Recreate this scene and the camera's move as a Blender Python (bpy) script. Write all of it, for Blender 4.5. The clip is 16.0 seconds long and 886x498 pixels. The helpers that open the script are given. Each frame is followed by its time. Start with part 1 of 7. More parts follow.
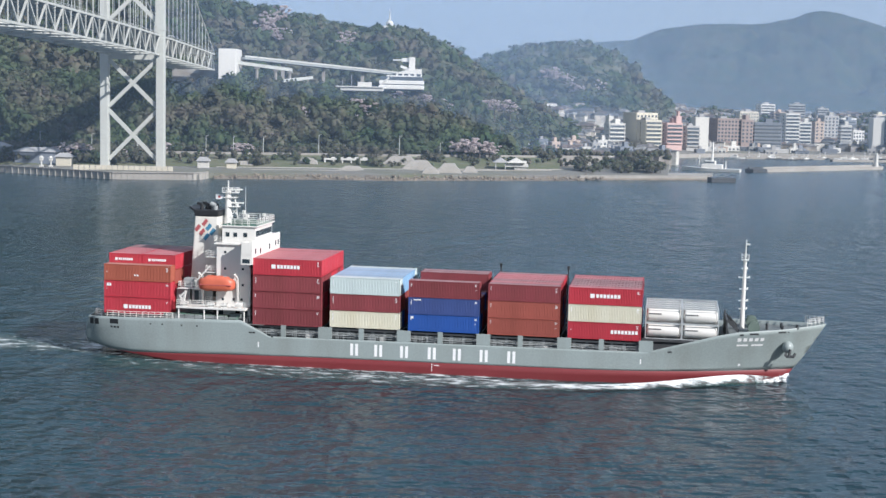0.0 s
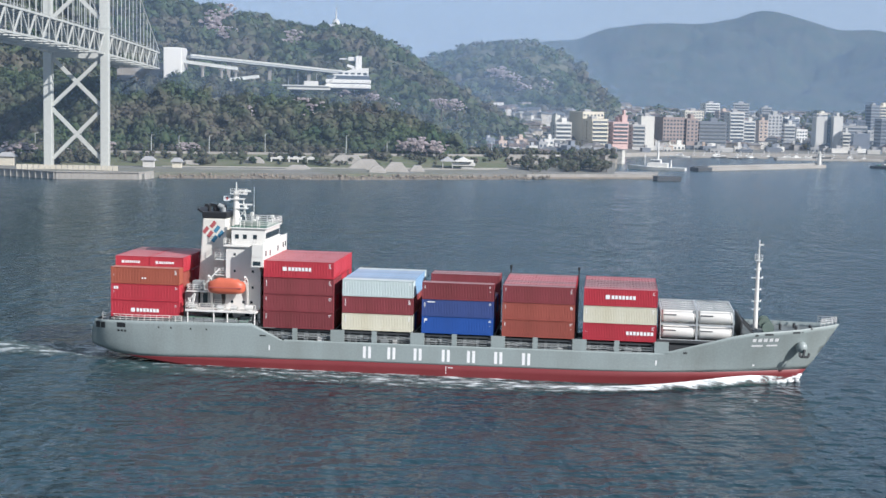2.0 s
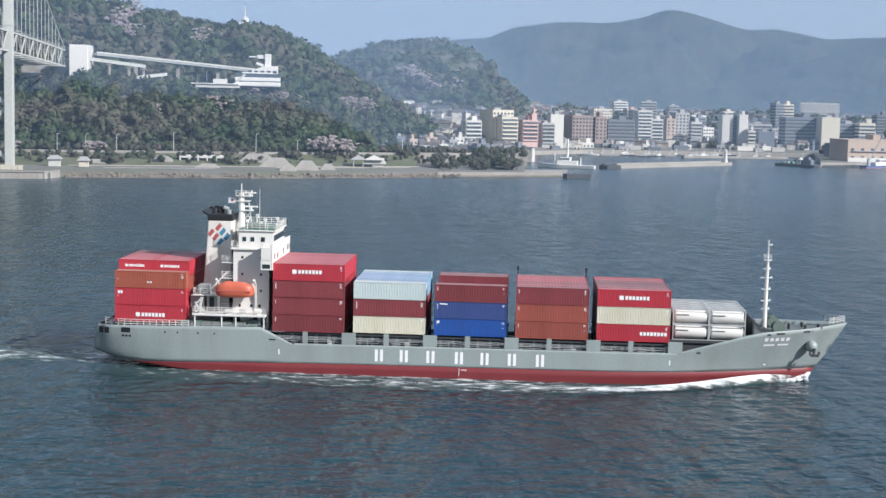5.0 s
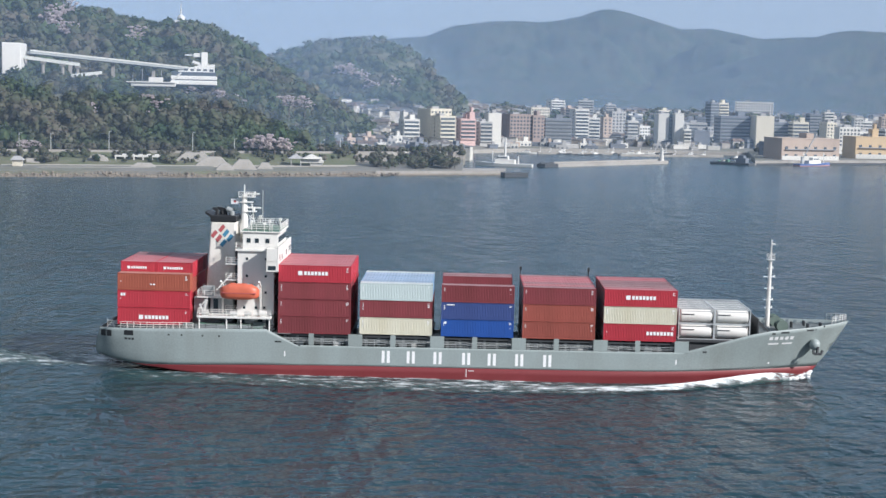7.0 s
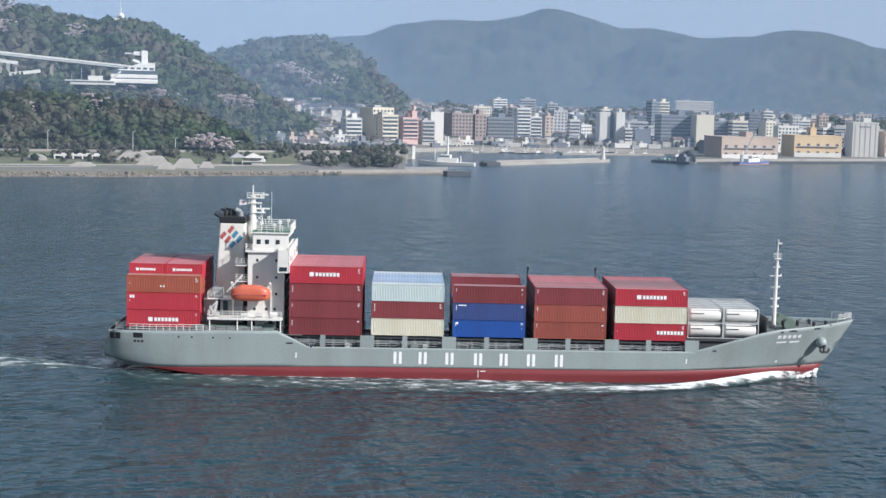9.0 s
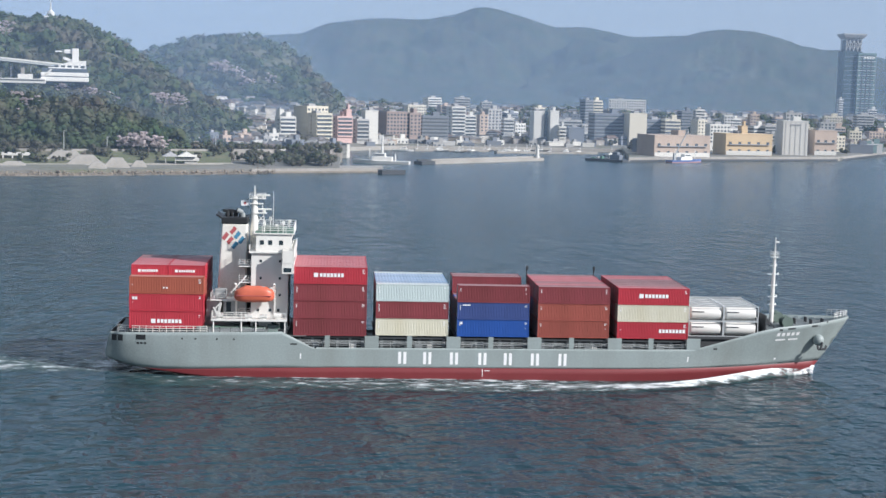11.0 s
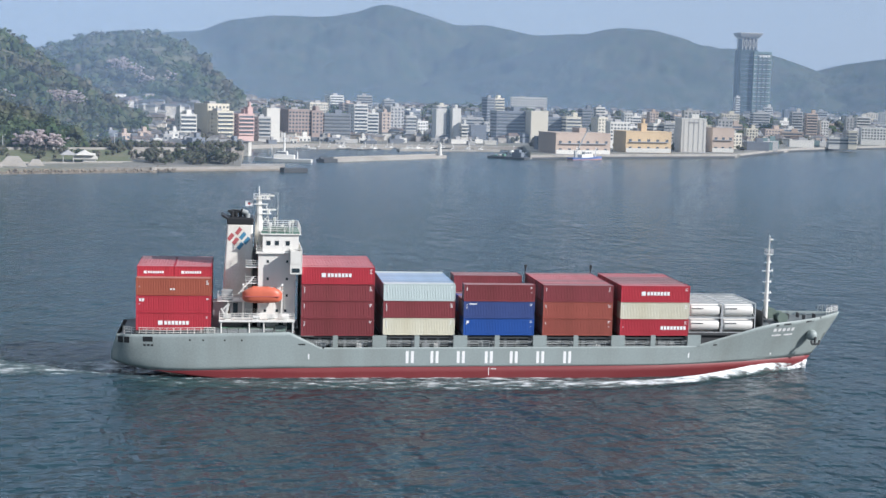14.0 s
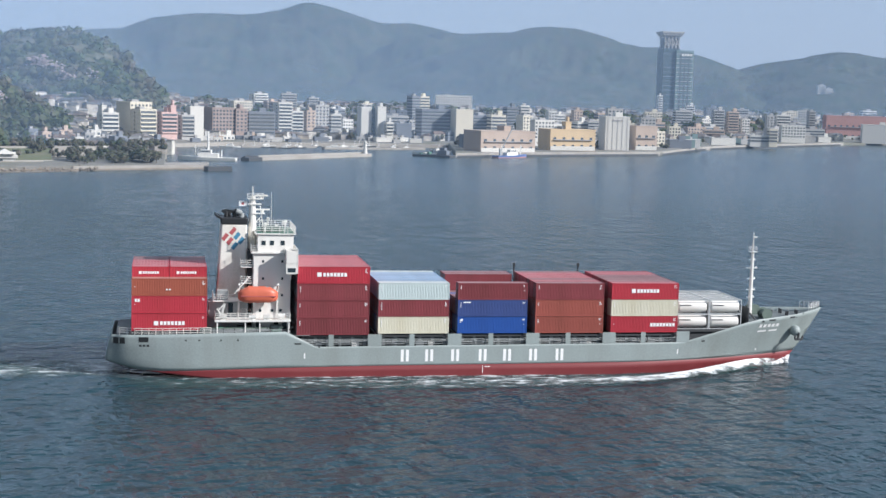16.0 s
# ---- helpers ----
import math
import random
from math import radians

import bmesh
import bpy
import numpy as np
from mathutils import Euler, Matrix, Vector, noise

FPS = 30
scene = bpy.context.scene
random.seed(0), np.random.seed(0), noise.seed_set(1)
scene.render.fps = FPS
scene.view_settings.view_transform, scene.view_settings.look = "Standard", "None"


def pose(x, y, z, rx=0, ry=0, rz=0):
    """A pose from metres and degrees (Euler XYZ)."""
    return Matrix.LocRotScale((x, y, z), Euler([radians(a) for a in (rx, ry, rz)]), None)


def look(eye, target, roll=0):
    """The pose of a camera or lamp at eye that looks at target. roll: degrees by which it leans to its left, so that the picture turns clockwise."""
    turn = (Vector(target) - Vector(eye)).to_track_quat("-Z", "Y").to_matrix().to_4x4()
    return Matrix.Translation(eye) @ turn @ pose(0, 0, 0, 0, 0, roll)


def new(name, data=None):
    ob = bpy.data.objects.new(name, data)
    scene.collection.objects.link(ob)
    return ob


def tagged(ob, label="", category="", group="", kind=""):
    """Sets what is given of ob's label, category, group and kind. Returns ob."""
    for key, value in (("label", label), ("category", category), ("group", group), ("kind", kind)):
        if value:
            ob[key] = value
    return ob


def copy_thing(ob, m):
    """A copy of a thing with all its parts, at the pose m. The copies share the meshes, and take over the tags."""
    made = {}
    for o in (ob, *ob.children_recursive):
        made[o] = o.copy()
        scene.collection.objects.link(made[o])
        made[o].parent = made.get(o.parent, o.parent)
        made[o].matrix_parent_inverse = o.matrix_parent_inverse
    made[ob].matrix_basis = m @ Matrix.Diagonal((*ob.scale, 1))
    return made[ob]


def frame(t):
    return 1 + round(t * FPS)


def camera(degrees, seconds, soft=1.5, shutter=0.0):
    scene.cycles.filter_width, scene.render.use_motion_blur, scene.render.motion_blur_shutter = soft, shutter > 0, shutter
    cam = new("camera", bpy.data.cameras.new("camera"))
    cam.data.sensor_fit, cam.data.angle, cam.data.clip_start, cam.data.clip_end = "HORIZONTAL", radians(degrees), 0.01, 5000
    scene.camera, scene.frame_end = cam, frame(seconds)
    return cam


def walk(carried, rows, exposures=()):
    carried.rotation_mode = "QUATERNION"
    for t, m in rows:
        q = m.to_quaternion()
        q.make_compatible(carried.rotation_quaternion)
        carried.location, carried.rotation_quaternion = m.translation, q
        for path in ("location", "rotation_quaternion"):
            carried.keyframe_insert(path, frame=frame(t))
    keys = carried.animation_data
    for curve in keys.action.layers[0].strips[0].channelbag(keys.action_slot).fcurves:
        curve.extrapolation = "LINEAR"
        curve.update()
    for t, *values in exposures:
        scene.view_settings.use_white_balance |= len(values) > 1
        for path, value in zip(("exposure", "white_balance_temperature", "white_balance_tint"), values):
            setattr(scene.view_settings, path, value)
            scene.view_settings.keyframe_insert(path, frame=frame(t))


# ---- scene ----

EYE = (0.0, 0.0, 48.14)


def aim(az, pitch, roll):
    a, p = radians(az), radians(pitch)
    way = Vector((math.sin(a) * math.cos(p), math.cos(a) * math.cos(p), math.sin(p)))
    return look(EYE, Vector(EYE) + way * 100, roll)


# a tripod pan that follows the ship: seconds and azimuth, clockwise from north (+y)
PAN = [(0.0, 0.00), (0.5, 0.47), (1.0, 0.98), (1.5, 1.51), (2.0, 2.08), (2.5, 2.59), (3.0, 3.11), (3.5, 3.75), (4.0, 4.38), (6.5, 7.40), (7.0, 8.02), (7.5, 8.60), (8.0, 9.17), (8.5, 9.73), (9.0, 10.28), (11.5, 13.47), (12.0, 14.07), (12.5, 14.71), (13.0, 15.31), (13.5, 15.97), (14.0, 16.67), (14.5, 17.37), (15.0, 18.10), (15.5, 18.80), (16.0, 19.60)]
cam = camera(33.78, 16.0)
walk(cam, [(t, aim(az, -6.205 + 0.004 * t, 1.29 + 0.017 * t)) for t, az in PAN],
     [(0.0, 0.66, 5750, 12), (8.0, 0.64, 5750, 12), (16.0, 0.69, 5750, 12)])

# ---- light ----
SUN_AZ, SUN_EL = 130.0, 31.0
world = bpy.data.worlds.new("sky")
scene.world = world
world.use_nodes = True
wn = world.node_tree.nodes
wn.clear()
sky = wn.new("ShaderNodeTexSky")
sky.sky_type = "NISHITA"
sky.sun_disc = False
sky.sun_elevation, sky.sun_rotation = radians(SUN_EL), radians(SUN_AZ)
sky.air_density, sky.dust_density, sky.ozone_density = 1.0, 1.2, 3.6
bg = wn.new("ShaderNodeBackground")
bg.inputs["Strength"].default_value = 0.088
wo = wn.new("ShaderNodeOutputWorld")
# a milky spring sky: the clear sky mixed with an even white haze
milk = wn.new("ShaderNodeMix")
milk.data_type = "RGBA"
milk.inputs[0].default_value = 0.9
milk.inputs[7].default_value = (3.06, 3.42, 3.80, 1)
world.node_tree.links.new(sky.outputs[0], milk.inputs[6])
world.node_tree.links.new(milk.outputs[2], bg.inputs[0])
world.node_tree.links.new(bg.outputs[0], wo.inputs[0])
sun = new("sun", bpy.data.lights.new("sun", "SUN"))
sun.data.energy, sun.data.angle, sun.data.color = 4.15, radians(0.6), (1.0, 0.91, 0.79)
sa, se = radians(SUN_AZ), radians(SUN_EL)
sun.matrix_world = look((0, 0, 0), (-math.sin(sa) * math.cos(se), -math.cos(sa) * math.cos(se), -math.sin(se)))

# ---- materials ----
def nodes(name):
    m = bpy.data.materials.new(name)
    m.use_nodes = True
    nt = m.node_tree
    return m, nt, nt.nodes["Principled BSDF"]


def ramp(nt, fac, stops):
    r = nt.nodes.new("ShaderNodeValToRGB")
    while len(r.color_ramp.elements) < len(stops):
        r.color_ramp.elements.new(0.5)
    for e, (p, c) in zip(r.color_ramp.elements, stops):
        e.position, e.color = p, (*c, 1)
    nt.links.new(fac, r.inputs[0])
    return r.outputs[0]


def noise_tex(nt, scale, detail=4.0, coord="Object", stretch=None, rough=0.55):
    tc = nt.nodes.new("ShaderNodeTexCoord")
    n = nt.nodes.new("ShaderNodeTexNoise")
    n.inputs["Scale"].default_value, n.inputs["Detail"].default_value = scale, detail
    n.inputs["Roughness"].default_value = rough
    out = tc.outputs[coord]
    if stretch:
        mp = nt.nodes.new("ShaderNodeMapping")
        mp.inputs["Scale"].default_value = stretch
        nt.links.new(out, mp.inputs[0])
        out = mp.outputs[0]
    nt.links.new(out, n.inputs["Vector"])
    return n.outputs[0]


def mixc(nt, fac, a, b, mode="MIX"):
    mx = nt.nodes.new("ShaderNodeMix")
    mx.data_type, mx.blend_type = "RGBA", mode
    for s, v in ((mx.inputs[0], fac), (mx.inputs[6], a), (mx.inputs[7], b)):
        if isinstance(v, (int, float)):
            s.default_value = v
        elif isinstance(v, tuple):
            s.default_value = (*v, 1)
        else:
            nt.links.new(v, s)
    return mx.outputs[2]


def bump(nt, bsdf, height, strength, dist):
    b = nt.nodes.new("ShaderNodeBump")
    b.inputs["Strength"].default_value, b.inputs["Distance"].default_value = strength, dist
    nt.links.new(height, b.inputs["Height"])
    nt.links.new(b.outputs[0], bsdf.inputs["Normal"])


def mat(name, c, rough=0.55, metal=0.0, dirt=0.25, scale=0.6, dark=None, streak=False, vary=0.0):
    """Painted or mineral surface: base colour, broad stains and fine grain, optional downward streaks."""
    m, nt, b = nodes(name)
    dk = dark or tuple(v * 0.6 for v in c)
    n1 = noise_tex(nt, scale, 5.0, stretch=(1, 1, 0.18) if streak else None)
    n2 = noise_tex(nt, scale * 14, 3.0)
    f1 = ramp(nt, n1, [(0.42, (0, 0, 0)), (0.75, (dirt, dirt, dirt))])
    col = mixc(nt, f1, c, dk)
    f2 = ramp(nt, n2, [(0.3, (0.90, 0.90, 0.90)), (0.7, (1.05, 1.05, 1.05))])
    col = mixc(nt, 1.0, col, f2, "MULTIPLY")
    if vary:
        oi = nt.nodes.new("ShaderNodeObjectInfo")
        hs = nt.nodes.new("ShaderNodeHueSaturation")
        mr = nt.nodes.new("ShaderNodeMapRange")
        mr.inputs[3].default_value, mr.inputs[4].default_value = 1 - vary, 1 + vary
        nt.links.new(oi.outputs["Random"], mr.inputs[0])
        nt.links.new(mr.outputs[0], hs.inputs["Value"])
        nt.links.new(col, hs.inputs["Color"])
        col = hs.outputs[0]
    nt.links.new(col, b.inputs["Base Color"])
    b.inputs["Roughness"].default_value, b.inputs["Metallic"].default_value = rough, metal
    bump(nt, b, n2, 0.12, 0.02)
    return m


def island(name, stops, rough=0.8, noise_scale=0.4, bump_d=0.3):
    """One colour per loose piece, with grain."""
    m, nt, b = nodes(name)
    g = nt.nodes.new("ShaderNodeNewGeometry")
    col = ramp(nt, g.outputs["Random Per Island"], stops)
    n = noise_tex(nt, noise_scale, 5.0)
    f = ramp(nt, n, [(0.3, (0.55, 0.55, 0.55)), (0.72, (1.25, 1.25, 1.2))])
    col = mixc(nt, 1.0, col, f, "MULTIPLY")
    nt.links.new(col, b.inputs["Base Color"])
    b.inputs["Roughness"].default_value = rough
    bump(nt, b, n, 0.8, bump_d)
    return m


def water_material():
    m, nt, b = nodes("sea_water")
    b.inputs["Base Color"].default_value = (0.012, 0.030, 0.036, 1)
    b.inputs["Roughness"].default_value = 0.19
    b.inputs["IOR"].default_value = 1.40
    broad = noise_tex(nt, 0.02, 4.0, stretch=(0.5, 1.0, 1.0))
    col = ramp(nt, broad, [(0.3, (0.008, 0.030, 0.041)), (0.7, (0.015, 0.045, 0.059))])
    nt.links.new(col, b.inputs["Base Color"])
    swell = noise_tex(nt, 0.06, 2.0, stretch=(0.6, 1.0, 1.0))
    chop = noise_tex(nt, 0.36, 1.6, stretch=(0.55, 1.0, 1.0), rough=0.45)
    fine = noise_tex(nt, 0.95, 1.0, stretch=(0.6, 1.0, 1.0), rough=0.4)
    wave = noise_tex(nt, 0.16, 3.0, stretch=(0.9, 0.42, 1.0), rough=0.62)
    out = swell
    for src, k in ((wave, 2.6), (chop, 1.1), (fine, 0.22)):
        add = nt.nodes.new("ShaderNodeMath")
        add.operation = "MULTIPLY_ADD"
        add.inputs[1].default_value = k
        nt.links.new(src, add.inputs[0])
        nt.links.new(out, add.inputs[2])
        out = add.outputs[0]
    bump(nt, b, out, 1.0, 1.0)
    return m


SEA = water_material()
HULL_GREY = mat("hull_grey_paint", (0.285, 0.330, 0.325), 0.45, dirt=0.45, scale=0.25, dark=(0.19, 0.205, 0.185), streak=True)
BOOT_RED = mat("antifouling_red", (0.165, 0.022, 0.026), 0.55, dirt=0.6, scale=0.3, dark=(0.17, 0.03, 0.03), streak=True)
WHITE = mat("white_paint", (0.73, 0.72, 0.68), 0.4, dirt=0.25, scale=0.5, dark=(0.55, 0.50, 0.42), streak=True)
FUNNEL_WHITE = mat("sooty_white_paint", (0.72, 0.70, 0.64), 0.45, dirt=0.75, scale=0.32, dark=(0.46, 0.40, 0.30), streak=True)
LETTER = mat("white_lettering", (0.82, 0.82, 0.82), 0.5, dirt=0.1)
DECK_GREY = mat("deck_grey", (0.16, 0.18, 0.18), 0.7, dirt=0.6)
DECK_GREEN = mat("deck_green", (0.09, 0.19, 0.14), 0.6, dirt=0.4)
WINCH = mat("winch_grey_green", (0.13, 0.175, 0.15), 0.7, dirt=0.6)
STEEL_DARK = mat("dark_steel", (0.05, 0.055, 0.06), 0.6, dirt=0.4)
STEEL_GREY = mat("grey_steel", (0.30, 0.32, 0.32), 0.5, dirt=0.4)
BLACK = mat("black_paint", (0.02, 0.022, 0.025), 0.5)
GLASS_DARK = mat("dark_window_glass", (0.03, 0.045, 0.055), 0.12, dirt=0.1)
ORANGE = mat("lifeboat_orange", (0.56, 0.135, 0.075), 0.45, dirt=0.3, scale=0.9)
BLUE_PAINT = mat("blue_paint", (0.07, 0.23, 0.36), 0.5)
RED_PAINT = mat("red_paint", (0.40, 0.10, 0.105), 0.5)
BRIDGE_PAINT = mat("bridge_pale_grey_paint", (0.47, 0.485, 0.45), 0.55, dirt=0.5, scale=0.05, dark=(0.44, 0.42, 0.37), streak=True)
CONCRETE = mat("concrete", (0.32, 0.305, 0.275), 0.9, dirt=0.8, scale=0.06, dark=(0.22, 0.20, 0.17), streak=True)
TOWN_GROUND = mat("town_ground", (0.175, 0.172, 0.155), 0.95, dirt=0.9, scale=0.02, dark=(0.12, 0.13, 0.08))
ROCK = mat("shore_rock", (0.25, 0.215, 0.17), 0.9, dirt=0.9, scale=0.15, dark=(0.10, 0.09, 0.075))
PROMENADE = mat("worn_promenade", (0.42, 0.39, 0.335), 0.9, dirt=0.6, scale=0.07, dark=(0.16, 0.155, 0.105))
HILL = mat("hill_soil_and_scrub", (0.105, 0.105, 0.070), 0.95, dirt=1.0, scale=0.05, dark=(0.050, 0.066, 0.036))


def slope_woods(name, stops, scale, relief):
    """Distant woods: crowns as mottled colour and relief over the slope."""
    m, nt, b = nodes(name)
    n = noise_tex(nt, scale, 8.0, rough=0.72)
    crowns = noise_tex(nt, scale * 3.2, 5.0, rough=0.8)
    col = ramp(nt, n, stops)
    f = ramp(nt, crowns, [(0.36, (0.62, 0.62, 0.66)), (0.5, (1.0, 1.0, 1.0)), (0.66, (1.4, 1.36, 1.28))])
    nt.links.new(mixc(nt, 1.0, col, f, "MULTIPLY"), b.inputs["Base Color"])
    b.inputs["Roughness"].default_value = 0.95
    b.inputs["Specular IOR Level"].default_value = 0.1
    bump(nt, b, crowns, 1.0, relief)
    return m


FAR_WOODS = slope_woods("far_wooded_slopes", [(0.3, (0.030, 0.046, 0.026)), (0.45, (0.046, 0.062, 0.036)), (0.58, (0.068, 0.070, 0.048)), (0.7, (0.038, 0.054, 0.032))], 0.022, 9.0)

# ---- hills: azimuth and elevation of each skyline, as seen from the lookout ----
BACK = [(-22.7, 3.33), (-16.9, 3.79), (-12.8, 3.96), (-9.6, 3.38), (-7.9, 3.22), (-6.84, 2.99), (-5.43, 2.84), (-4.23, 2.57), (-3.35, 2.44), (-2.04, 2.50), (-0.94, 2.26), (-0.05, 1.75), (1.06, 1.23), (2.0, 0.59), (3.1, -0.26), (4.6, -0.88), (6.0, -1.50)]
FRONT = [(-22.8, 0.52), (-16.9, 0.47), (-12.8, 0.40), (-10.1, 0.21), (-8.1, 0.52), (-6.4, 0.34), (-4.2, 0.02), (-1.1, -0.02), (0.2, -0.54), (1.8, -1.14), (2.6, -1.81), (3.1, -2.40), (3.6, -2.80)]
SECOND = [(-2.0, 0.62), (0.2, 1.06), (0.9, 1.24), (1.89, 1.42), (2.75, 1.75), (3.55, 1.90), (4.47, 2.03), (5.6, 1.94), (6.5, 1.58), (7.39, 0.86), (8.4, 0.0), (9.3, -0.7), (10.3, -0.96)]
FAR = [(-2.0, 0.83), (2.4, 1.37), (5.87, 1.88), (7.15, 2.03), (8.0, 2.41), (9.3, 2.62), (10.37, 2.78), (11.6, 2.74), (13.13, 2.92), (13.67, 3.15), (14.11, 3.24), (14.9, 3.13), (15.85, 2.85), (17.0, 2.50), (18.1, 2.60), (20.0, 2.23), (21.5, 2.33), (23.3, 2.35), (26.8, 1.97), (28.7, 1.48), (30.5, 1.14), (31.3, 0.90)]
MID = [(16.7, 0.55), (18.43, 1.24), (19.74, 1.56), (21.48, 2.20), (22.57, 2.55), (23.44, 2.66), (24.53, 2.55), (25.85, 2.24), (26.73, 1.91), (28.02, 1.92), (29.32, 1.63), (30.84, 1.10), (31.5, 0.6), (32.8, 0.09)]
EAST = [(27.9, -0.1), (28.74, 0.21), (29.79, 0.71), (30.84, 1.14), (31.67, 1.36), (33.12, 1.64), (34.35, 1.86), (35.17, 1.81), (36.15, 1.66), (38.8, 1.59), (42.6, 2.06), (46.2, 1.52)]


# ---- mesh helpers ----
def part(name, bm, material, parent=None, label=""):
    me = bpy.data.meshes.new(name)
    bm.to_mesh(me)
    bm.free()
    if material:
        me.materials.append(material)
    ob = new(name, me)
    if parent:
        ob.parent = parent
    if label:
        ob["label"] = label
    return ob


def pydata(name, verts, faces, material, parent=None, smooth=False):
    me = bpy.data.meshes.new(name)
    me.from_pydata(verts, [], faces)
    me.materials.append(material)
    if smooth:
        me.polygons.foreach_set("use_smooth", [True] * len(me.polygons))
    me.update()
    ob = new(name, me)
    if parent:
        ob.parent = parent
    return ob


def box(bm, x0, x1, y0, y1, z0, z1, m=None, bevel=0.0):
    r = bmesh.ops.create_cube(bm, size=1.0)
    t = Matrix.LocRotScale(((x0 + x1) / 2, (y0 + y1) / 2, (z0 + z1) / 2), None, (x1 - x0, y1 - y0, z1 - z0))
    bmesh.ops.transform(bm, matrix=(m @ t) if m else t, verts=r["verts"])
    if bevel:
        edges = list({e for v in r["verts"] for e in v.link_edges})
        bmesh.ops.bevel(bm, geom=edges, offset=bevel, segments=2, affect="EDGES", profile=0.5)
    return r["verts"]


def bar(bm, a, b, r, r2=None, n=8):
    """A round bar from a to b."""
    a, b = Vector(a), Vector(b)
    d = b - a
    res = bmesh.ops.create_cone(bm, cap_ends=True, segments=n, radius1=r, radius2=r if r2 is None else r2, depth=d.length)
    q = Vector((0, 0, 1)).rotation_difference(d.normalized())
    bmesh.ops.transform(bm, matrix=Matrix.Translation((a + b) / 2) @ q.to_matrix().to_4x4(), verts=res["verts"])


def beam(bm, a, b, w, h):
    """A box beam from a to b, w wide and h high."""
    a, b = Vector(a), Vector(b)
    d = b - a
    res = bmesh.ops.create_cube(bm, size=1.0)
    q = d.to_track_quat("X", "Z")
    bmesh.ops.transform(bm, matrix=Matrix.LocRotScale((a + b) / 2, q, (d.length, w, h)), verts=res["verts"])


def thing(name, label, category, group="", kind="", m=None):
    ob = new(name)
    if m:
        ob.matrix_basis = m
    return tagged(ob, label, category, group, kind)


def polar(az, r, z=0.0):
    a = radians(az)
    return Vector((r * math.sin(a), r * math.cos(a), z))


def smooth01(s):
    s = np.clip(s, 0, 1)
    return s * s * (3 - 2 * s)


# ---- sea ----
bm = bmesh.new()
bmesh.ops.create_grid(bm, x_segments=60, y_segments=60, size=4800)
sea = tagged(part("water", bm, SEA), "dark blue-grey rippled strait water", "water", kind="structure")
sea.location = (0, 0, 0)

# ---- land: the shore's distance by azimuth ----
SHORE = [(-30, 840), (-17.0, 806), (-12.9, 752), (-9.6, 752), (-9.0, 772), (-1.9, 782), (3.6, 812), (8.7, 847), (8.8, 1142), (11.3, 1205),
         (17.5, 1250), (19.7, 1260), (20.0, 1085), (22.8, 1140), (24.7, 1172), (26.6, 1210), (28.0, 1240), (29.8, 1420), (33.5, 1637), (35.0, 1735), (42.0, 2000)]
SH_A, SH_R = [s[0] for s in SHORE], [s[1] for s in SHORE]


def shore(az):
    return np.interp(az, SH_A, SH_R)


def land_z(az, r):
    d = r - shore(az)
    start = np.interp(az, [2, 4, 9, 12, 20, 28, 36], [1000, 920, 1150, 1340, 1340, 1500, 1850])
    return 2.6 + 0.9 * smooth01((d - 6) / 20) + np.interp(az, [8, 11], [0.05, 0.035]) * np.clip(r - start, 0, 600) * smooth01((az - 1.0) / 3.0)


def ridge_z(pts, az, r_top):
    a, e = [p[0] for p in pts], [p[1] for p in pts]
    el = (np.interp(az - 0.25, a, e) + np.interp(az, a, e) * 2 + np.interp(az + 0.25, a, e)) / 4
    return EYE[2] + r_top * np.tan(np.radians(el)) - (0.0065 * r_top if r_top < 2000 else 0)


def hill_z(pts, az, r, r_foot, r_top, fall=0.35):
    """Height of a hill that rises from r_foot to its skyline at r_top and falls behind it."""
    top = ridge_z(pts, az, r_top)
    s = (r - r_foot) / (r_top - r_foot)
    up = np.sin(np.clip(s, 0, 1) * math.pi / 2) ** 1.15
    return np.where(s <= 1, up, 1 - fall * (s - 1)) * top - 4 * (s <= 0)


HILLS = {"front": (FRONT, 876, 985), "back": (BACK, 950, 1300), "second": (SECOND, 1280, 1800),
         "far": (FAR, 2350, 3500), "mid": (MID, 2250, 3000), "east": (EAST, 2300, 3100)}


def hill_mesh(key, name, label, material, a0, a1, na, nr, rough, past=1.35):
    pts, rf, rt = HILLS[key]
    verts, faces = [], []
    for i in range(na + 1):
        az = a0 + (a1 - a0) * i / na
        for j in range(nr + 1):
            r = rf + (rt - rf) * past * j / nr
            z = float(hill_z(pts, az, r, rf, rt))
            p = polar(az, r)
            k = min(1.0, j / nr * 3)
            s = min(1.0, past * j / nr)
            if rt > 2000:
                z -= 4 * s * (1 - s) * 0.62 * z * max(0.0, noise.fractal(p * (11.0 / rt), 0.9, 2.1, 5) + 0.22)
            z += k * rough * (noise.fractal(p * (0.6 / rough) * 0.02, 1.0, 2.0, 5) - 0.1)
            verts.append((p.x, p.y, z))
    n = nr + 1
    for i in range(na):
        for j in range(nr):
            faces.append((i * n + j, i * n + j + 1, (i + 1) * n + j + 1, (i + 1) * n + j))
    return tagged(pydata(name, verts, faces, material, smooth=True), label, "hill", kind="structure")


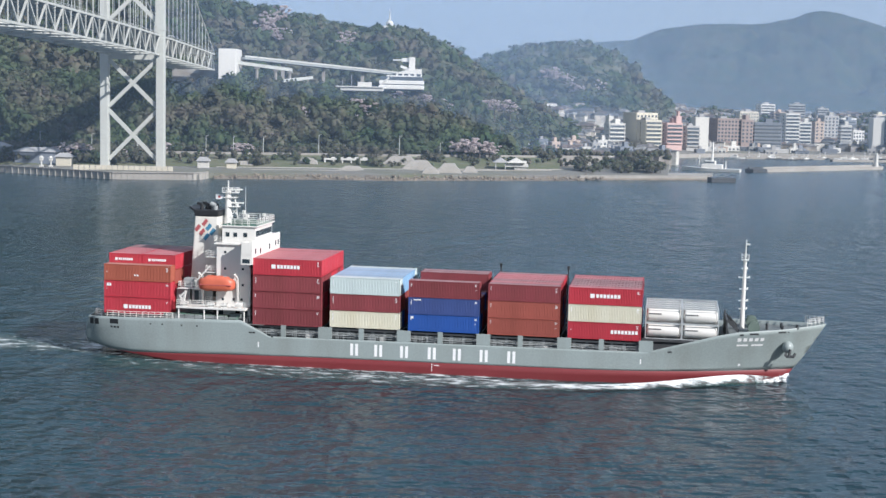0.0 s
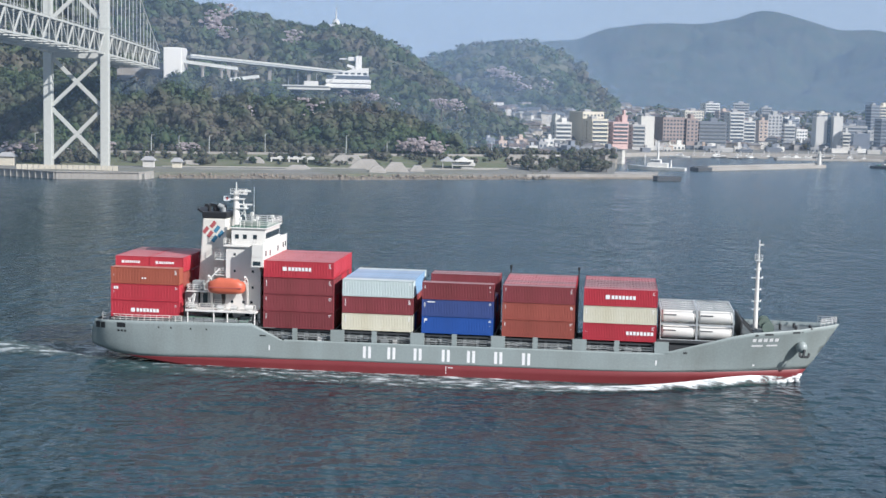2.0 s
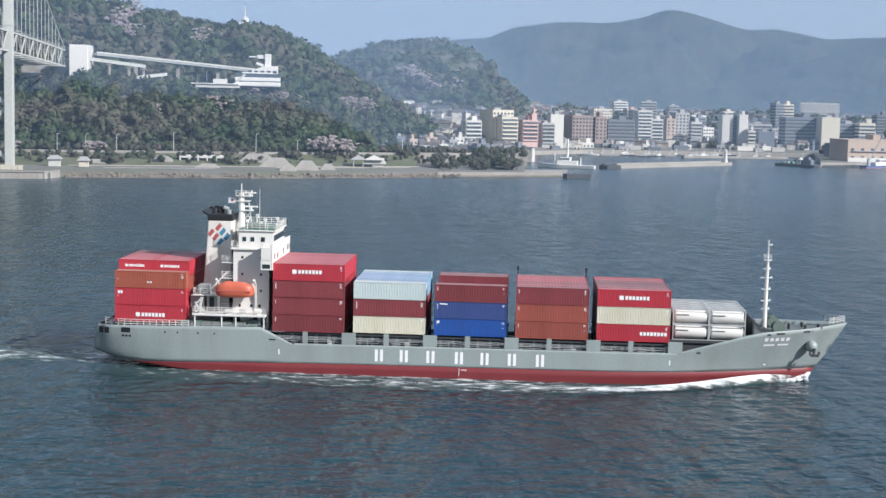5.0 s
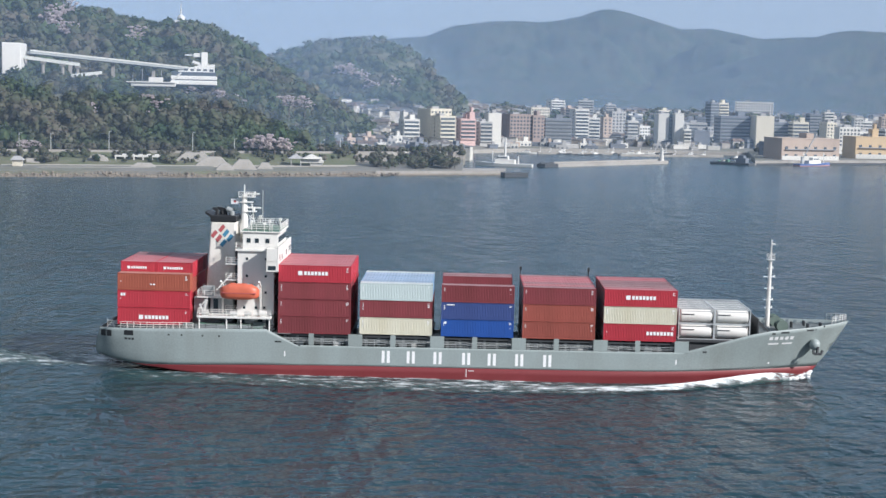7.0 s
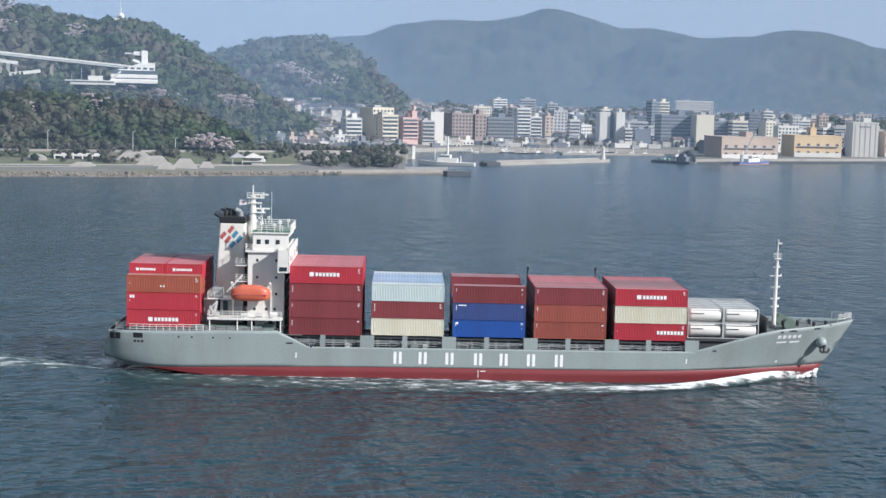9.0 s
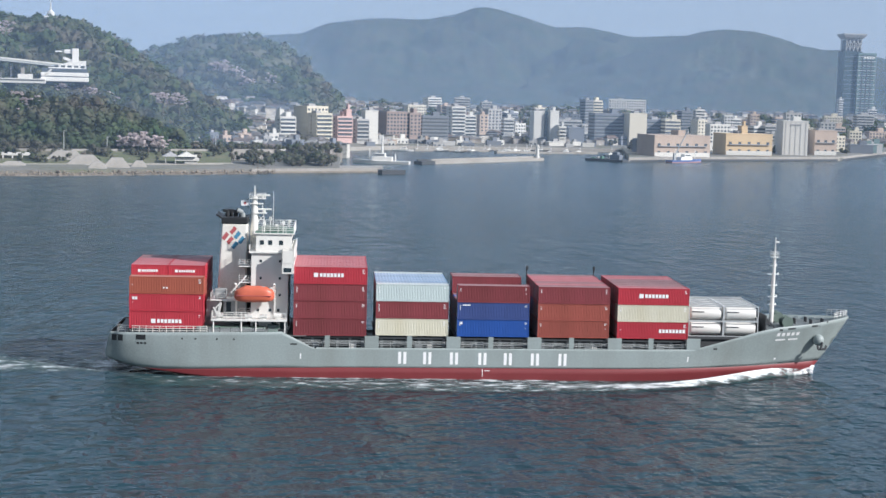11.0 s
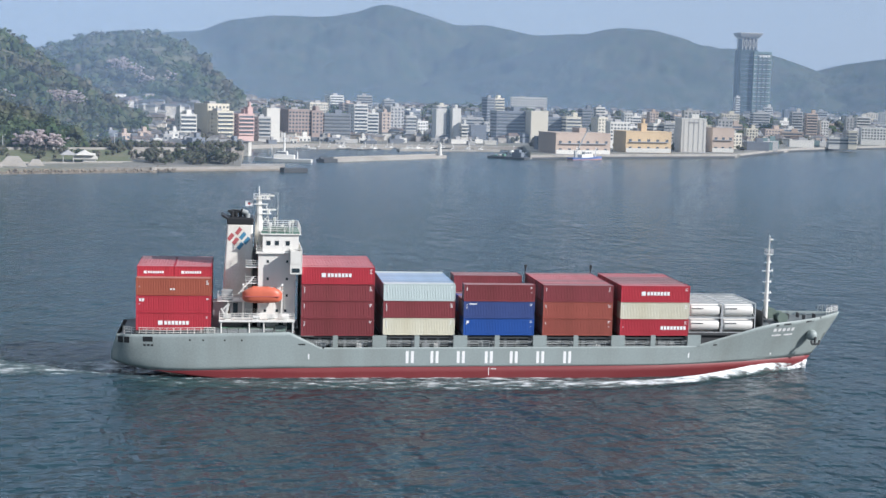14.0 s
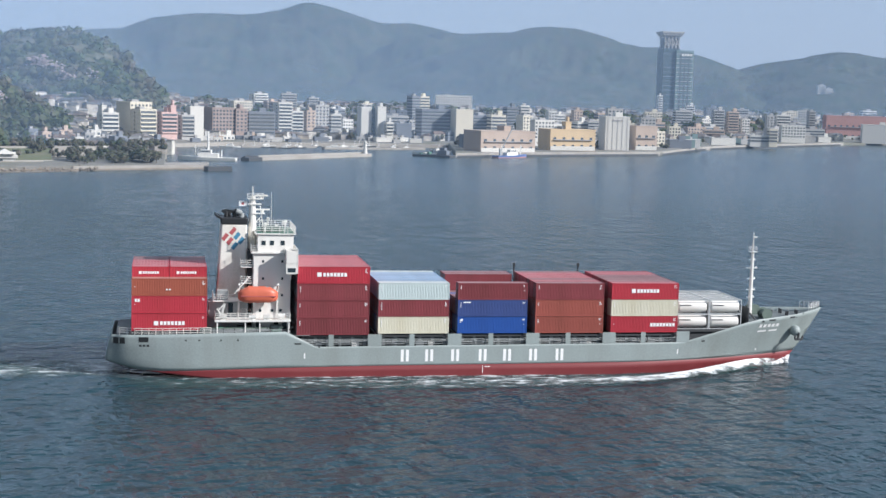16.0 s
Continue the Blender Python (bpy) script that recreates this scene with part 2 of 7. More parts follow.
def land_mesh():
    verts, faces = [], []
    azs = np.unique(np.concatenate([np.arange(-30, 42.01, 0.25), np.array(SH_A)]))
    ds = [-0.01, 0, 3, 8, 16, 30, 60, 120, 250, 450, 800, 1300, 2200, 3200]
    for az in azs:
        for d in ds:
            r = shore(az) + d
            p = polar(az, r)
            z = -3.0 if d < 0 else float(land_z(az, r))
            verts.append((p.x, p.y, z))
    n = len(ds)
    for i in range(len(azs) - 1):
        for j in range(n - 1):
            faces.append((i * n + j, i * n + j + 1, (i + 1) * n + j + 1, (i + 1) * n + j))
    return tagged(pydata("ground", verts, faces, TOWN_GROUND), "pale shore ground with grass and paving", "ground", kind="structure")


land = land_mesh()
hill_mesh("front", "hill_front", "wooded shore hill in early spring", HILL, -26, 3.6, 150, 26, 6)
hill_mesh("back", "hill_back", "wooded ridge behind the shore hill", HILL, -26, 6.5, 150, 30, 10)
hill_mesh("second", "hill_second", "dark green rounded hill behind the town", HILL, -4, 10.6, 110, 30, 14)
hill_mesh("far", "hill_far", "hazy blue mountain ridge in the distance", FAR_WOODS, -4, 36, 320, 40, 16)
hill_mesh("mid", "hill_mid", "hazy blue mountain shoulder in the distance", FAR_WOODS, 16, 36, 180, 40, 14)
hill_mesh("east", "hill_east", "hazy blue mountain in the distance", FAR_WOODS, 26, 46, 160, 40, 14)


# ---- spring haze imitated by added translucent sheets, one behind another over strait and land ----
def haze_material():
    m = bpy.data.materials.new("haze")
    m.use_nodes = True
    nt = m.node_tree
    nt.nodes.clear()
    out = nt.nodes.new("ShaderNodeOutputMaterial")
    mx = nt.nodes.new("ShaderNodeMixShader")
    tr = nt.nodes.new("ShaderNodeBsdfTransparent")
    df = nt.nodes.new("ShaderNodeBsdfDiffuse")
    # airlight put into the sheet's own pale blue colour
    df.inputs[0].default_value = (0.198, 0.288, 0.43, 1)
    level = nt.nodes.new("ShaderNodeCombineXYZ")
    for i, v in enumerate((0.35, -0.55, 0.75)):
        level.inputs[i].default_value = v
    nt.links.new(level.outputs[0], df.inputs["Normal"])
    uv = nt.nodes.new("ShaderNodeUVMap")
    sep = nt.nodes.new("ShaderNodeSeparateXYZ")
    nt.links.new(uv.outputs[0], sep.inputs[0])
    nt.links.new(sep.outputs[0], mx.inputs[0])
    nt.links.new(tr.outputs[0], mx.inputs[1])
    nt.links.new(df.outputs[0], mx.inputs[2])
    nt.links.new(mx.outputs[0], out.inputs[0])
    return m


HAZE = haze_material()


def haze_sheet(r, height, share, a0, a1, b0, b1, foot=0.0):
    """A translucent arc standing in for haze at one distance; it thins out upwards, down to the water below foot, and
    between a0-a1 and b0-b1 at its ends.
    """
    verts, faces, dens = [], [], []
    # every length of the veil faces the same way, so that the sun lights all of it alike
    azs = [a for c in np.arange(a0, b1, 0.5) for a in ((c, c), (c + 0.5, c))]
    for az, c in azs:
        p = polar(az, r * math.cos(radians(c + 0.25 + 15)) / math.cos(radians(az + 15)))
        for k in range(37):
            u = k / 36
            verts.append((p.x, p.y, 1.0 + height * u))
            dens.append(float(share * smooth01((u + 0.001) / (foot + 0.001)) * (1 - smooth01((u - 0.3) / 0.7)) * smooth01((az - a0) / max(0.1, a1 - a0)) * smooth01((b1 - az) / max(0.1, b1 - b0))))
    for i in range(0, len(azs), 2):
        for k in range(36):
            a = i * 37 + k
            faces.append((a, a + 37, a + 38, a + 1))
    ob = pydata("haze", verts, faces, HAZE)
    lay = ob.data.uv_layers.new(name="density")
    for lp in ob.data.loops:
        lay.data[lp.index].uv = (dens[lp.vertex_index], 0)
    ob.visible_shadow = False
    return tagged(ob, "translucent pale blue sheet imitating distance haze", "haze", kind="structure")


haze_sheet(490, 330, 0.095, -27, -26.9, 44.0, 44.1, 0.08)
haze_sheet(940, 400, 0.105, -13.0, -10.0, 3.5, 8.7)
haze_sheet(1262, 340, 0.09, -27, -26.9, 6.5, 11.0)
haze_sheet(1300, 260, 0.08, -27, -26.9, 20.0, 25.5)
haze_sheet(1600, 420, 0.05, -27, -26.9, 28.0, 33.0)
haze_sheet(1950, 600, 0.12, -27, -26.9, 44.0, 44.1)
haze_sheet(2240, 760, 0.17, -27, -26.9, 44.0, 44.1)


# ---- the ship: x forward, y to port from the starboard container face, z up from the water ----
SHIP_YC, HALF = 8.45, 9.25
SHIP_ROWS = []
for k in range(9):
    t = 2.0 * k
    d = 5.6777 * t + 0.0057 * t * t
    SHIP_ROWS.append((t, pose(-32.81 + d * math.cos(-0.1667), 250.66 + d * math.sin(-0.1667), 0, 0, 0, -8.67)))


def on_ship(m):
    return [(t, p @ m) for t, p in SHIP_ROWS]


def stem_x(z):
    return float(np.interp(z, [-3, 0, 1.3, 4.8, 10.3, 12], [90.6, 91.0, 91.8, 94.4, 97.8, 98.6]))


def half_breadth(x, z):
    xs = float(np.interp(z, [-3, 0, 10], [46, 50, 70]))
    xe = stem_x(z)
    b = HALF
    if x > xs:
        s = min(1.0, (x - xs) / (xe - xs))
        b *= max(0.0, 1 - s ** float(np.interp(z, [0, 10], [1.9, 2.5])))
    if x < -12:
        s = min(1.0, (-12 - x) / 18.0)
        low = float(np.interp(z, [-1, 2.5, 5.5, 8], [0.50, 0.24, 0.13, 0.09]))
        b *= 1 - low * s ** 2.3
    if x < -27:
        b *= 1 - 0.13 * ((-27 - x) / 4.6) ** 2
    return b


def keel_z(x):
    return float(np.interp(x, [-31.2, -30, -27, -22, -15, -9, 0], [2.7, 2.2, 1.5, 0.85, 0.1, -0.8, -3.0]))


def sheer_z(x):
    return float(np.interp(x, [-33, -29.7, -29.6, -1.9, 3.3, 68, 71, 79.7, 83, 91, 98], [7.1, 7.12, 7.15, 7.75, 5.15, 5.55, 6.4, 8.75, 9.35, 9.75, 10.35]))


XS = [-31.1, -30.9, -30.5, -30.1, -29.7, -29.6, -28.6, -27.5, -25, -22, -18, -14, -10, -6, -1.9, 0.5, 3.3] + [8 + 6 * i for i in range(10)] + [66, 68, 71, 74, 77, 79.7, 83, 85, 87, 89, 91, 92.5, 94, 95.5, 97, 97.8]


def shell(name, lo, hi, steps, material, parent):
    """Both sides of the hull between two levels, with the transom."""
    verts, faces = [], []
    for x in XS:
        line = float(np.interp(x, [-22, -15, -5, 10, 50, 90], [1.1, 1.32, 1.6, 1.85, 2.1, 2.4]))
        z0, z1 = max(lo, keel_z(x)), sheer_z(x)
        z0, z1 = (z0, min(z1, line)) if lo < 0 else (max(z0, line), z1)
        z1 = max(z1, z0)
        for side in (-1, 1):
            for k in range(steps + 1):
                z = z0 + (z1 - z0) * k / steps
                rake = 0.28 * max(0.0, z - 4.0) * min(1.0, max(0.0, (-28.6 - x) / 1.5))
                verts.append((min(x, stem_x(z)) + rake, SHIP_YC + side * half_breadth(x, z), z))
    n = 2 * (steps + 1)
    for i in range(len(XS) - 1):
        for s in range(2):
            for k in range(steps):
                a = i * n + s * (steps + 1) + k
                f = (a, a + n, a + n + 1, a + 1)
                faces.append(f if s == 0 else f[::-1])
        if lo < 0:
            faces.append((i * n, i * n + steps + 1, (i + 1) * n + steps + 1, (i + 1) * n))
    for k in range(steps):
        faces.append((k, k + 1, steps + 2 + k, steps + 1 + k))
    ob = pydata(name, verts, faces, material, parent, smooth=True)
    mod = ob.modifiers.new("thick", "SOLIDIFY")
    mod.thickness, mod.offset = 0.12, 0
    return ob


def deck(name, x0, x1, z, material, parent, inset=0.1, n=24):
    verts, faces = [], []
    for i in range(n + 1):
        x = x0 + (x1 - x0) * i / n
        zz = z(x) if callable(z) else z
        b = max(0.02, half_breadth(x, zz) - inset)
        verts += [(x, SHIP_YC - b, zz), (x, SHIP_YC + b, zz)]
    for i in range(n):
        faces.append((2 * i, 2 * i + 2, 2 * i + 3, 2 * i + 1))
    return pydata(name, verts, faces, material, parent)


ship = thing("container_ship", "grey-hulled container ship with red boot topping under way", "ship")
shell("hull_plating", 0.0, 99, 10, HULL_GREY, ship)
shell("boot_topping", -3.0, 2.0, 5, BOOT_RED, ship)
deck("main_deck", 2.0, 81.5, 4.7, DECK_GREY, ship)
deck("mooring_deck", -30.9, -24.0, 4.4, DECK_GREY, ship)
deck("poop_deck", -29.6, 2.2, lambda x: 7.0, DECK_GREY, ship)
deck("forecastle_deck", 81.5, 97.2, lambda x: 8.6 + (x - 81.5) * 0.05, DECK_GREY, ship)

BAYS = [0.0, 13.73, 27.43, 41.1, 54.7]
MOVING = []          # everything that rides on the ship


def side_y(x, z, out=0.02):
    """The starboard shell's y at a place."""
    return SHIP_YC - half_breadth(x, z) - out


def rails(name, pts, parent, h=1.1, step=1.6, r=0.035, material=None):
    """A ship's handrail along a polyline: stanchions and three bars."""
    bm = bmesh.new()
    for a, b in zip(pts[:-1], pts[1:]):
        a, b = Vector(a), Vector(b)
        n = max(1, round((b - a).length / step))
        for i in range(n + 1):
            p = a.lerp(b, i / n)
            bar(bm, p, p + Vector((0, 0, h)), r * 1.2, n=5)
        for k in (0.4, 0.7, 1.0):
            up = Vector((0, 0, h * k))
            bar(bm, a + up, b + up, r, n=5)
    ob = part(name, bm, material or WHITE, parent)
    ob["kind"] = "stuff"
    return ob


def panel(name, x0, x1, y0, y1, z0, z1, material, parent, label="", bevel=0.04):
    bm = bmesh.new()
    box(bm, x0, x1, y0, y1, z0, z1, bevel=bevel)
    return part(name, bm, material, parent, label)


def shell_mark(name, x, z, w, h, material, parent, label="", lean=0.0):
    """A flat painted mark that follows the shell plating."""
    bm = bmesh.new()
    n = 3
    vs = []
    for i in range(n + 1):
        xx = x + w * i / n
        vs.append([bm.verts.new((xx + lean * zz, side_y(xx, z + zz, 0.075), z + zz)) for zz in (0, h / 2, h)])
    for i in range(n):
        for k in range(2):
            bm.faces.new((vs[i][k], vs[i + 1][k], vs[i + 1][k + 1], vs[i][k + 1]))
    return part(name, bm, material, parent, label)


panel("mooring_bulkhead", -24.3, -24.0, SHIP_YC - 7.0, SHIP_YC + 7.0, 4.4, 6.95, STEEL_DARK, ship)
# a long slatted store box under the boat deck
bm = bmesh.new()
box(bm, -16.0, -4.6, -0.35, 1.0, 7.0, 8.3, bevel=0.05)
part("store_box", bm, WINCH, ship)
for k in range(4):
    bm = bmesh.new()
    box(bm, -15.9, -4.7, -0.45, -0.33, 7.2 + 0.29 * k, 7.32 + 0.29 * k)
    part("slat", bm, STEEL_GREY, ship)
for k in range(7):
    bm = bmesh.new()
    box(bm, -15.8 + 1.8 * k, -15.68 + 1.8 * k, -0.48, -0.33, 7.02, 8.28)
    part("box_rib", bm, STEEL_DARK, ship)
# lockers and winches on the poop under the boat deck
for x0, x1, z1, m_ in ((-13.8, -10.2, 8.15, STEEL_GREY), (-9.9, -7.4, 8.5, STEEL_DARK), (-7.1, -4.6, 8.2, STEEL_GREY), (-4.3, -2.4, 8.6, DECK_GREY)):
    panel("deck_locker", x0, x1, 0.55, 1.5, 7.0, z1, m_, ship)
# bulwark posts between the side openings
for i, x in enumerate(BAYS):
    for x0, w in ((x + 5.3, 0.85), (x + 11.95, 2.35)):
        z1 = 7.15 + x0 * 0.004
        zb = sheer_z(x0 + w / 2) - 0.03
        bm = bmesh.new()
        ys_ = side_y(x0 + w / 2, 5.5, 0.06)
        box(bm, x0, x0 + w, ys_, ys_ + 0.26, zb, z1)
        part("bulwark_post", bm, HULL_GREY, ship)
    # rails and pipes seen in the openings
    rails("side_rail", [(x + 0.2, -0.35, 5.0), (x + 12.0, -0.35, 5.0)], ship, h=1.3, step=2.2, r=0.05, material=STEEL_GREY)
    bm = bmesh.new()
    for k in range(4):
        bar(bm, (x + 0.1, 0.5 + 0.12 * k, 5.35 + 0.28 * k), (x + 13.3, 0.5 + 0.12 * k, 5.35 + 0.28 * k), 0.07, n=6)
    for k in range(6):
        box(bm, x + 0.9 + 2.1 * k, x + 1.35 + 2.1 * k, 0.75, 1.1, 4.7, 6.75)
    part("pipe_run", bm, STEEL_GREY, ship)
    for k in range(2):
        q = random.uniform(0.6, 11)
        bm = bmesh.new()
        box(bm, x + q, x + q + random.uniform(0.5, 1.4), 0.2, 0.7, 4.7, 4.7 + random.uniform(0.7, 1.3), bevel=0.05)
        part("deck_locker", bm, STEEL_GREY if k else WHITE, ship)
# hatch coamings under the stacks
for x in BAYS:
    bm = bmesh.new()
    box(bm, x - 0.1, x + 12.3, 1.2, 15.7, 4.6, 6.55, bevel=0.05)
    box(bm, x - 0.25, x + 12.45, 0.3, 16.6, 6.55, 6.95, bevel=0.05)
    part("hatch_coaming", bm, STEEL_DARK, ship)
    for dx in (0.05, 11.7):
        bm = bmesh.new()
        box(bm, x + dx, x + dx + 0.45, 0.05, 17.0, 6.95, 7.19 if x else 7.015)
        part("container_plinth", bm, STEEL_DARK, ship)
bm = bmesh.new()
box(bm, 67.2, 80.0, 2.6, 14.5, 4.6, 6.9, bevel=0.05)
box(bm, 67.0, 80.2, 2.2, 14.9, 6.9, 7.38, bevel=0.05)
part("hatch_coaming", bm, STEEL_DARK, ship)
# black lashing posts at the port side
for x, h in ((41.25, 17.3), (53.4, 17.35)):
    bm = bmesh.new()
    bar(bm, (x, 17.3, 4.7), (x, 17.3, h), 0.10, n=8)
    box(bm, x - 0.2, x + 0.2, 17.1, 17.5, h - 0.7, h, bevel=0.05)
    part("vent_post", bm, BLACK, ship)

# marks on the shell: seven pairs of white bars amidships, draught and tug marks, the name in bars
for x in (17.5, 21.7, 26.2, 31.0, 35.3, 39.9, 44.6):
    for dx in (0.1, 0.98):
        shell_mark("hull_bar_mark", x + dx, 2.55, 0.5, 2.05, LETTER, ship, "white upright bar painted on grey hull")
for x in (1.2, 66.9):
    shell_mark("tug_mark", x, 3.2 if x < 5 else 3.4, 0.22, 0.9, LETTER, ship)
for k in range(5):
    shell_mark("name_bar", 82.8 + 0.95 * k, 7.7, 0.62, 0.6, LETTER, ship, lean=0.15)
for k in range(2):
    shell_mark("name_bar", 82.7 + 2.5 * k, 6.85, 1.9, 0.3, LETTER, ship, lean=0.15)
shell_mark("draught_mark", 31.8, 0.5, 0.1, 1.3, LETTER, ship)
shell_mark("load_line_mark", 32.2, 1.5, 0.9, 0.12, LETTER, ship)
shell_mark("bulb_mark", 83.2, 3.2, 0.35, 0.35, LETTER, ship)
# mooring ports and scuppers
for x, z, w, h in ((-25.9, 6.0, 1.6, 0.85), (-25.8, 5.25, 0.4, 0.35), (-25.2, 5.25, 0.4, 0.35), (-24.6, 5.25, 0.4, 0.35), (-0.4, 5.55, 1.1, 0.25)):
    shell_mark("mooring_port", x, z, w, h, BLACK, ship, "dark oval mooring opening")
for x in (-18.4, -16.2, -12.7, -9.9, 3.6):
    shell_mark("scupper", x, 6.2 if x < 0 else 5.0, 0.28, 0.28, BLACK, ship)
for x, z, w in ((83.2, 8.7, 0.6), (84.8, 8.85, 1.5), (89.6, 9.05, 1.8), (71.4, 5.5, 0.7), (92.6, 9.6, 0.4)):
    shell_mark("fairlead", x, z, w, 0.32, STEEL_DARK, ship, "dark steel fairlead")
shell_mark("stern_port", -30.0, 5.7, 1.9, 1.05, BLACK, ship, "dark mooring opening at the stern corner")
shell_mark("port_frame", -29.1, 5.7, 0.12, 1.05, HULL_GREY, ship)

# anchor in its pocket
bm = bmesh.new()
bmesh.ops.create_uvsphere(bm, u_segments=18, v_segments=12, radius=0.95)
bmesh.ops.transform(bm, matrix=pose(91.3, 4.85, 6.6, 0, 20, 25) @ Matrix.Diagonal((1.0, 1.0, 1.05, 1)), verts=bm.verts)
part("anchor_bolster", bm, HULL_GREY, ship)
bm = bmesh.new()
box(bm, 91.0, 92.4, 3.75, 4.1, 4.95, 5.4, bevel=0.1)
beam(bm, (91.5, 3.85, 5.1), (91.7, 3.95, 6.4), 0.3, 0.3)
beam(bm, (91.0, 3.85, 5.2), (90.9, 3.8, 5.8), 0.25, 0.35)
beam(bm, (92.3, 3.9, 5.2), (92.5, 4.0, 5.8), 0.25, 0.35)
part("anchor", bm, STEEL_DARK, ship)

# forecastle
panel("breakwater", 80.9, 81.15, 2.2, 14.7, 7.4, 11.2, STEEL_DARK, ship)
for y in (4.0, 7.0, 10.0, 13.0):
    bm = bmesh.new()
    beam(bm, (81.1, y, 10.8), (83.2, y, 8.7), 0.12, 0.3)
    part("breakwater_stay", bm, STEEL_DARK, ship)
for x, y in ((85.6, 5.6), (85.6, 11.2)):
    bm = bmesh.new()
    bar(bm, (x, y - 1.0, 9.7), (x, y + 1.0, 9.7), 0.75, n=14)
    bar(bm, (x, y - 1.15, 9.7), (x, y - 1.0, 9.7), 1.0, n=14)
    bar(bm, (x, y + 1.0, 9.7), (x, y + 1.15, 9.7), 1.0, n=14)
    box(bm, x - 0.6, x + 0.6, y + 1.2, y + 1.8, 8.7, 9.9, bevel=0.08)
    part("windlass", bm, WINCH, ship)
for x, y in ((88, 8.45), (90.5, 7), (90.5, 10), (93, 8.45)):
    bm = bmesh.new()
    bar(bm, (x, y - 0.35, 8.9), (x, y - 0.35, 9.9), 0.2)
    bar(bm, (x, y + 0.35, 8.9), (x, y + 0.35, 9.9), 0.2)
    part("bollard", bm, STEEL_DARK, ship)
for i in range(9):
    x = 83.5 + 1.3 * i
    for s in (-1, 1):
        bm = bmesh.new()
        b = half_breadth(x, 9.6) - 0.15
        beam(bm, (x, SHIP_YC + s * b, sheer_z(x) - 0.05), (x, SHIP_YC + s * max(0.1, b - 0.7), 8.8 + 0.05 * (x - 81.5)), 0.08, 0.15)
        part("bulwark_stay", bm, STEEL_GREY, ship)
rails("bow_rail", [(94.5, SHIP_YC - 2.0, 10.05), (97.3, SHIP_YC - 0.3, 10.3), (97.3, SHIP_YC + 0.3, 10.3), (94.5, SHIP_YC + 2.0, 10.05)], ship, h=1.15, step=0.8, r=0.045)
mast = part("foremast", (lambda b: (bar(b, (83.8, SHIP_YC, 8.7), (83.9, SHIP_YC, 20.5), 0.42, 0.26, 12), bar(b, (83.9, SHIP_YC, 20.5), (83.95, SHIP_YC, 24.1), 0.14, 0.08, 8), b)[-1])(bmesh.new()), WHITE, ship)
for z, w in ((12.2, 0.7), (13.6, 0.8), (15.6, 0.75), (17.6, 1.0), (19.1, 0.55)):
    bm = bmesh.new()
    box(bm, 83.85 - w, 83.85 + w * 0.9, SHIP_YC - 0.35, SHIP_YC + 0.35, z, z + 0.1)
    bar(bm, (83.85 + w * 0.8, SHIP_YC, z), (83.85 + w * 0.8, SHIP_YC, z + 0.35), 0.12)
    part("lamp_bracket", bm, WHITE, mast)
bm = bmesh.new()
box(bm, 83.3, 84.5, SHIP_YC - 0.6, SHIP_YC + 0.6, 20.6, 20.7)
part("mast_platform", bm, WHITE, mast)
rails("platform_rail", [(83.3, 7.9, 20.7), (84.5, 7.9, 20.7), (84.5, 9.0, 20.7), (83.3, 9.0, 20.7), (83.3, 7.9, 20.7)], mast, h=0.9, step=1.2, r=0.022)
bm = bmesh.new()
box(bm, 83.9, 84.6, 8.3, 8.6, 23.2, 23.45, bevel=0.05)
part("masthead_light", bm, WHITE, mast)

# accommodation block
block = panel("accommodation", -7.2, -1.0, 2.0, 14.9, 6.9, 20.6, WHITE, ship)
panel("bridge_house", -6.5, -0.5, 3.0, 13.9, 20.6, 23.6, WHITE, ship)
panel("bridge_deck", -7.6, -0.3, 1.6, 15.3, 20.5, 20.75, WHITE, ship)
panel("monkey_deck", -6.9, -0.1, 2.7, 14.2, 23.6, 23.8, WHITE, ship)
panel("deck_covering", -6.7, -0.3, 2.9, 14.0, 23.8, 23.83, DECK_GREEN, ship, bevel=0.0)
wing = panel("bridge_wing", -2.0, -0.2, -0.7, 17.6, 19.0, 19.2, WHITE, ship)
for y0, y1 in ((-0.7, 3.0), (13.9, 17.6)):
    bm = bmesh.new()
    box(bm, -2.0, -0.2, y0 if y0 < 0 else y1 - 0.15, y0 + 0.15 if y0 < 0 else y1, 17.4 if y0 < 0 else 19.0, 21.3, bevel=0.03)
    box(bm, -2.0, -1.85, y0, y1, 19.0, 21.3, bevel=0.03)
    part("wing_bulwark", bm, WHITE, wing)
bm = bmesh.new()
box(bm, -0.15, 0.0, -0.7, 17.6, 17.4, 21.55, bevel=0.04)
part("front_bulwark", bm, WHITE, wing)
for y, z in ((1.5, 19.6), (4.6, 19.4), (10.5, 19.6), (14.6, 19.8), (16.4, 19.8)):
    bm = bmesh.new()
    box(bm, -0.02, 0.03, y - 0.35, y + 0.35, z - 0.45, z + 0.45)
    part("bulwark_opening", bm, GLASS_DARK, wing)
bm = bmesh.new()
box(bm, -1.7, -0.4, -0.74, -0.69, 17.7, 18.4)
part("wing_window", bm, GLASS_DARK, wing)
bm = bmesh.new()
bm_v = [bm.verts.new(v) for v in ((-0.9, 2.0, 16.0), (-0.9, 2.0, 19.0), (-0.9, -0.7, 19.0), (-1.05, 2.0, 16.0), (-1.05, 2.0, 19.0), (-1.05, -0.7, 19.0))]
for f in ((0, 1, 2), (3, 5, 4), (0, 2, 5, 3), (1, 4, 5, 2), (0, 3, 4, 1)):
    bm.faces.new([bm_v[i] for i in f])
part("wing_bracket", bm, WHITE, wing)
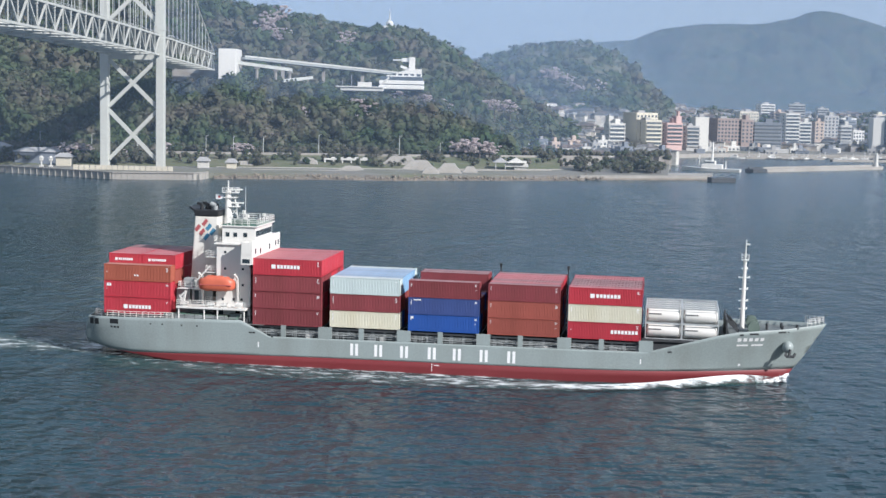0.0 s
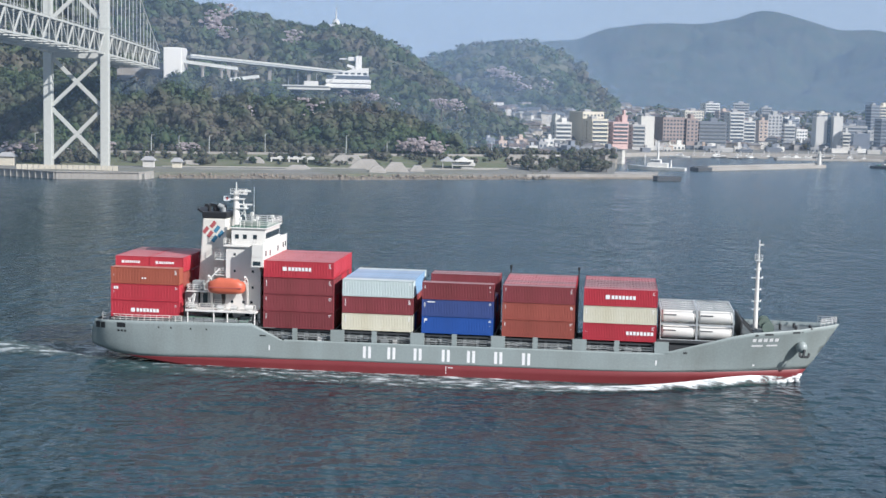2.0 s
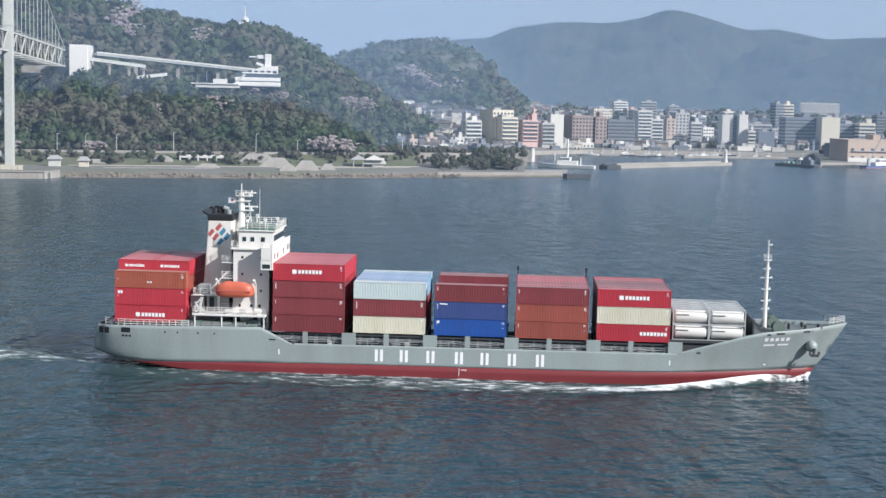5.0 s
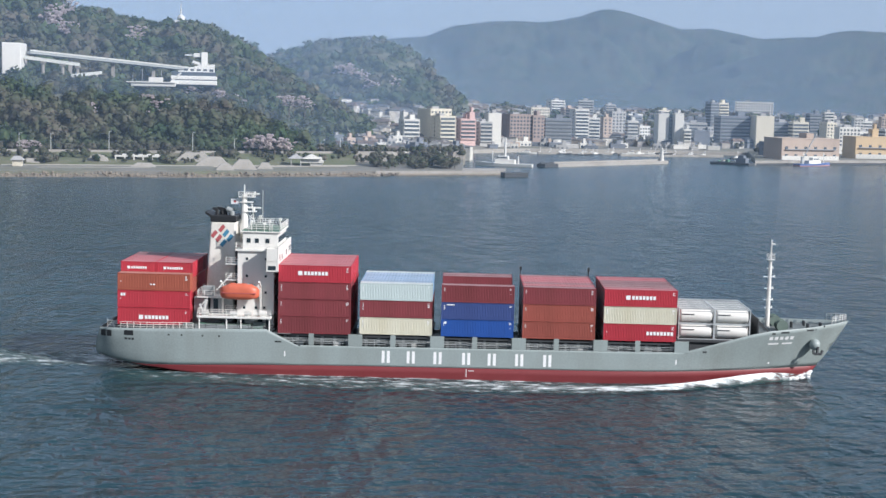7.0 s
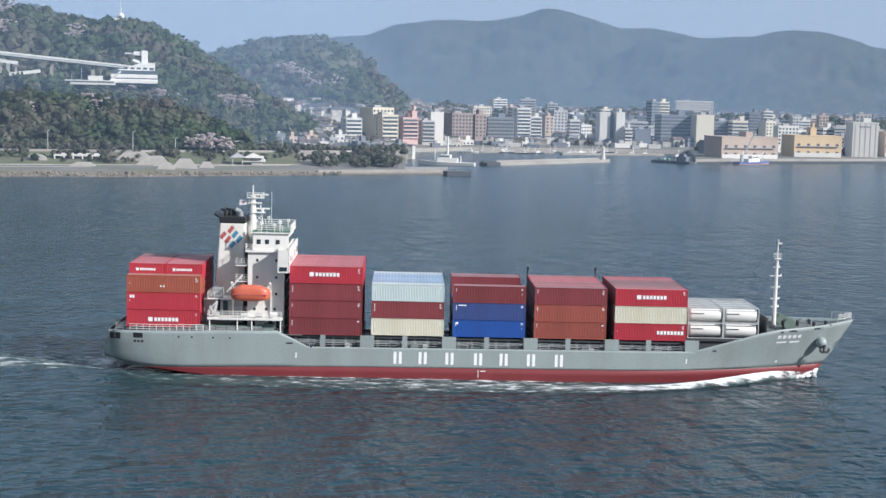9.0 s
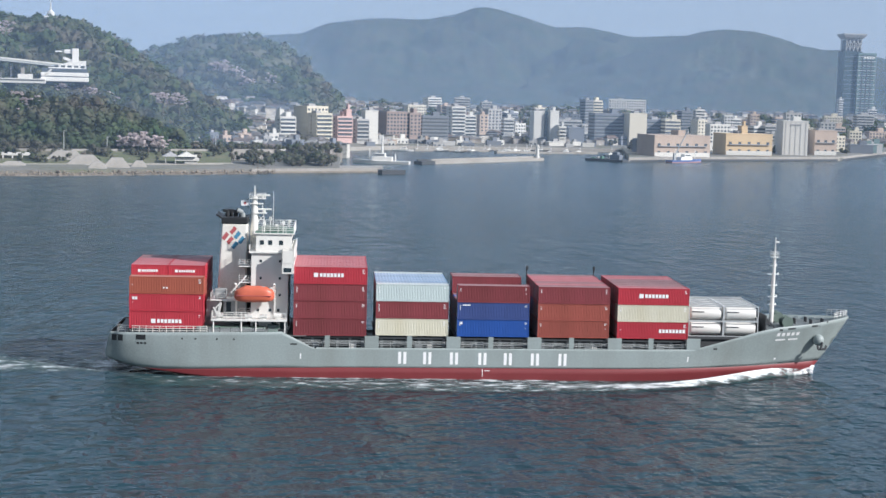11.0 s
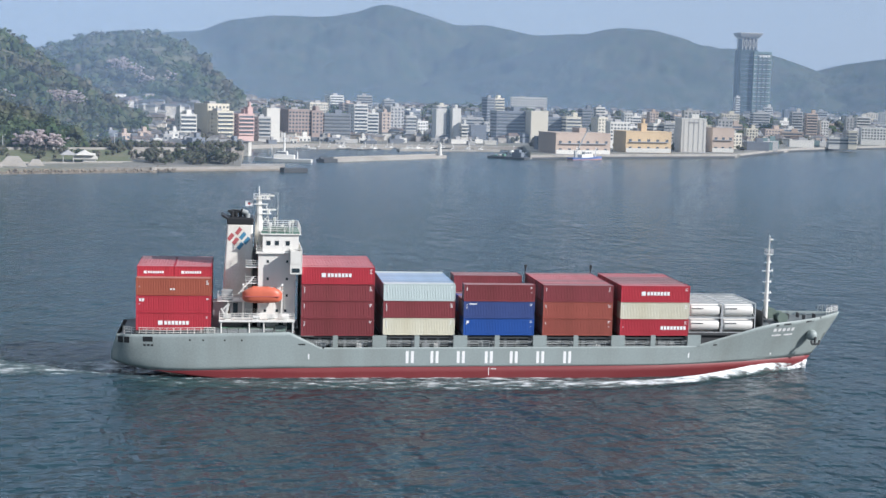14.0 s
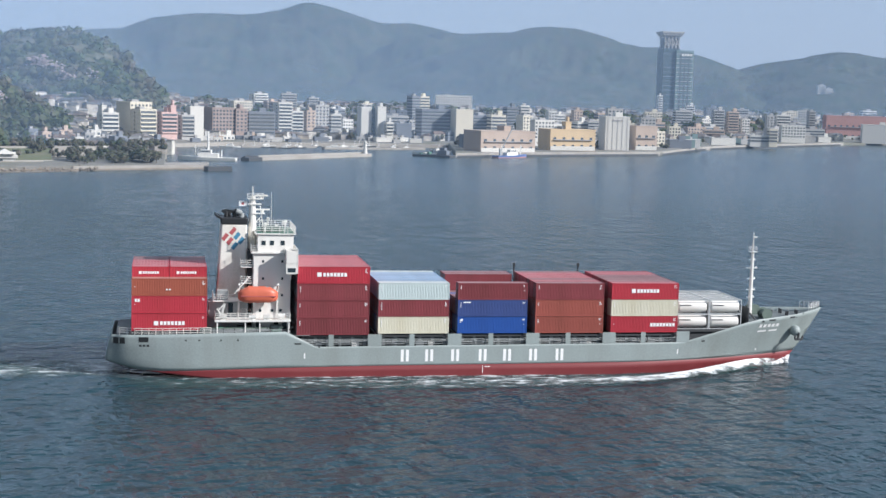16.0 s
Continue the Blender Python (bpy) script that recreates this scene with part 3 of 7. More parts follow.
# windows, each a dark pane in a raised frame
def ship_window(x, y, z, w, h, face, parent):
    """face: 's' starboard side, 'f' front."""
    bm = bmesh.new()
    if face == "s":
        box(bm, x - w / 2, x + w / 2, y - 0.05, y + 0.05, z - h / 2, z + h / 2)
    else:
        box(bm, x - 0.05, x + 0.05, y - w / 2, y + w / 2, z - h / 2, z + h / 2)
    return part("window", bm, GLASS_DARK, parent)
for x in (-5.5, -4.1, -2.3):
    ship_window(x, 2.99, 22.2, 0.66, 0.75, "s", ship)
for k in range(9):
    ship_window(-0.49, 3.8 + 1.15 * k, 22.4, 0.9, 1.0, "f", ship)
for z in (19.2, 16.3, 13.5):
    for x in (-5.6, -2.4):
        ship_window(x, 1.99, z, 0.36, 0.42, "s", block)
for z in (18.0, 15.2, 12.4, 9.6):
    for k in range(7):
        ship_window(-0.99, 3.4 + 1.65 * k, z, 0.6, 0.7, "f", block)
for x in (-6.0, -4.0, -2.6):
    ship_window(x, 1.99, 10.9, 0.4, 0.45, "s", block)
for x, z in ((-6.3, 8.0), (-3.3, 8.0), (-1.9, 8.0)):
    ship_window(x, 1.99, z, 0.8, 1.9, "s", block)
# aft galleries of the block
for z in (10.0, 12.8, 15.5, 18.2):
    g = panel("gallery", -9.3, -7.2, 2.2, 14.7, z - 0.12, z, WHITE, ship)
    rails("gallery_rail", [(-7.3, 2.25, z), (-9.25, 2.25, z), (-9.25, 6.0, z)], g, step=1.2)
rails("bridge_rail", [(-2.1, 1.65, 20.75), (-7.55, 1.65, 20.75), (-7.55, 8, 20.75)], ship, step=1.2)
rails("monkey_rail", [(-6.8, 2.8, 23.8), (-0.2, 2.8, 23.8), (-0.2, 14.1, 23.8), (-6.8, 14.1, 23.8)], ship, h=1.2, step=1.3, r=0.045)
rails("wing_rail", [(-1.9, -0.6, 21.3), (-0.3, -0.6, 21.4)], wing, h=0.3, step=0.9)
for x, y, h in ((-5.2, 4.0, 1.7), (-3.2, 6.0, 1.2), (-2.0, 3.4, 2.0), (-4.4, 9.0, 2.2), (-1.2, 11, 1.6)):
    bm = bmesh.new()
    bar(bm, (x, y, 23.8), (x, y, 23.8 + h), 0.09)
    box(bm, x - 0.25, x + 0.25, y - 0.25, y + 0.25, 23.8 + h * 0.7, 23.8 + h, bevel=0.06)
    part("compass_stand", bm, WHITE, ship)
bm = bmesh.new()
box(bm, -5.6, -2.2, 5.0, 9.0, 23.8, 24.6, bevel=0.08)
part("deck_house", bm, WINCH, ship)

# radar mast
rm = part("radar_mast", (lambda b: (bar(b, (-7.1, SHIP_YC, 20.7), (-7.1, SHIP_YC, 29.6), 0.8, 0.48, 12), bar(b, (-7.1, SHIP_YC, 29.6), (-7.1, SHIP_YC, 31.3), 0.12, 0.08), beam(b, (-5.2, SHIP_YC, 23.7), (-5.8, SHIP_YC, 28.0), 0.16, 0.16), beam(b, (-6.9, SHIP_YC, 26.6), (-5.4, SHIP_YC, 25.2), 0.12, 0.12), beam(b, (-6.9, SHIP_YC, 24.6), (-5.5, SHIP_YC, 26.4), 0.12, 0.12), b)[-1])(bmesh.new()), WHITE, ship)
for z, x0, x1 in ((29.1, -8.0, -5.2), (28.2, -7.9, -5.6), (26.6, -7.2, -5.0)):
    bm = bmesh.new()
    box(bm, x0, x1, SHIP_YC - 0.7, SHIP_YC + 0.7, z, z + 0.14, bevel=0.03)
    part("mast_platform", bm, WHITE, rm)
rails("mast_rail", [(-8.0, 7.75, 29.2), (-5.3, 7.75, 29.2), (-5.3, 9.15, 29.2)], rm, h=0.9, step=0.9)
for z, x in ((29.6, -5.7), (27.2, -5.4)):
    bm = bmesh.new()
    bar(bm, (x, SHIP_YC, z - 0.5), (x, SHIP_YC, z), 0.2)
    box(bm, x - 1.2, x + 1.2, SHIP_YC - 0.12, SHIP_YC + 0.12, z, z + 0.28, bevel=0.06)
    part("radar_scanner", bm, WHITE, rm)
bm = bmesh.new()
bar(bm, (-3.9, SHIP_YC, 23.8), (-3.9, SHIP_YC, 30.4), 0.06, 0.03, 6)
part("whip_aerial", bm, WHITE, ship)
bm = bmesh.new()
box(bm, -9.4, -8.1, SHIP_YC - 0.03, SHIP_YC + 0.03, 27.9, 28.8)
flag = part("flag", bm, LETTER, rm, "white flag with red and blue disc")
bm = bmesh.new()
bar(bm, (-8.75, SHIP_YC - 0.05, 28.35), (-8.75, SHIP_YC + 0.05, 28.35), 0.24, n=16)
part("flag_disc", bm, RED_PAINT, flag)

# funnel with a black cap and exhaust pipes
bm = bmesh.new()
fv = [bm.verts.new(v) for v in ((-13.4, 5.2, 7.0), (-8.1, 5.2, 7.0), (-8.1, 11.7, 7.0), (-13.4, 11.7, 7.0),
                                (-12.4, 5.7, 25.0), (-8.1, 5.7, 25.0), (-8.1, 11.2, 25.0), (-12.4, 11.2, 25.0))]
for f in ((0, 1, 5, 4), (1, 2, 6, 5), (2, 3, 7, 6), (3, 0, 4, 7), (4, 5, 6, 7), (3, 2, 1, 0)):
    bm.faces.new([fv[i] for i in f])
bmesh.ops.bevel(bm, geom=bm.edges[:], offset=0.25, segments=3, affect="EDGES", profile=0.5)
fun = part("funnel", bm, FUNNEL_WHITE, ship)
# dark panel added for the shade in the gap between funnel and accommodation
panel("gap_shade_panel", -8.05, -7.22, 5.0, 12.0, 7.0, 20.4, STEEL_DARK, ship)
bm = bmesh.new()
box(bm, -12.5, -8.0, 5.6, 11.3, 25.0, 26.1, bevel=0.15)
beam(bm, (-12.4, 8.45, 25.9), (-13.4, 8.45, 26.5), 5.2, 0.35)
part("funnel_cap", bm, BLACK, fun, "soot-black funnel cap")
for i, (x, y) in enumerate(((-11.6, 7.2), (-11.0, 8.6), (-10.2, 7.4), (-9.4, 9.2))):
    bm = bmesh.new()
    bar(bm, (x, y, 25.9), (x, y, 27.0), 0.34, n=12)
    beam(bm, (x, y, 26.95), (x - 0.75, y, 27.2), 0.62, 0.5)
    part("exhaust_pipe", bm, BLACK, fun)
bm = bmesh.new()
bar(bm, (-9.0, 7.0, 25.9), (-9.0, 7.0, 26.8), 0.42, n=12)
bar(bm, (-9.0, 7.0, 26.8), (-9.9, 7.0, 27.2), 0.42, n=12)
part("vent_cowl", bm, STEEL_GREY, fun)
def funnel_lozenge(x, z, material):
    bm = bmesh.new()
    vs = []
    for dx, dz in ((-0.6, -0.3), (-0.15, -0.75), (0.6, 0.25), (0.15, 0.7)):
        zz = z + dz
        vs.append(bm.verts.new((x + dx * 1.05, 5.2 + 0.5 * (zz - 7) / 18 - 0.03, zz)))
    bm.faces.new(vs)
    return part("funnel_lozenge", bm, material, fun, "painted lozenge on the funnel")
for x, z, m_ in ((-11.8, 22.9, RED_PAINT), (-10.5, 23.9, RED_PAINT), (-11.0, 22.2, RED_PAINT), (-9.8, 23.1, BLUE_PAINT), (-9.1, 22.3, BLUE_PAINT), (-10.2, 21.4, BLUE_PAINT)):
    funnel_lozenge(x, z, m_)
bm = bmesh.new()
box(bm, -15.2, -8.0, 3.0, 13.9, 7.0, 9.6, bevel=0.08)
box(bm, -14.6, -12.2, 2.4, 5.6, 9.6, 12.4, bevel=0.08)
part("engine_casing", bm, STEEL_GREY, ship)
panel("casing_house", -11.8, -8.0, 2.4, 6.0, 9.6, 12.5, STEEL_GREY, ship)
panel("casing_deck", -13.9, -7.0, 1.0, 6.4, 12.5, 12.65, WHITE, ship)
rails("casing_rail", [(-13.8, 5.5, 12.65), (-13.8, 1.1, 12.65), (-10.2, 1.1, 12.65)], ship, step=1.1)
bm = bmesh.new()
box(bm, -13.2, -11.3, 2.2, 3.8, 12.65, 14.3, bevel=0.1)
part("fan_housing", bm, STEEL_GREY, ship)
ship_window(-10.9, 2.39, 11.3, 0.8, 1.7, "s", ship)

# boat deck
bd = panel("boat_deck", -13.6, -1.1, -0.75, 3.0, 9.35, 9.7, WHITE, ship)
for x in (-13.2, -8.6, -6.2, -1.4):
    bm = bmesh.new()
    bar(bm, (x, -0.5, 7.0), (x, -0.5, 9.4), 0.12)
    part("boat_deck_post", bm, WHITE, bd)
rails("boat_deck_rail", [(-13.5, 2.4, 9.7), (-13.5, -0.65, 9.7), (-1.2, -0.65, 9.7)], bd, step=1.2, r=0.045)
for x, y in ((-12.2, -0.2), (-7.4, -0.3), (-5.0, -0.3), (-2.6, 0.5)):
    bm = bmesh.new()
    bar(bm, (x - 0.6, y, 10.2), (x + 0.6, y, 10.2), 0.38, n=12)
    box(bm, x - 0.5, x + 0.5, y - 0.2, y + 0.2, 9.7, 9.95)
    part("liferaft_canister", bm, WHITE, bd)
bm = bmesh.new()
beam(bm, (-12.6, -0.2, 9.7), (-12.0, -0.3, 12.4), 0.25, 0.35)
beam(bm, (-12.4, -0.2, 10.2), (-13.2, -0.2, 11.6), 0.2, 0.25)
beam(bm, (-12.0, -0.3, 12.4), (-12.9, -0.3, 11.4), 0.15, 0.2)
part("stores_crane", bm, WHITE, bd)
for x in (-9.6, -3.2):
    bm = bmesh.new()
    beam(bm, (x, 2.0, 9.7), (x, 1.4, 14.6), 0.3, 0.4)
    beam(bm, (x, 1.4, 14.6), (x, -0.3, 15.6), 0.3, 0.35)
    bar(bm, (x, -0.2, 15.5), (x, -0.2, 14.6), 0.05)
    part("davit", bm, WHITE, bd)
bm = bmesh.new()
beam(bm, (-10.4, 0.2, 14.0), (-7.9, 0.6, 16.8), 0.18, 0.18)
part("derrick_boom", bm, WHITE, bd)
# winches, rails and lockers on the poop
rails("poop_rail", [(-29.3, 2.5, 7.0), (-29.0, 1.0, 7.0), (-26.5, 0.0, 7.0), (-22, -0.55, 7.05), (-14.2, -0.7, 7.2)], ship, h=1.25, step=1.2, r=0.05)
for x in (-13.4, -11.2, -9.0, -6.6, -4.2, -2.6):
    bm = bmesh.new()
    box(bm, x, x + random.uniform(0.9, 1.7), -0.2, 0.9, 7.0, 7.0 + random.uniform(0.7, 1.5), bevel=0.08)
    bar(bm, (x + 0.2, 0.2, 7.5), (x + 2.0, 0.2, 8.4), 0.09)
    part("deck_machinery", bm, DECK_GREEN if random.random() < 0.4 else STEEL_DARK, ship)
bm = bmesh.new()
for k in range(4):
    bar(bm, (-14, -0.45, 7.25 + 0.22 * k), (-2.5, -0.45, 7.4 + 0.22 * k), 0.06, n=6)
part("pipe_run", bm, STEEL_GREY, ship)
bm = bmesh.new()
box(bm, -27.4, -15.0, 0.2, 16.8, 6.95, 7.75, bevel=0.05)
part("container_plinth", bm, STEEL_DARK, ship)
MOVING.append((ship, Matrix.Identity(4)))


# lifeboat: a closed orange boat in its davits
def lifeboat():
    boat = thing("lifeboat", "closed orange lifeboat hanging in white davits", "lifeboat")
    verts, faces = [], []
    ns, nr = 20, 16
    for i in range(ns + 1):
        u = -1 + 2 * i / ns
        e = abs(u)
        w = (1 - e ** 5) ** 0.6 * 1.15 + 0.12
        # a canopy with a flat top and raked ends over a shallow hull
        top = float(np.interp(u, [-1, -0.93, -0.5, 0.3, 0.62, 0.94, 1], [0.5, 0.85, 1.5, 1.56, 1.4, 0.8, 0.45]))
        bot = -float(np.interp(e, [0, 0.55, 0.85, 0.97, 1], [1.22, 1.18, 1.0, 0.75, 0.5]))
        for j in range(nr):
            a = 2 * math.pi * j / nr
            c, s = math.cos(a), math.sin(a)
            verts.append((u * 3.3, w * (abs(c) ** 0.62) * (1 if c > 0 else -1), (top if s > 0 else -bot) * abs(s) ** 0.8 * (1 if s > 0 else -1)))
    for i in range(ns):
        for j in range(nr):
            faces.append((i * nr + j, i * nr + (j + 1) % nr, (i + 1) * nr + (j + 1) % nr, (i + 1) * nr + j))
    faces += [tuple(range(nr))[::-1], tuple(ns * nr + j for j in range(nr))]
    pydata("hull", verts, faces, ORANGE, boat, smooth=True)
    bm = bmesh.new()
    box(bm, -2.9, 2.9, -1.31, 1.31, -0.06, 0.06, bevel=0.04)
    part("rubbing_strake", bm, RED_PAINT, boat)
    bm = bmesh.new()
    box(bm, -1.7, -0.7, -0.5, 0.5, 1.15, 1.55, bevel=0.15)
    part("cuddy", bm, ORANGE, boat)
    bm = bmesh.new()
    for x in (-2.5, 2.5):
        beam(bm, (x, -0.1, 0.3), (x, -0.1, 1.5), 0.2, 0.2)
    box(bm, 0.9, 1.7, -0.4, 0.4, 1.2, 1.5, bevel=0.06)
    part("lifting_hook", bm, STEEL_GREY, boat)
    return boat


boat = lifeboat()
MOVING.append((boat, pose(-6.5, 0.15, 13.7)))

# ---- containers ----
PAINT = {
    "red": mat("container_red", (0.42, 0.034, 0.052), 0.45, dirt=0.35, scale=0.35, dark=(0.24, 0.03, 0.03), streak=True, vary=0.10),
    "maroon": mat("container_maroon", (0.20, 0.040, 0.048), 0.5, dirt=0.45, scale=0.35, dark=(0.10, 0.025, 0.02), streak=True, vary=0.12),
    "brown": mat("container_brown", (0.30, 0.074, 0.054), 0.55, dirt=0.45, scale=0.35, dark=(0.15, 0.04, 0.025), streak=True, vary=0.12),
    "rust": mat("container_orange_brown", (0.335, 0.088, 0.052), 0.55, dirt=0.4, scale=0.35, dark=(0.2, 0.05, 0.03), streak=True, vary=0.08),
    "blue": mat("container_blue", (0.020, 0.078, 0.32), 0.45, dirt=0.35, scale=0.35, dark=(0.02, 0.05, 0.18), streak=True, vary=0.06),
    "navy": mat("container_faded_navy", (0.042, 0.072, 0.225), 0.5, dirt=0.4, scale=0.35, dark=(0.03, 0.045, 0.14), streak=True, vary=0.06),
    "cream": mat("container_cream", (0.62, 0.60, 0.48), 0.5, dirt=0.5, scale=0.4, dark=(0.48, 0.42, 0.26), streak=True, vary=0.04),
    "pale": mat("container_pale_grey", (0.49, 0.57, 0.56), 0.45, dirt=0.3, scale=0.4, dark=(0.40, 0.45, 0.46), streak=True, vary=0.04),
    "sky": mat("container_light_blue", (0.22, 0.37, 0.54), 0.45, dirt=0.3, scale=0.4, dark=(0.17, 0.3, 0.42), streak=True, vary=0.06),
}
# roof colours: each base colour mixed about a third towards pale pinkish grey
PALER_ROOF = {}
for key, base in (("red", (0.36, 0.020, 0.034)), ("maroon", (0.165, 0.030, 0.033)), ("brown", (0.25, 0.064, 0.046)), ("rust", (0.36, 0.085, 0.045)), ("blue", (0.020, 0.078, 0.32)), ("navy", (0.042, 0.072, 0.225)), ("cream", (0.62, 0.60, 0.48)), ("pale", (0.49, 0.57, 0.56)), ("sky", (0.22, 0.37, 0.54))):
    PALER_ROOF[key] = mat("paler_roof_" + key, tuple(0.68 * v + 0.32 * w for v, w in zip(base, (0.50, 0.44, 0.44))), 0.6, dirt=0.5, scale=0.4, vary=0.12)
WORDS = {"red": "bright red", "maroon": "dark maroon", "brown": "brownish red", "rust": "orange-brown", "blue": "bright blue", "navy": "faded navy blue", "cream": "cream-white stained", "pale": "pale grey", "sky": "light blue"}
CW, CH = 2.42, 2.855


def corrugated(L, h, w):
    """Side walls, front wall and roof with pressed ribs, as one shell."""
    verts, faces = [], []
    def wall(pts_fn, n):
        o = len(verts)
        prof = []
        for i in range(n):
            for f, dpt in ((0.08, 0.0), (0.34, 0.0), (0.5, 1.0), (0.84, 1.0)):
                prof.append(((i + f) / n, dpt))
        prof = [(0, 0.0)] + prof + [(1, 0.0)]
        for u, dpt in prof:
            verts.extend(pts_fn(u, dpt))
        for i in range(len(prof) - 1):
            faces.append((o + 2 * i, o + 2 * i + 2, o + 2 * i + 3, o + 2 * i + 1))
    e = 0.14
    x0, x1, z0, z1 = e, L - e, 0.17, h - 0.10
    n = round(L / 0.28)
    wall(lambda u, d: ((x0 + (x1 - x0) * u, 0.02 + 0.034 * d, z0), (x0 + (x1 - x0) * u, 0.02 + 0.034 * d, z1)), n)
    wall(lambda u, d: ((x1 - (x1 - x0) * u, w - 0.02 - 0.05 * d, z0), (x1 - (x1 - x0) * u, w - 0.02 - 0.05 * d, z1)), n)
    wall(lambda u, d: ((L - 0.02 - 0.05 * d, e + (w - 2 * e) * u, z0), (L - 0.02 - 0.05 * d, e + (w - 2 * e) * u, z1)), 8)
    nroof = len(faces)
    wall(lambda u, d: ((x0 + (x1 - x0) * u, 0.06, h - 0.02 - 0.025 * d), (x0 + (x1 - x0) * u, w - 0.06, h - 0.02 - 0.025 * d)), n // 2)
    roof, faces = faces[nroof:], faces[:nroof]
    o = len(verts)
    verts.extend([(x0, 0.1, 0.14), (x1, 0.1, 0.14), (x1, w - 0.1, 0.14), (x0, w - 0.1, 0.14)])
    faces.append((o + 3, o + 2, o + 1, o))
    return verts, faces, roof


def container_model(L, h, colour):
    """A shipping container: ribbed shell, frame, doors with lock rods, castings."""
    c = thing("shipping_container", f"{WORDS[colour]} ribbed steel {'twenty' if L < 7 else 'forty'}-foot shipping container, stacked on deck", "container", "containers stacked on the ship")
    v, f, roof = corrugated(L, h, CW)
    pydata("shell", v, f, PAINT[colour], c)
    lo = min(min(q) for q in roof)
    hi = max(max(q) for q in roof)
    pydata("roof", v[lo:hi + 1], [tuple(i - lo for i in q) for q in roof], PALER_ROOF[colour], c)
    bm = bmesh.new()
    for y in (0, CW - 0.12):
        for z in (0, h - 0.12):
            box(bm, 0.1, L - 0.1, y, y + 0.12, z, z + (0.16 if z == 0 else 0.10))
    for x in (0, L - 0.15):
        for y in (0, CW - 0.15):
            box(bm, x, x + 0.15, y, y + 0.15, 0.1, h - 0.1)
        for z in (0, h - 0.14):
            box(bm, x, x + 0.12, 0.1, CW - 0.1, z, z + 0.14)
    part("frame", bm, PAINT[colour], c)
    bm = bmesh.new()
    for x in (-0.005, L - 0.175):
        for y in (-0.005, CW - 0.155):
            for z in (0, h - 0.12):
                box(bm, x, x + 0.18, y, y + 0.16, z - 0.025, z + 0.145)
    castings = part("corner_casting", bm, STEEL_GREY if colour in ("cream", "pale") else PAINT[colour], c)
    castings["kind"] = "stuff"
    for y in (0.16, CW / 2 + 0.01):
        bm = bmesh.new()
        box(bm, 0.02, 0.08, y, y + CW / 2 - 0.17, 0.16, h - 0.14)
        door = part("door", bm, PAINT[colour], c)
        bm = bmesh.new()
        for k in (0.25, 0.75):
            yy = y + (CW / 2 - 0.17) * k
            bar(bm, (0.0, yy, 0.15), (0.0, yy, h - 0.13), 0.022, n=5)
        part("lock_rod", bm, STEEL_GREY, door)
    return c


MODELS = {}


def put_container(x, y, z, colour, L=12.19, h=CH):
    key = (L, h, colour)
    m = pose(x, y, z)
    if key not in MODELS:
        MODELS[key] = container_model(L, h, colour)
        ob = MODELS[key]
    else:
        ob = copy_thing(MODELS[key], m)
    MOVING.append((ob, m))
    return ob


def marks(x, y, z, spec):
    """White markings on a container's side: bars of (x, z, width, height)."""
    bm = bmesh.new()
    for a, b, w, h in spec:
        box(bm, a, a + w, -0.022, 0.012, b, b + h)
    return bm


def number_marks(L, h):
    """Small code bars near the ends of a side."""
    out = []
    n = random.choice([3, 4, 5, 6])
    for k in range(n):
        out.append((0.35 + 0.02 * n, h - 0.6 - 0.21 * k, 0.15, 0.13))
    for k in range(random.choice([2, 3, 4])):
        out.append((L - 0.8, h - 0.45 - 0.2 * k, random.uniform(0.2, 0.45), 0.09))
    while len(out) < 6:
        out.append((L - 0.7, 0.5 + 0.2 * len(out), 0.2, 0.08))
    return out


def word_marks(x, z, n, s):
    """A small square sign and a row of bars for a brand name that is not lettered."""
    out = [(x, z, 0.75 * s, 0.75 * s)]
    for k in range(n):
        out.append((x + (1.05 + 0.62 * k) * s, z + 0.05 * s, 0.46 * s, 0.65 * s))
    return out


LATER = []


def add_marks(ob, spec):
    LATER.append((ob, spec))


PITCH = 17.1 / 7
TIER = CH + 0.05
STACKS = {  # near-row colours from the bottom, the colours of the tops behind, tiers by row
    0: (["maroon", "maroon", "maroon", "red"], ["red"] * 7, [4] * 7, 7.02),
    1: (["cream", "maroon", "pale"], ["pale", "sky", "sky", "sky", "sky", "sky", "pale"], [3] * 7, 7.2),
    2: (["blue", "navy", "maroon"], ["maroon", "brown", "maroon", "blue", "maroon", "maroon", "maroon"], [3, 2, 2, 2, 2, 3, 3], 7.2),
    3: (["brown", "brown", "maroon"], ["maroon", "red", "maroon", "red", "red", "red", "maroon"], [3] * 7, 7.2),
    4: (["red", "cream", "red"], ["red", "maroon", "maroon", "maroon", "maroon", "red", "red"], [3] * 7, 7.22),
}
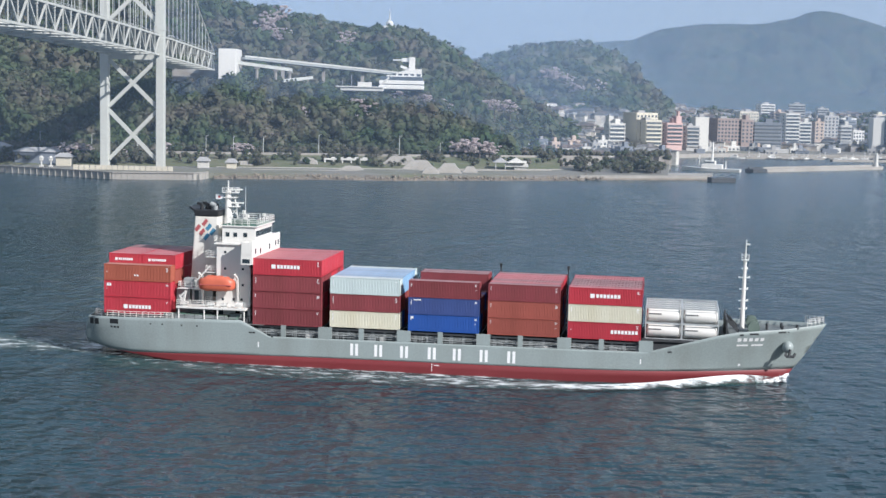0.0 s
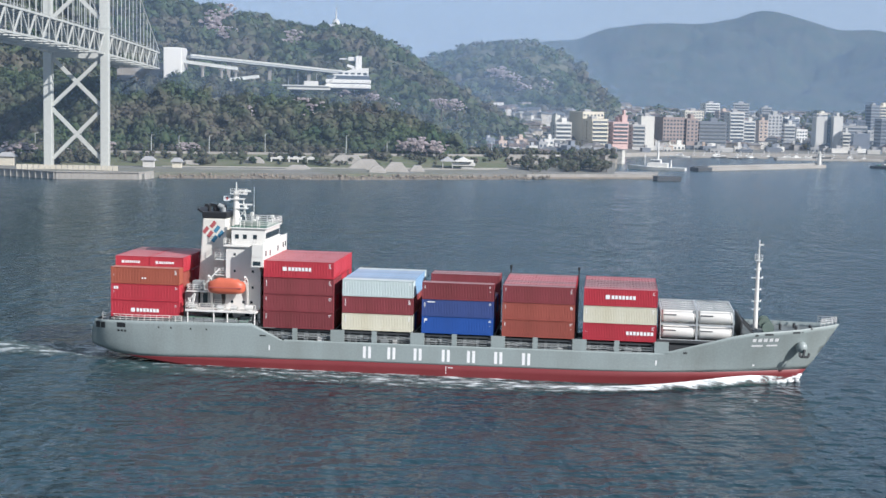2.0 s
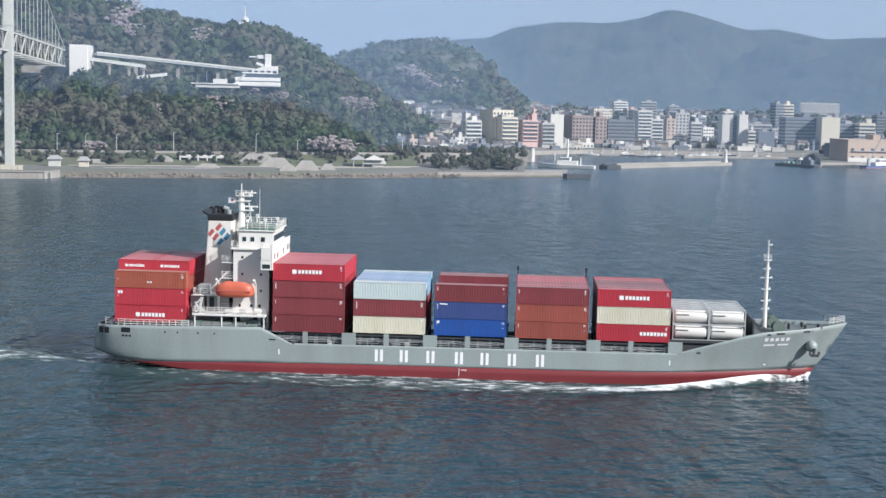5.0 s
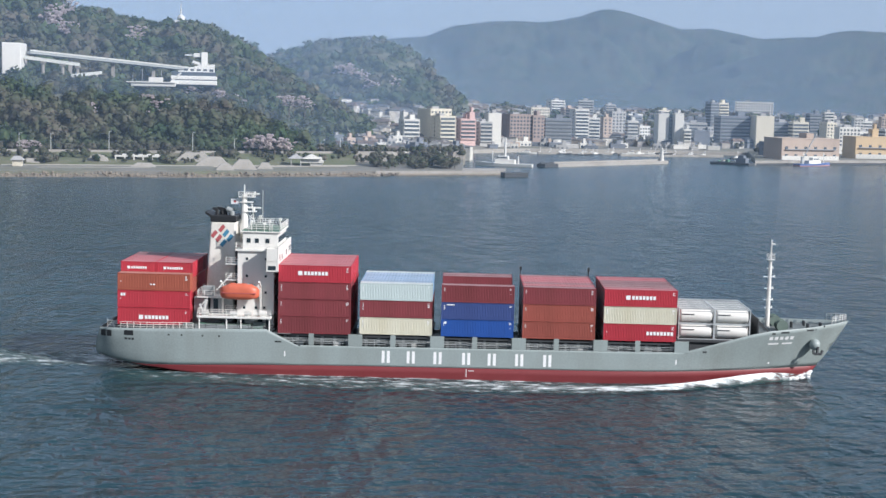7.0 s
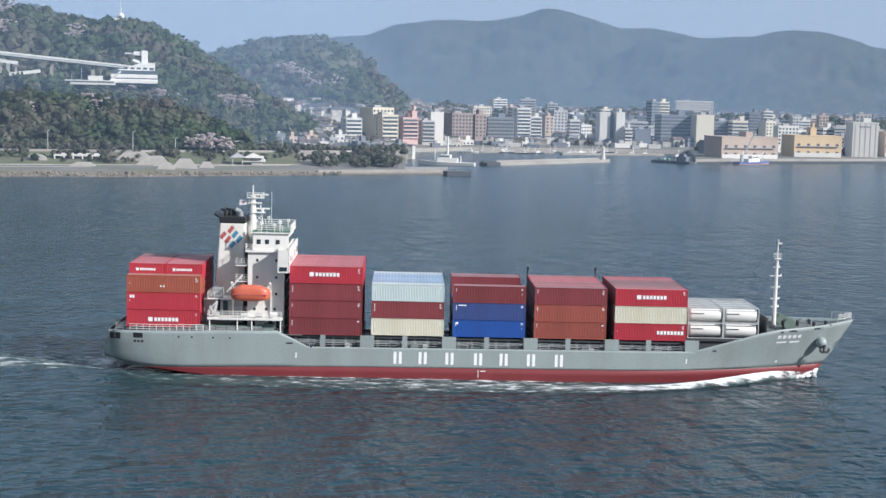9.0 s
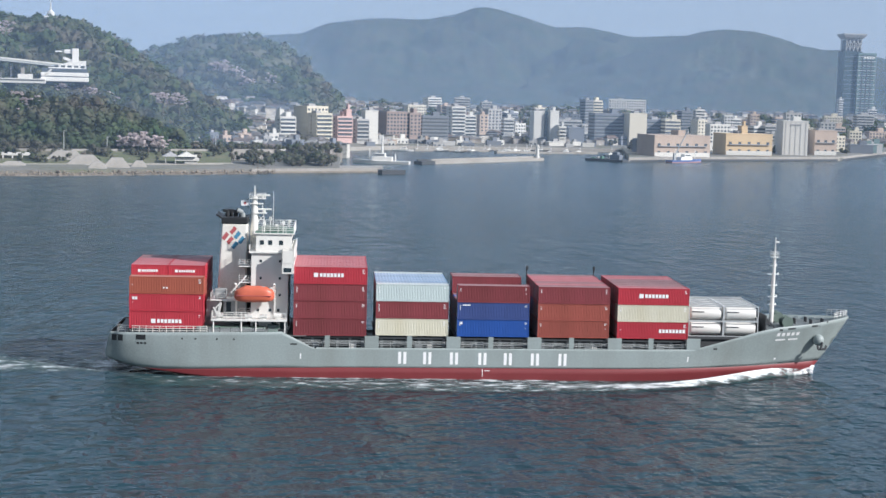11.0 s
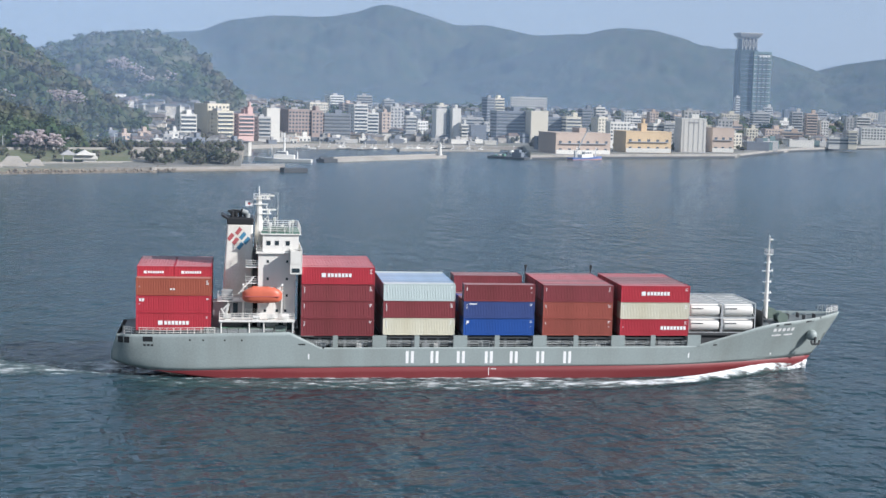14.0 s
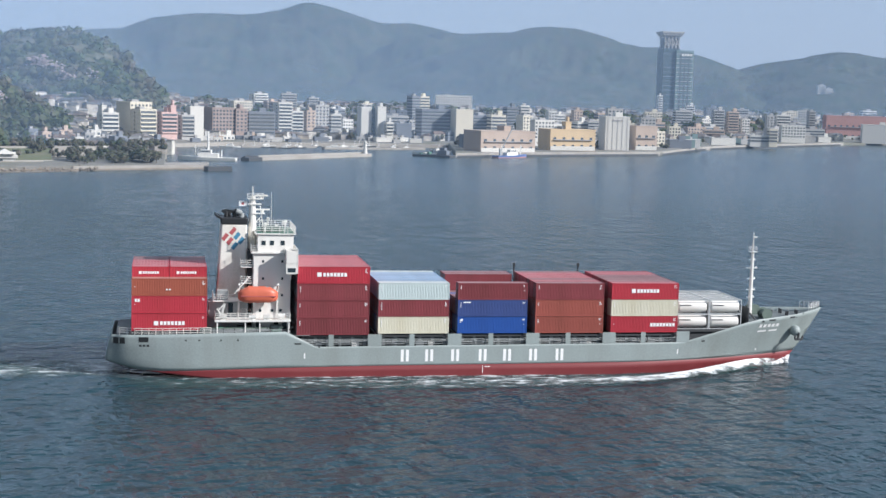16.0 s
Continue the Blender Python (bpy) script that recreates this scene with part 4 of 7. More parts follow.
for bay, (near, tops, tiers, base) in STACKS.items():
    for row in range(7):
        for k in range(tiers[row]):
            if row == 0:
                col = near[k]
            elif k == tiers[row] - 1:
                col = tops[row]
            else:
                col = random.choice(["red", "maroon", "brown", "maroon", "blue"] if bay else ["red", "maroon", "brown", "maroon", "red"])
            ob = put_container(BAYS[bay], row * PITCH, base + k * TIER, col)
            if row == 0:
                spec = number_marks(12.19, CH)
                if (bay, k) in ((0, 3), (4, 2)):
                    spec = spec[4:] + word_marks(3.6 if bay == 4 else 3.3, 1.15, 7, 0.95)
                if (bay, k) == (4, 0):
                    spec = spec[4:] + [(7.2 + 0.58 * i, 1.05, 0.42, 0.6) for i in range(8)]
                if (bay, k) == (2, 1):
                    spec.append((0.9, CH - 0.5, 1.3, 0.18))
                if (bay, k) == (2, 0):
                    spec.append((0.5, CH - 0.75, 0.4, 0.4))
                add_marks(ob, spec)
# the stack behind the funnel
for row in range(7):
    if row == 0:
        for k, col in enumerate(("red", "red", "rust")):
            ob = put_container(-27.05, 0, 7.85 + k * TIER, col)
            add_marks(ob, number_marks(12.19, CH)[4:] + (word_marks(3.6, 0.9, 7, 0.95) if k == 0 else [(0.5, 1.9, 0.35, 0.5), (0.95, 1.9, 0.35, 0.5)] if k == 1 else [(5.5, 0.9, 0.3, 0.25), (6.0, 0.9, 0.3, 0.25)]))
    else:
        for k in range(3):
            put_container(-27.05, row * PITCH, 7.78 + k * 2.61, random.choice(["red", "maroon", "brown"]), h=2.59)
        for i in range(2):
            ob = put_container(-27.05 + 6.12 * i, row * PITCH, 7.78 + 3 * 2.61, "red" if row < 5 else "maroon", L=6.06, h=2.59)
            if row == 1:
                add_marks(ob, word_marks(1.1, 1.35, 7, 0.62))

for ob, spec in LATER:
    tagged(part("side_marking", marks(0, 0, 0, spec), LETTER, ob, "white painted side markings"), kind="stuff")


TANK_FRAME = mat("tank_frame_grey", (0.46, 0.49, 0.50), 0.5, dirt=0.5)


def tank_container():
    c = thing("tank_container", "white cylindrical tank in a grey twenty-foot steel frame", "tank container", "tank containers at the bow")
    L, h = 6.06, 2.59
    bm = bmesh.new()
    for x in (0, L - 0.14):
        for y in (0, CW - 0.14):
            box(bm, x, x + 0.14, y, y + 0.14, 0, h)
        for z in (0, h - 0.14):
            box(bm, x, x + 0.14, 0.14, CW - 0.14, z, z + 0.14)
        beam(bm, (x + 0.07, 0.1, 0.1), (x + 0.07, CW / 2, 0.75), 0.08, 0.1)
        beam(bm, (x + 0.07, CW - 0.1, 0.1), (x + 0.07, CW / 2, 0.75), 0.08, 0.1)
    for y in (0, CW - 0.1):
        box(bm, 0.14, L - 0.14, y, y + 0.1, 0, 0.12)
        box(bm, 0.14, L - 0.14, y, y + 0.1, h - 0.1, h)
    part("frame", bm, TANK_FRAME, c)
    verts, faces = [], []
    n, prof = 24, [(0.16, 0.02), (0.2, 0.5), (0.32, 0.9), (0.5, 1.12), (0.62, 1.14), (L - 0.62, 1.14), (L - 0.5, 1.12), (L - 0.32, 0.9), (L - 0.2, 0.5), (L - 0.16, 0.02)]
    for x, r in prof:
        for j in range(n):
            a = 2 * math.pi * j / n
            verts.append((x, CW / 2 + r * math.cos(a), 1.28 + r * math.sin(a)))
    for i in range(len(prof) - 1):
        for j in range(n):
            faces.append((i * n + j, (i + 1) * n + j, (i + 1) * n + (j + 1) % n, i * n + (j + 1) % n))
    faces.append(tuple(range(n)))
    tank = pydata("tank", verts, faces, WHITE, c, smooth=True)
    bm = bmesh.new()
    box(bm, 0.3, L - 0.3, 0.75, 1.3, h - 0.1, h - 0.04)
    box(bm, 2.6, 3.4, 1.4, 1.9, h - 0.25, h - 0.02, bevel=0.04)
    part("walkway", bm, STEEL_GREY, c)
    for y in (0.62, 1.42):
        bm = bmesh.new()
        bar(bm, (0.2, y, h + 0.12), (L - 0.2, y, h + 0.12), 0.035, n=5)
        for x in (0.25, L / 2, L - 0.25):
            bar(bm, (x, y, h - 0.08), (x, y, h + 0.12), 0.03, n=5)
        part("grab_rail", bm, TANK_FRAME, c)
    bm = bmesh.new()
    for k in range(6):
        box(bm, 0.55 + 0.36 * k, 0.82 + 0.36 * k, 0.03, 0.07, 1.52, 1.72)
    part("code_bar", bm, STEEL_DARK, tank)["kind"] = "stuff"
    return c


tc = tank_container()
first = True
for row in range(5):
    for k in range(2):
        for i in range(2):
            m = pose(67.55 + 6.1 * i, 2.3 + row * PITCH, 7.42 + 2.61 * k)
            ob = tc if first else copy_thing(tc, m)
            first = False
            MOVING.append((ob, m))


# ---- suspension bridge: the axis runs along y, one tower stands on the far shore ----
BX_E, BX_W, TOWER_Y = -149.6, -178.8, 768.0


def chord_z(y):
    """Height of the stiffening truss's bottom chord."""
    return float(np.interp(y, [300, 420, 497, 600, 700, 770, 860, 946], [69.5, 69.0, 68.2, 66.7, 64.8, 63.1, 60.6, 57.9]))


def cable_z(y):
    if y > TOWER_Y:
        return 141 + (68 - 141) * (y - TOWER_Y) / (946 - TOWER_Y)
    return 76 + 65 * ((y - 412) / (TOWER_Y - 412)) ** 2


def build_bridge():
    br = thing("suspension_bridge", "pale grey steel suspension bridge with trussed deck", "bridge")
    bm = bmesh.new()
    box(bm, BX_W - 4.5, BX_E + 4.5, TOWER_Y - 6, TOWER_Y + 6, 1.5, 4.0, bevel=0.2)
    box(bm, BX_W - 12, BX_E + 12, TOWER_Y - 9, TOWER_Y + 9, -2, 2.4, bevel=0.3)
    part("tower_pier", bm, CONCRETE, br)
    for x in (BX_W, BX_E):
        bm = bmesh.new()
        vs = box(bm, x - 2.15, x + 2.15, TOWER_Y - 2.5, TOWER_Y + 2.5, 4.0, 141, bevel=0.25)
        part("tower_leg", bm, BRIDGE_PAINT, br)
    for z0, z1 in ((8.3, 34.0), (36.0, 60.5), (80.5, 105.0), (107, 133)):
        for a, b, w in ((BX_W + 2.0, BX_E - 2.0, 1.6), (BX_E - 2.0, BX_W + 2.0, 1.5)):
            bm = bmesh.new()
            beam(bm, (a, TOWER_Y, z0), (b, TOWER_Y, z1), w, 1.9)
            part("cross_brace", bm, BRIDGE_PAINT, br)
    for z in (62.0, 136):
        bm = bmesh.new()
        box(bm, BX_W + 2.1, BX_E - 2.1, TOWER_Y - 1.5, TOWER_Y + 1.5, z - 1.5, z + 1.5)
        part("portal_strut", bm, BRIDGE_PAINT, br)
    for x in (BX_W, BX_E):
        bm = bmesh.new()
        box(bm, x - 2.4, x + 2.4, TOWER_Y - 2.8, TOWER_Y + 2.8, 76.0, 77.0)
        part("leg_collar", bm, BRIDGE_PAINT, br)
    # truss panels
    ys = [298 + 24.0 * i for i in range(28)]
    for x in (BX_W + 2.9, BX_E - 2.9 + 2.6):
        for i, (a, b) in enumerate(zip(ys[:-1], ys[1:])):
            za, zb = chord_z(a), chord_z(b)
            bm = bmesh.new()
            beam(bm, (x, a, za), (x, b, zb), 0.9, 0.9)
            part("bottom_chord", bm, BRIDGE_PAINT, br)
            bm = bmesh.new()
            beam(bm, (x, a, za + 10.0), (x, b, zb + 10.0), 0.9, 0.9)
            part("top_chord", bm, BRIDGE_PAINT, br)
            bm = bmesh.new()
            mid, zm = (a + b) / 2, (za + zb) / 2
            beam(bm, (x, a, za), (x, mid, zm + 10), 0.6, 0.8)
            beam(bm, (x, mid, zm + 10), (x, b, zb), 0.6, 0.8)
            part("diagonal", bm, BRIDGE_PAINT, br)
            for yy, zz in ((mid, zm), (a, za)):
                bm = bmesh.new()
                beam(bm, (x, yy, zz), (x, yy, zz + 10), 0.4, 0.4)
                part("post", bm, BRIDGE_PAINT, br)
    for a, b in zip(ys[:-1], ys[1:]):
        za, zb = chord_z(a), chord_z(b)
        bm = bmesh.new()
        beam(bm, (BX_W + 2.9, a, za), (BX_E, a, za), 0.7, 0.8)
        beam(bm, (BX_W + 2.9, a, za), (BX_E, b, zb), 0.5, 0.5)
        beam(bm, (BX_W + 2.9, b, zb), (BX_E, a, za), 0.5, 0.5)
        beam(bm, (BX_W + 2.9, a, za + 9.2), (BX_E, a, za + 9.2), 0.8, 1.2)
        part("floor_frame", bm, BRIDGE_PAINT, br)
        bm = bmesh.new()
        beam(bm, ((BX_W + BX_E) / 2 + 1.4, a, za + 10.3), ((BX_W + BX_E) / 2 + 1.4, b, zb + 10.3), 25.0, 0.35)
        part("deck_slab", bm, CONCRETE, br)
        for x in (BX_E - 0.4, BX_W + 3.4):
            bm = bmesh.new()
            beam(bm, (x, a, za + 11.6), (x, b, zb + 11.6), 0.12, 0.12)
            beam(bm, (x, a, za + 11.0), (x, b, zb + 11.0), 0.1, 0.1)
            bar(bm, (x, a, za + 10.4), (x, a, za + 11.6), 0.08, n=5)
            part("parapet", bm, BRIDGE_PAINT, br)
    for x in (BX_W, BX_E):
        for a, b in zip(ys[:-1], ys[1:]):
            bm = bmesh.new()
            bar(bm, (x, a, cable_z(a)), (x, b, cable_z(b)), 0.36, n=8)
            part("main_cable", bm, BRIDGE_PAINT, br)
        for y in [298 + 12.0 * i for i in range(55)]:
            if abs(y - TOWER_Y) > 4 and cable_z(y) - chord_z(y) > 11:
                bm = bmesh.new()
                for dy in (-0.35, 0.35):
                    bar(bm, (x, y + dy, chord_z(y) + 10), (x, y + dy, cable_z(y)), 0.085, n=4)
                part("hanger", bm, BRIDGE_PAINT, br)
    return br


build_bridge()

# anchorage and the approach road behind it
anch = thing("bridge_anchorage", "white concrete bridge anchorage block on the hillside", "anchorage")
bm = bmesh.new()
box(bm, -147, -135.5, 944, 970, 52, 71.6, bevel=0.4)
part("anchor_block", bm, WHITE, anch)
bm = bmesh.new()
box(bm, -180, -147.2, 962, 975, 36, 62.0, bevel=0.4)
part("abutment", bm, CONCRETE, anch)
bm = bmesh.new()
box(bm, -146, -138.5, 946, 966, 36, 52, bevel=0.4)
part("buttress", bm, WHITE, anch)
via = thing("approach_viaduct", "pale elevated approach road on concrete piers", "viaduct")
P0, P1 = Vector((-136, 966, 66.3)), Vector((-34, 1058, 58.6))
for i in range(12):
    a, b = P0.lerp(P1, i / 12), P0.lerp(P1, (i + 1) / 12)
    bm = bmesh.new()
    beam(bm, a, b, 11.0, 1.5)
    part("girder", bm, STEEL_GREY, via)
    bm = bmesh.new()
    up = Vector((3.8, -4.3, 1.2))
    beam(bm, a + up, b + up, 0.3, 1.0)
    part("parapet", bm, BRIDGE_PAINT, via)
    if i % 3 == 0:
        bm = bmesh.new()
        beam(bm, (a.x, a.y, a.z - 1), (a.x, a.y, 34), 2.2, 2.2)
        part("pier", bm, CONCRETE, via)
for a, b, piers in (((-136, 957, 62.6), (-102.7, 969.6, 58.9), (0.35, 0.7, 0.97)), ((-106.7, 956, 51.6), (-88.5, 964, 54.2), (0.2, 0.8))):
    a, b = Vector(a), Vector(b)
    rr = thing("ramp_road", "short pale ramp road on concrete columns", "ramp")
    bm = bmesh.new()
    beam(bm, a, b, 4.5, 1.3)
    part("girder", bm, BRIDGE_PAINT, rr)
    bm = bmesh.new()
    beam(bm, a + Vector((0.8, -2.1, 1.0)), b + Vector((0.8, -2.1, 1.0)), 0.25, 0.8)
    part("parapet", bm, BRIDGE_PAINT, rr)
    for k in piers:
        p = a.lerp(b, k)
        bm = bmesh.new()
        bar(bm, (p.x, p.y, 34), (p.x, p.y, p.z - 0.4), 1.0)
        box(bm, p.x - 1.8, p.x + 1.8, p.y - 1.6, p.y + 1.6, p.z - 1.9, p.z - 0.6, bevel=0.1)
        part("column", bm, CONCRETE, rr)


hr = thing("hill_road", "short pale elevated road on columns among the woods", "road")
a, b = polar(-10.9, 1120, 84.5), polar(-9.75, 1135, 80.5)
for i in range(5):
    bm = bmesh.new()
    beam(bm, a.lerp(b, i / 5), a.lerp(b, (i + 0.99) / 5), 8.0, 1.6)
    part("girder", bm, BRIDGE_PAINT, hr)
    bm = bmesh.new()
    up = Vector((0.6, -3.8, 1.4))
    beam(bm, a.lerp(b, i / 5) + up, a.lerp(b, (i + 0.99) / 5) + up, 0.3, 1.3)
    part("parapet", bm, BRIDGE_PAINT, hr)
for k in (0.15, 0.55, 0.9):
    p = a.lerp(b, k)
    bm = bmesh.new()
    beam(bm, (p.x, p.y, p.z - 0.8), (p.x, p.y, p.z - 45), 2.0, 2.0)
    part("column", bm, CONCRETE, hr)


# ---- the town ----
WALLS = {
    "white": mat("town_white_render", (0.56, 0.55, 0.51), 0.8, dirt=0.4, scale=0.06, dark=(0.55, 0.54, 0.51), streak=True, vary=0.06),
    "cream": mat("town_cream_render", (0.56, 0.52, 0.42), 0.8, dirt=0.4, scale=0.06, streak=True, vary=0.06),
    "pink": mat("town_pink_render", (0.52, 0.37, 0.345), 0.8, dirt=0.3, scale=0.06, streak=True),
    "grey": mat("town_grey_render", (0.37, 0.37, 0.36), 0.8, dirt=0.4, scale=0.06, streak=True, vary=0.1),
    "brown": mat("town_brown_brick", (0.29, 0.235, 0.215), 0.85, dirt=0.4, scale=0.08),
    "slate": mat("town_slate_cladding", (0.16, 0.18, 0.21), 0.6, dirt=0.3, scale=0.06, vary=0.12),
    "green": mat("town_green_glass", (0.15, 0.21, 0.21), 0.25, dirt=0.2, scale=0.06),
    "orange": mat("town_orange_render", (0.54, 0.41, 0.25), 0.8, dirt=0.4, scale=0.08, streak=True),
    "tan": mat("town_tan_render", (0.44, 0.355, 0.29), 0.85, dirt=0.4, scale=0.08, streak=True, vary=0.06),
    "rose": mat("town_rose_cladding", (0.42, 0.24, 0.22), 0.8, dirt=0.3, scale=0.06),
}
WINDOW = mat("town_window_glass", (0.09, 0.11, 0.13), 0.2, dirt=0.2)
ROOF_GREY = mat("flat_roof_grey", (0.34, 0.34, 0.34), 0.9, dirt=0.5, scale=0.1)
CANE = {}


def unit_box(key, w, d, h):
    """A shared box mesh, centred on its base."""
    k = (key, round(w, 2), round(d, 2), round(h, 2))
    if k not in CANE:
        bm = bmesh.new()
        box(bm, -w / 2, w / 2, -d / 2, d / 2, 0, h)
        me = bpy.data.meshes.new(key)
        bm.to_mesh(me)
        bm.free()
        CANE[k] = me
    return CANE[k]


def piece(name, me, material, parent, x, y, z):
    if not me.materials:
        me.materials.append(material)
    ob = new(name, me)
    ob.parent = parent
    ob.location = (x, y, z)
    return ob


def building(az, r, w, d, top, paint, yaw, kind, label):
    """A town block: walls, parapet roof, roof house and windows or balconies by storey."""
    p = polar(az, r)
    g = float(land_z(az, r)) - 0.5
    if kind == "grid" and r > 2400:
        g = top - 20
    h = top - g
    b = thing("warehouse" if kind in ("ware", "silo") else "town_building", label, "warehouse" if kind in ("ware", "silo") else "building", m=pose(p.x, p.y, g, 0, 0, -az + yaw))
    wall_m = WALLS[paint]
    bm = bmesh.new()
    box(bm, -w / 2, w / 2, 0, d, 0, h, bevel=0.12)
    part("wall", bm, wall_m, b)
    bm = bmesh.new()
    box(bm, -w / 2 - 0.15, w / 2 + 0.15, -0.15, d + 0.15, h, h + 0.7)
    part("parapet", bm, wall_m, b)
    bm = bmesh.new()
    q = (abs(az * 7.3) % 1.0)
    box(bm, -w * 0.25 + w * 0.3 * q, -w * 0.25 + w * 0.3 * q + min(6, w * 0.3), d * 0.3, d * 0.7, h + 0.7, h + 0.7 + (1.5 + 2.4 * q))
    part("roof_house", bm, ROOF_GREY if q < 0.5 else wall_m, b)
    vis = max(6.0, h - 4.0)
    fl = max(1, int(vis / 3.1))
    if kind == "balcony":
        for k in range(fl):
            z = h - 0.6 - 3.1 * (k + 1)
            piece("window_band", unit_box("row", w * 0.92, 0.3, 1.7), WINDOW, b, 0, 0, z + 1.15)
            piece("balcony", unit_box("balcony_" + paint, w * 0.98, 1.3, 1.15), wall_m, b, 0, -0.6, z)
        for k in range(fl):
            z = h - 0.6 - 3.1 * (k + 1)
            piece("window", unit_box("side", 0.3, 1.3, 1.3), WINDOW, b, -w / 2, d * 0.35, z + 1)
    elif kind == "band":
        for k in range(fl):
            z = h - 0.9 - 3.1 * (k + 1)
            piece("window_band", unit_box("row", w * 0.95, 0.25, 1.5), WINDOW, b, 0, 0, z + 1.1)
            piece("sill", unit_box("sill", w * 0.97, 0.5, 0.3), WALLS["grey"], b, 0, -0.1, z + 0.75)
            piece("window_band", unit_box("siderow", 0.25, d * 0.9, 1.4), WINDOW, b, -w / 2, d / 2, z + 1.1)
    elif kind == "grid":
        n = max(2, int(w / 3.0))
        for k in range(fl):
            for i in range(n):
                piece("window", unit_box("pane", 1.7, 0.3, 1.6), WINDOW, b, -w / 2 + (i + 0.5) * w / n, 0, h - 0.7 - 3.1 * (k + 1) + 1.0)
    elif kind == "ware":
        n = max(3, int(w / 7))
        for k in range(2):
            for i in range(n):
                piece("window", unit_box("bay", 2.4, 0.3, 2.2), WINDOW, b, -w / 2 + (i + 0.5) * w / n, 0, 1.5 + (h - 6) * 0.55 * k + 1.5)
        piece("gallery", unit_box("gallery", w * 0.86, 1.6, 0.6), ROOF_GREY, b, 0, -0.7, h * 0.52)
        piece("plinth", unit_box("plinth", w * 0.98, 0.5, 3.4), WALLS["white"], b, 0, -0.05, 0.6)
    elif kind == "silo":
        for i in range(5):
            piece("rib", unit_box("rib", 0.5, 0.4, h * 0.96), WALLS["grey"], b, -w / 2 + w * (i + 0.5) / 5, 0, 0.5)
        piece("hood", unit_box("hood", w * 0.4, 0.6, 0.8), ROOF_GREY, b, 0, -0.2, h - 3)
    return b


building(6.68, 1120, 12.9, 12.0, 25.5, "white", 20, "balcony", "white apartment block with balcony bands beside the park trees")
building(6.44, 1128, 3.7, 8.0, 30.7, "white", 20, "plain", "white stair tower rising above an apartment block")
building(8.09, 1130, 14.4, 22.0, 28.5, "cream", 32, "balcony", "cream stepped apartment block with dark shaded flank")
building(7.82, 1142, 19.3, 20.0, 33.7, "cream", 32, "grid", "tall cream apartment block with sloping upper storeys")
building(8.89, 1180, 13.6, 16.0, 25.8, "pink", 25, "balcony", "pink apartment block with stair tower")
building(9.04, 1184, 4.6, 8.0, 31.2, "pink", 25, "plain", "pink stair tower on an apartment block")
building(9.60, 1195, 11.2, 12.0, 23.6, "grey", 25, "balcony", "grey apartment block on the harbour front")
building(9.93, 1206, 11.4, 12.0, 30.4, "white", 20, "plain", "plain white office tower on the harbour front")
building(10.96, 1262, 21.1, 24.0, 29.2, "brown", 22, "grid", "brown brick hotel with a dense grid of windows")
building(11.64, 1266, 10.6, 20.0, 28.5, "brown", 22, "grid", "brown brick hotel wing with a grid of windows")
building(12.42, 1285, 23.6, 16.0, 26.2, "slate", 14, "band", "dark blue-grey office block with window bands")
building(13.32, 1335, 13.4, 14.0, 34.1, "white", 22, "balcony", "tall white apartment tower")
building(13.80, 1340, 10.7, 10.0, 26.6, "white", 15, "balcony", "small white apartment block")
building(14.32, 1390, 8.6, 12.0, 26.7, "tan", 20, "grid", "beige mid-rise block in the town")
building(14.75, 1410, 14.5, 14.0, 32.1, "grey", 25, "grid", "grey mid-rise block in the town")
building(15.30, 1360, 9.8, 10.0, 24.6, "white", 15, "band", "white low office block")
building(16.47, 1310, 9.4, 16.0, 32.3, "white", 14, "plain", "pale slab half of a twin tower block")
building(16.79, 1316, 4.7, 14.0, 31.9, "green", 14, "band", "green glazed stair core between two slabs")
building(17.07, 1308, 7.8, 16.0, 33.1, "white", 14, "plain", "pale slab half of a twin tower block")
building(17.69, 1420, 22.3, 12.0, 23.5, "grey", 10, "band", "long pale grey public building")
building(17.39, 1300, 6.3, 10.0, 19.4, "white", 15, "balcony", "small white harbour office")
building(17.95, 1310, 13.9, 12.0, 18.6, "slate", 10, "plain", "low dark shed by the basin")
building(18.40, 1560, 9.8, 12.0, 42.6, "slate", 30, "band", "dark blue apartment tower")
building(18.73, 1566, 11.2, 12.0, 42.2, "cream", 30, "balcony", "cream apartment tower with balconies")
building(19.31, 1345, 33.8, 18.0, 31.6, "slate", 20, "band", "long grey-blue office block with window bands")
building(20.31, 1337, 16.5, 16.0, 32.3, "cream", 20, "plain", "pale end of a long office block")
building(21.01, 1352, 19.5, 18.0, 26.9, "slate", 20, "band", "lower grey-blue office wing with window bands")
building(21.64, 1344, 14.4, 14.0, 27.9, "cream", 20, "band", "cream office wing facing the wharf")
building(19.87, 1900, 47.3, 10.0, 43.4, "white", 5, "grid", "long white school building on the slope")
building(22.18, 1560, 12.9, 14.0, 33.5, "slate", 20, "band", "dark apartment tower with balconies")
building(22.66, 1570, 10.4, 10.0, 35.5, "white", 20, "balcony", "white apartment tower with balconies")
building(22.04, 1135, 47.8, 30.0, 18.7, "tan", 28, "ware", "tan brick warehouse on the wharf")
building(24.56, 1195, 40.0, 26.0, 20.0, "orange", 24, "ware", "orange-yellow warehouse with dark gallery on the wharf")
building(24.37, 1200, 5.1, 8.0, 26.2, "orange", 24, "plain", "orange lift tower on the warehouse roof")
building(26.27, 1235, 20.7, 24.0, 31.0, "white", 14, "silo", "tall windowless white cold store")
building(26.17, 1300, 13.5, 10.0, 37.0, "grey", 14, "grid", "grey framework head house behind the cold store")
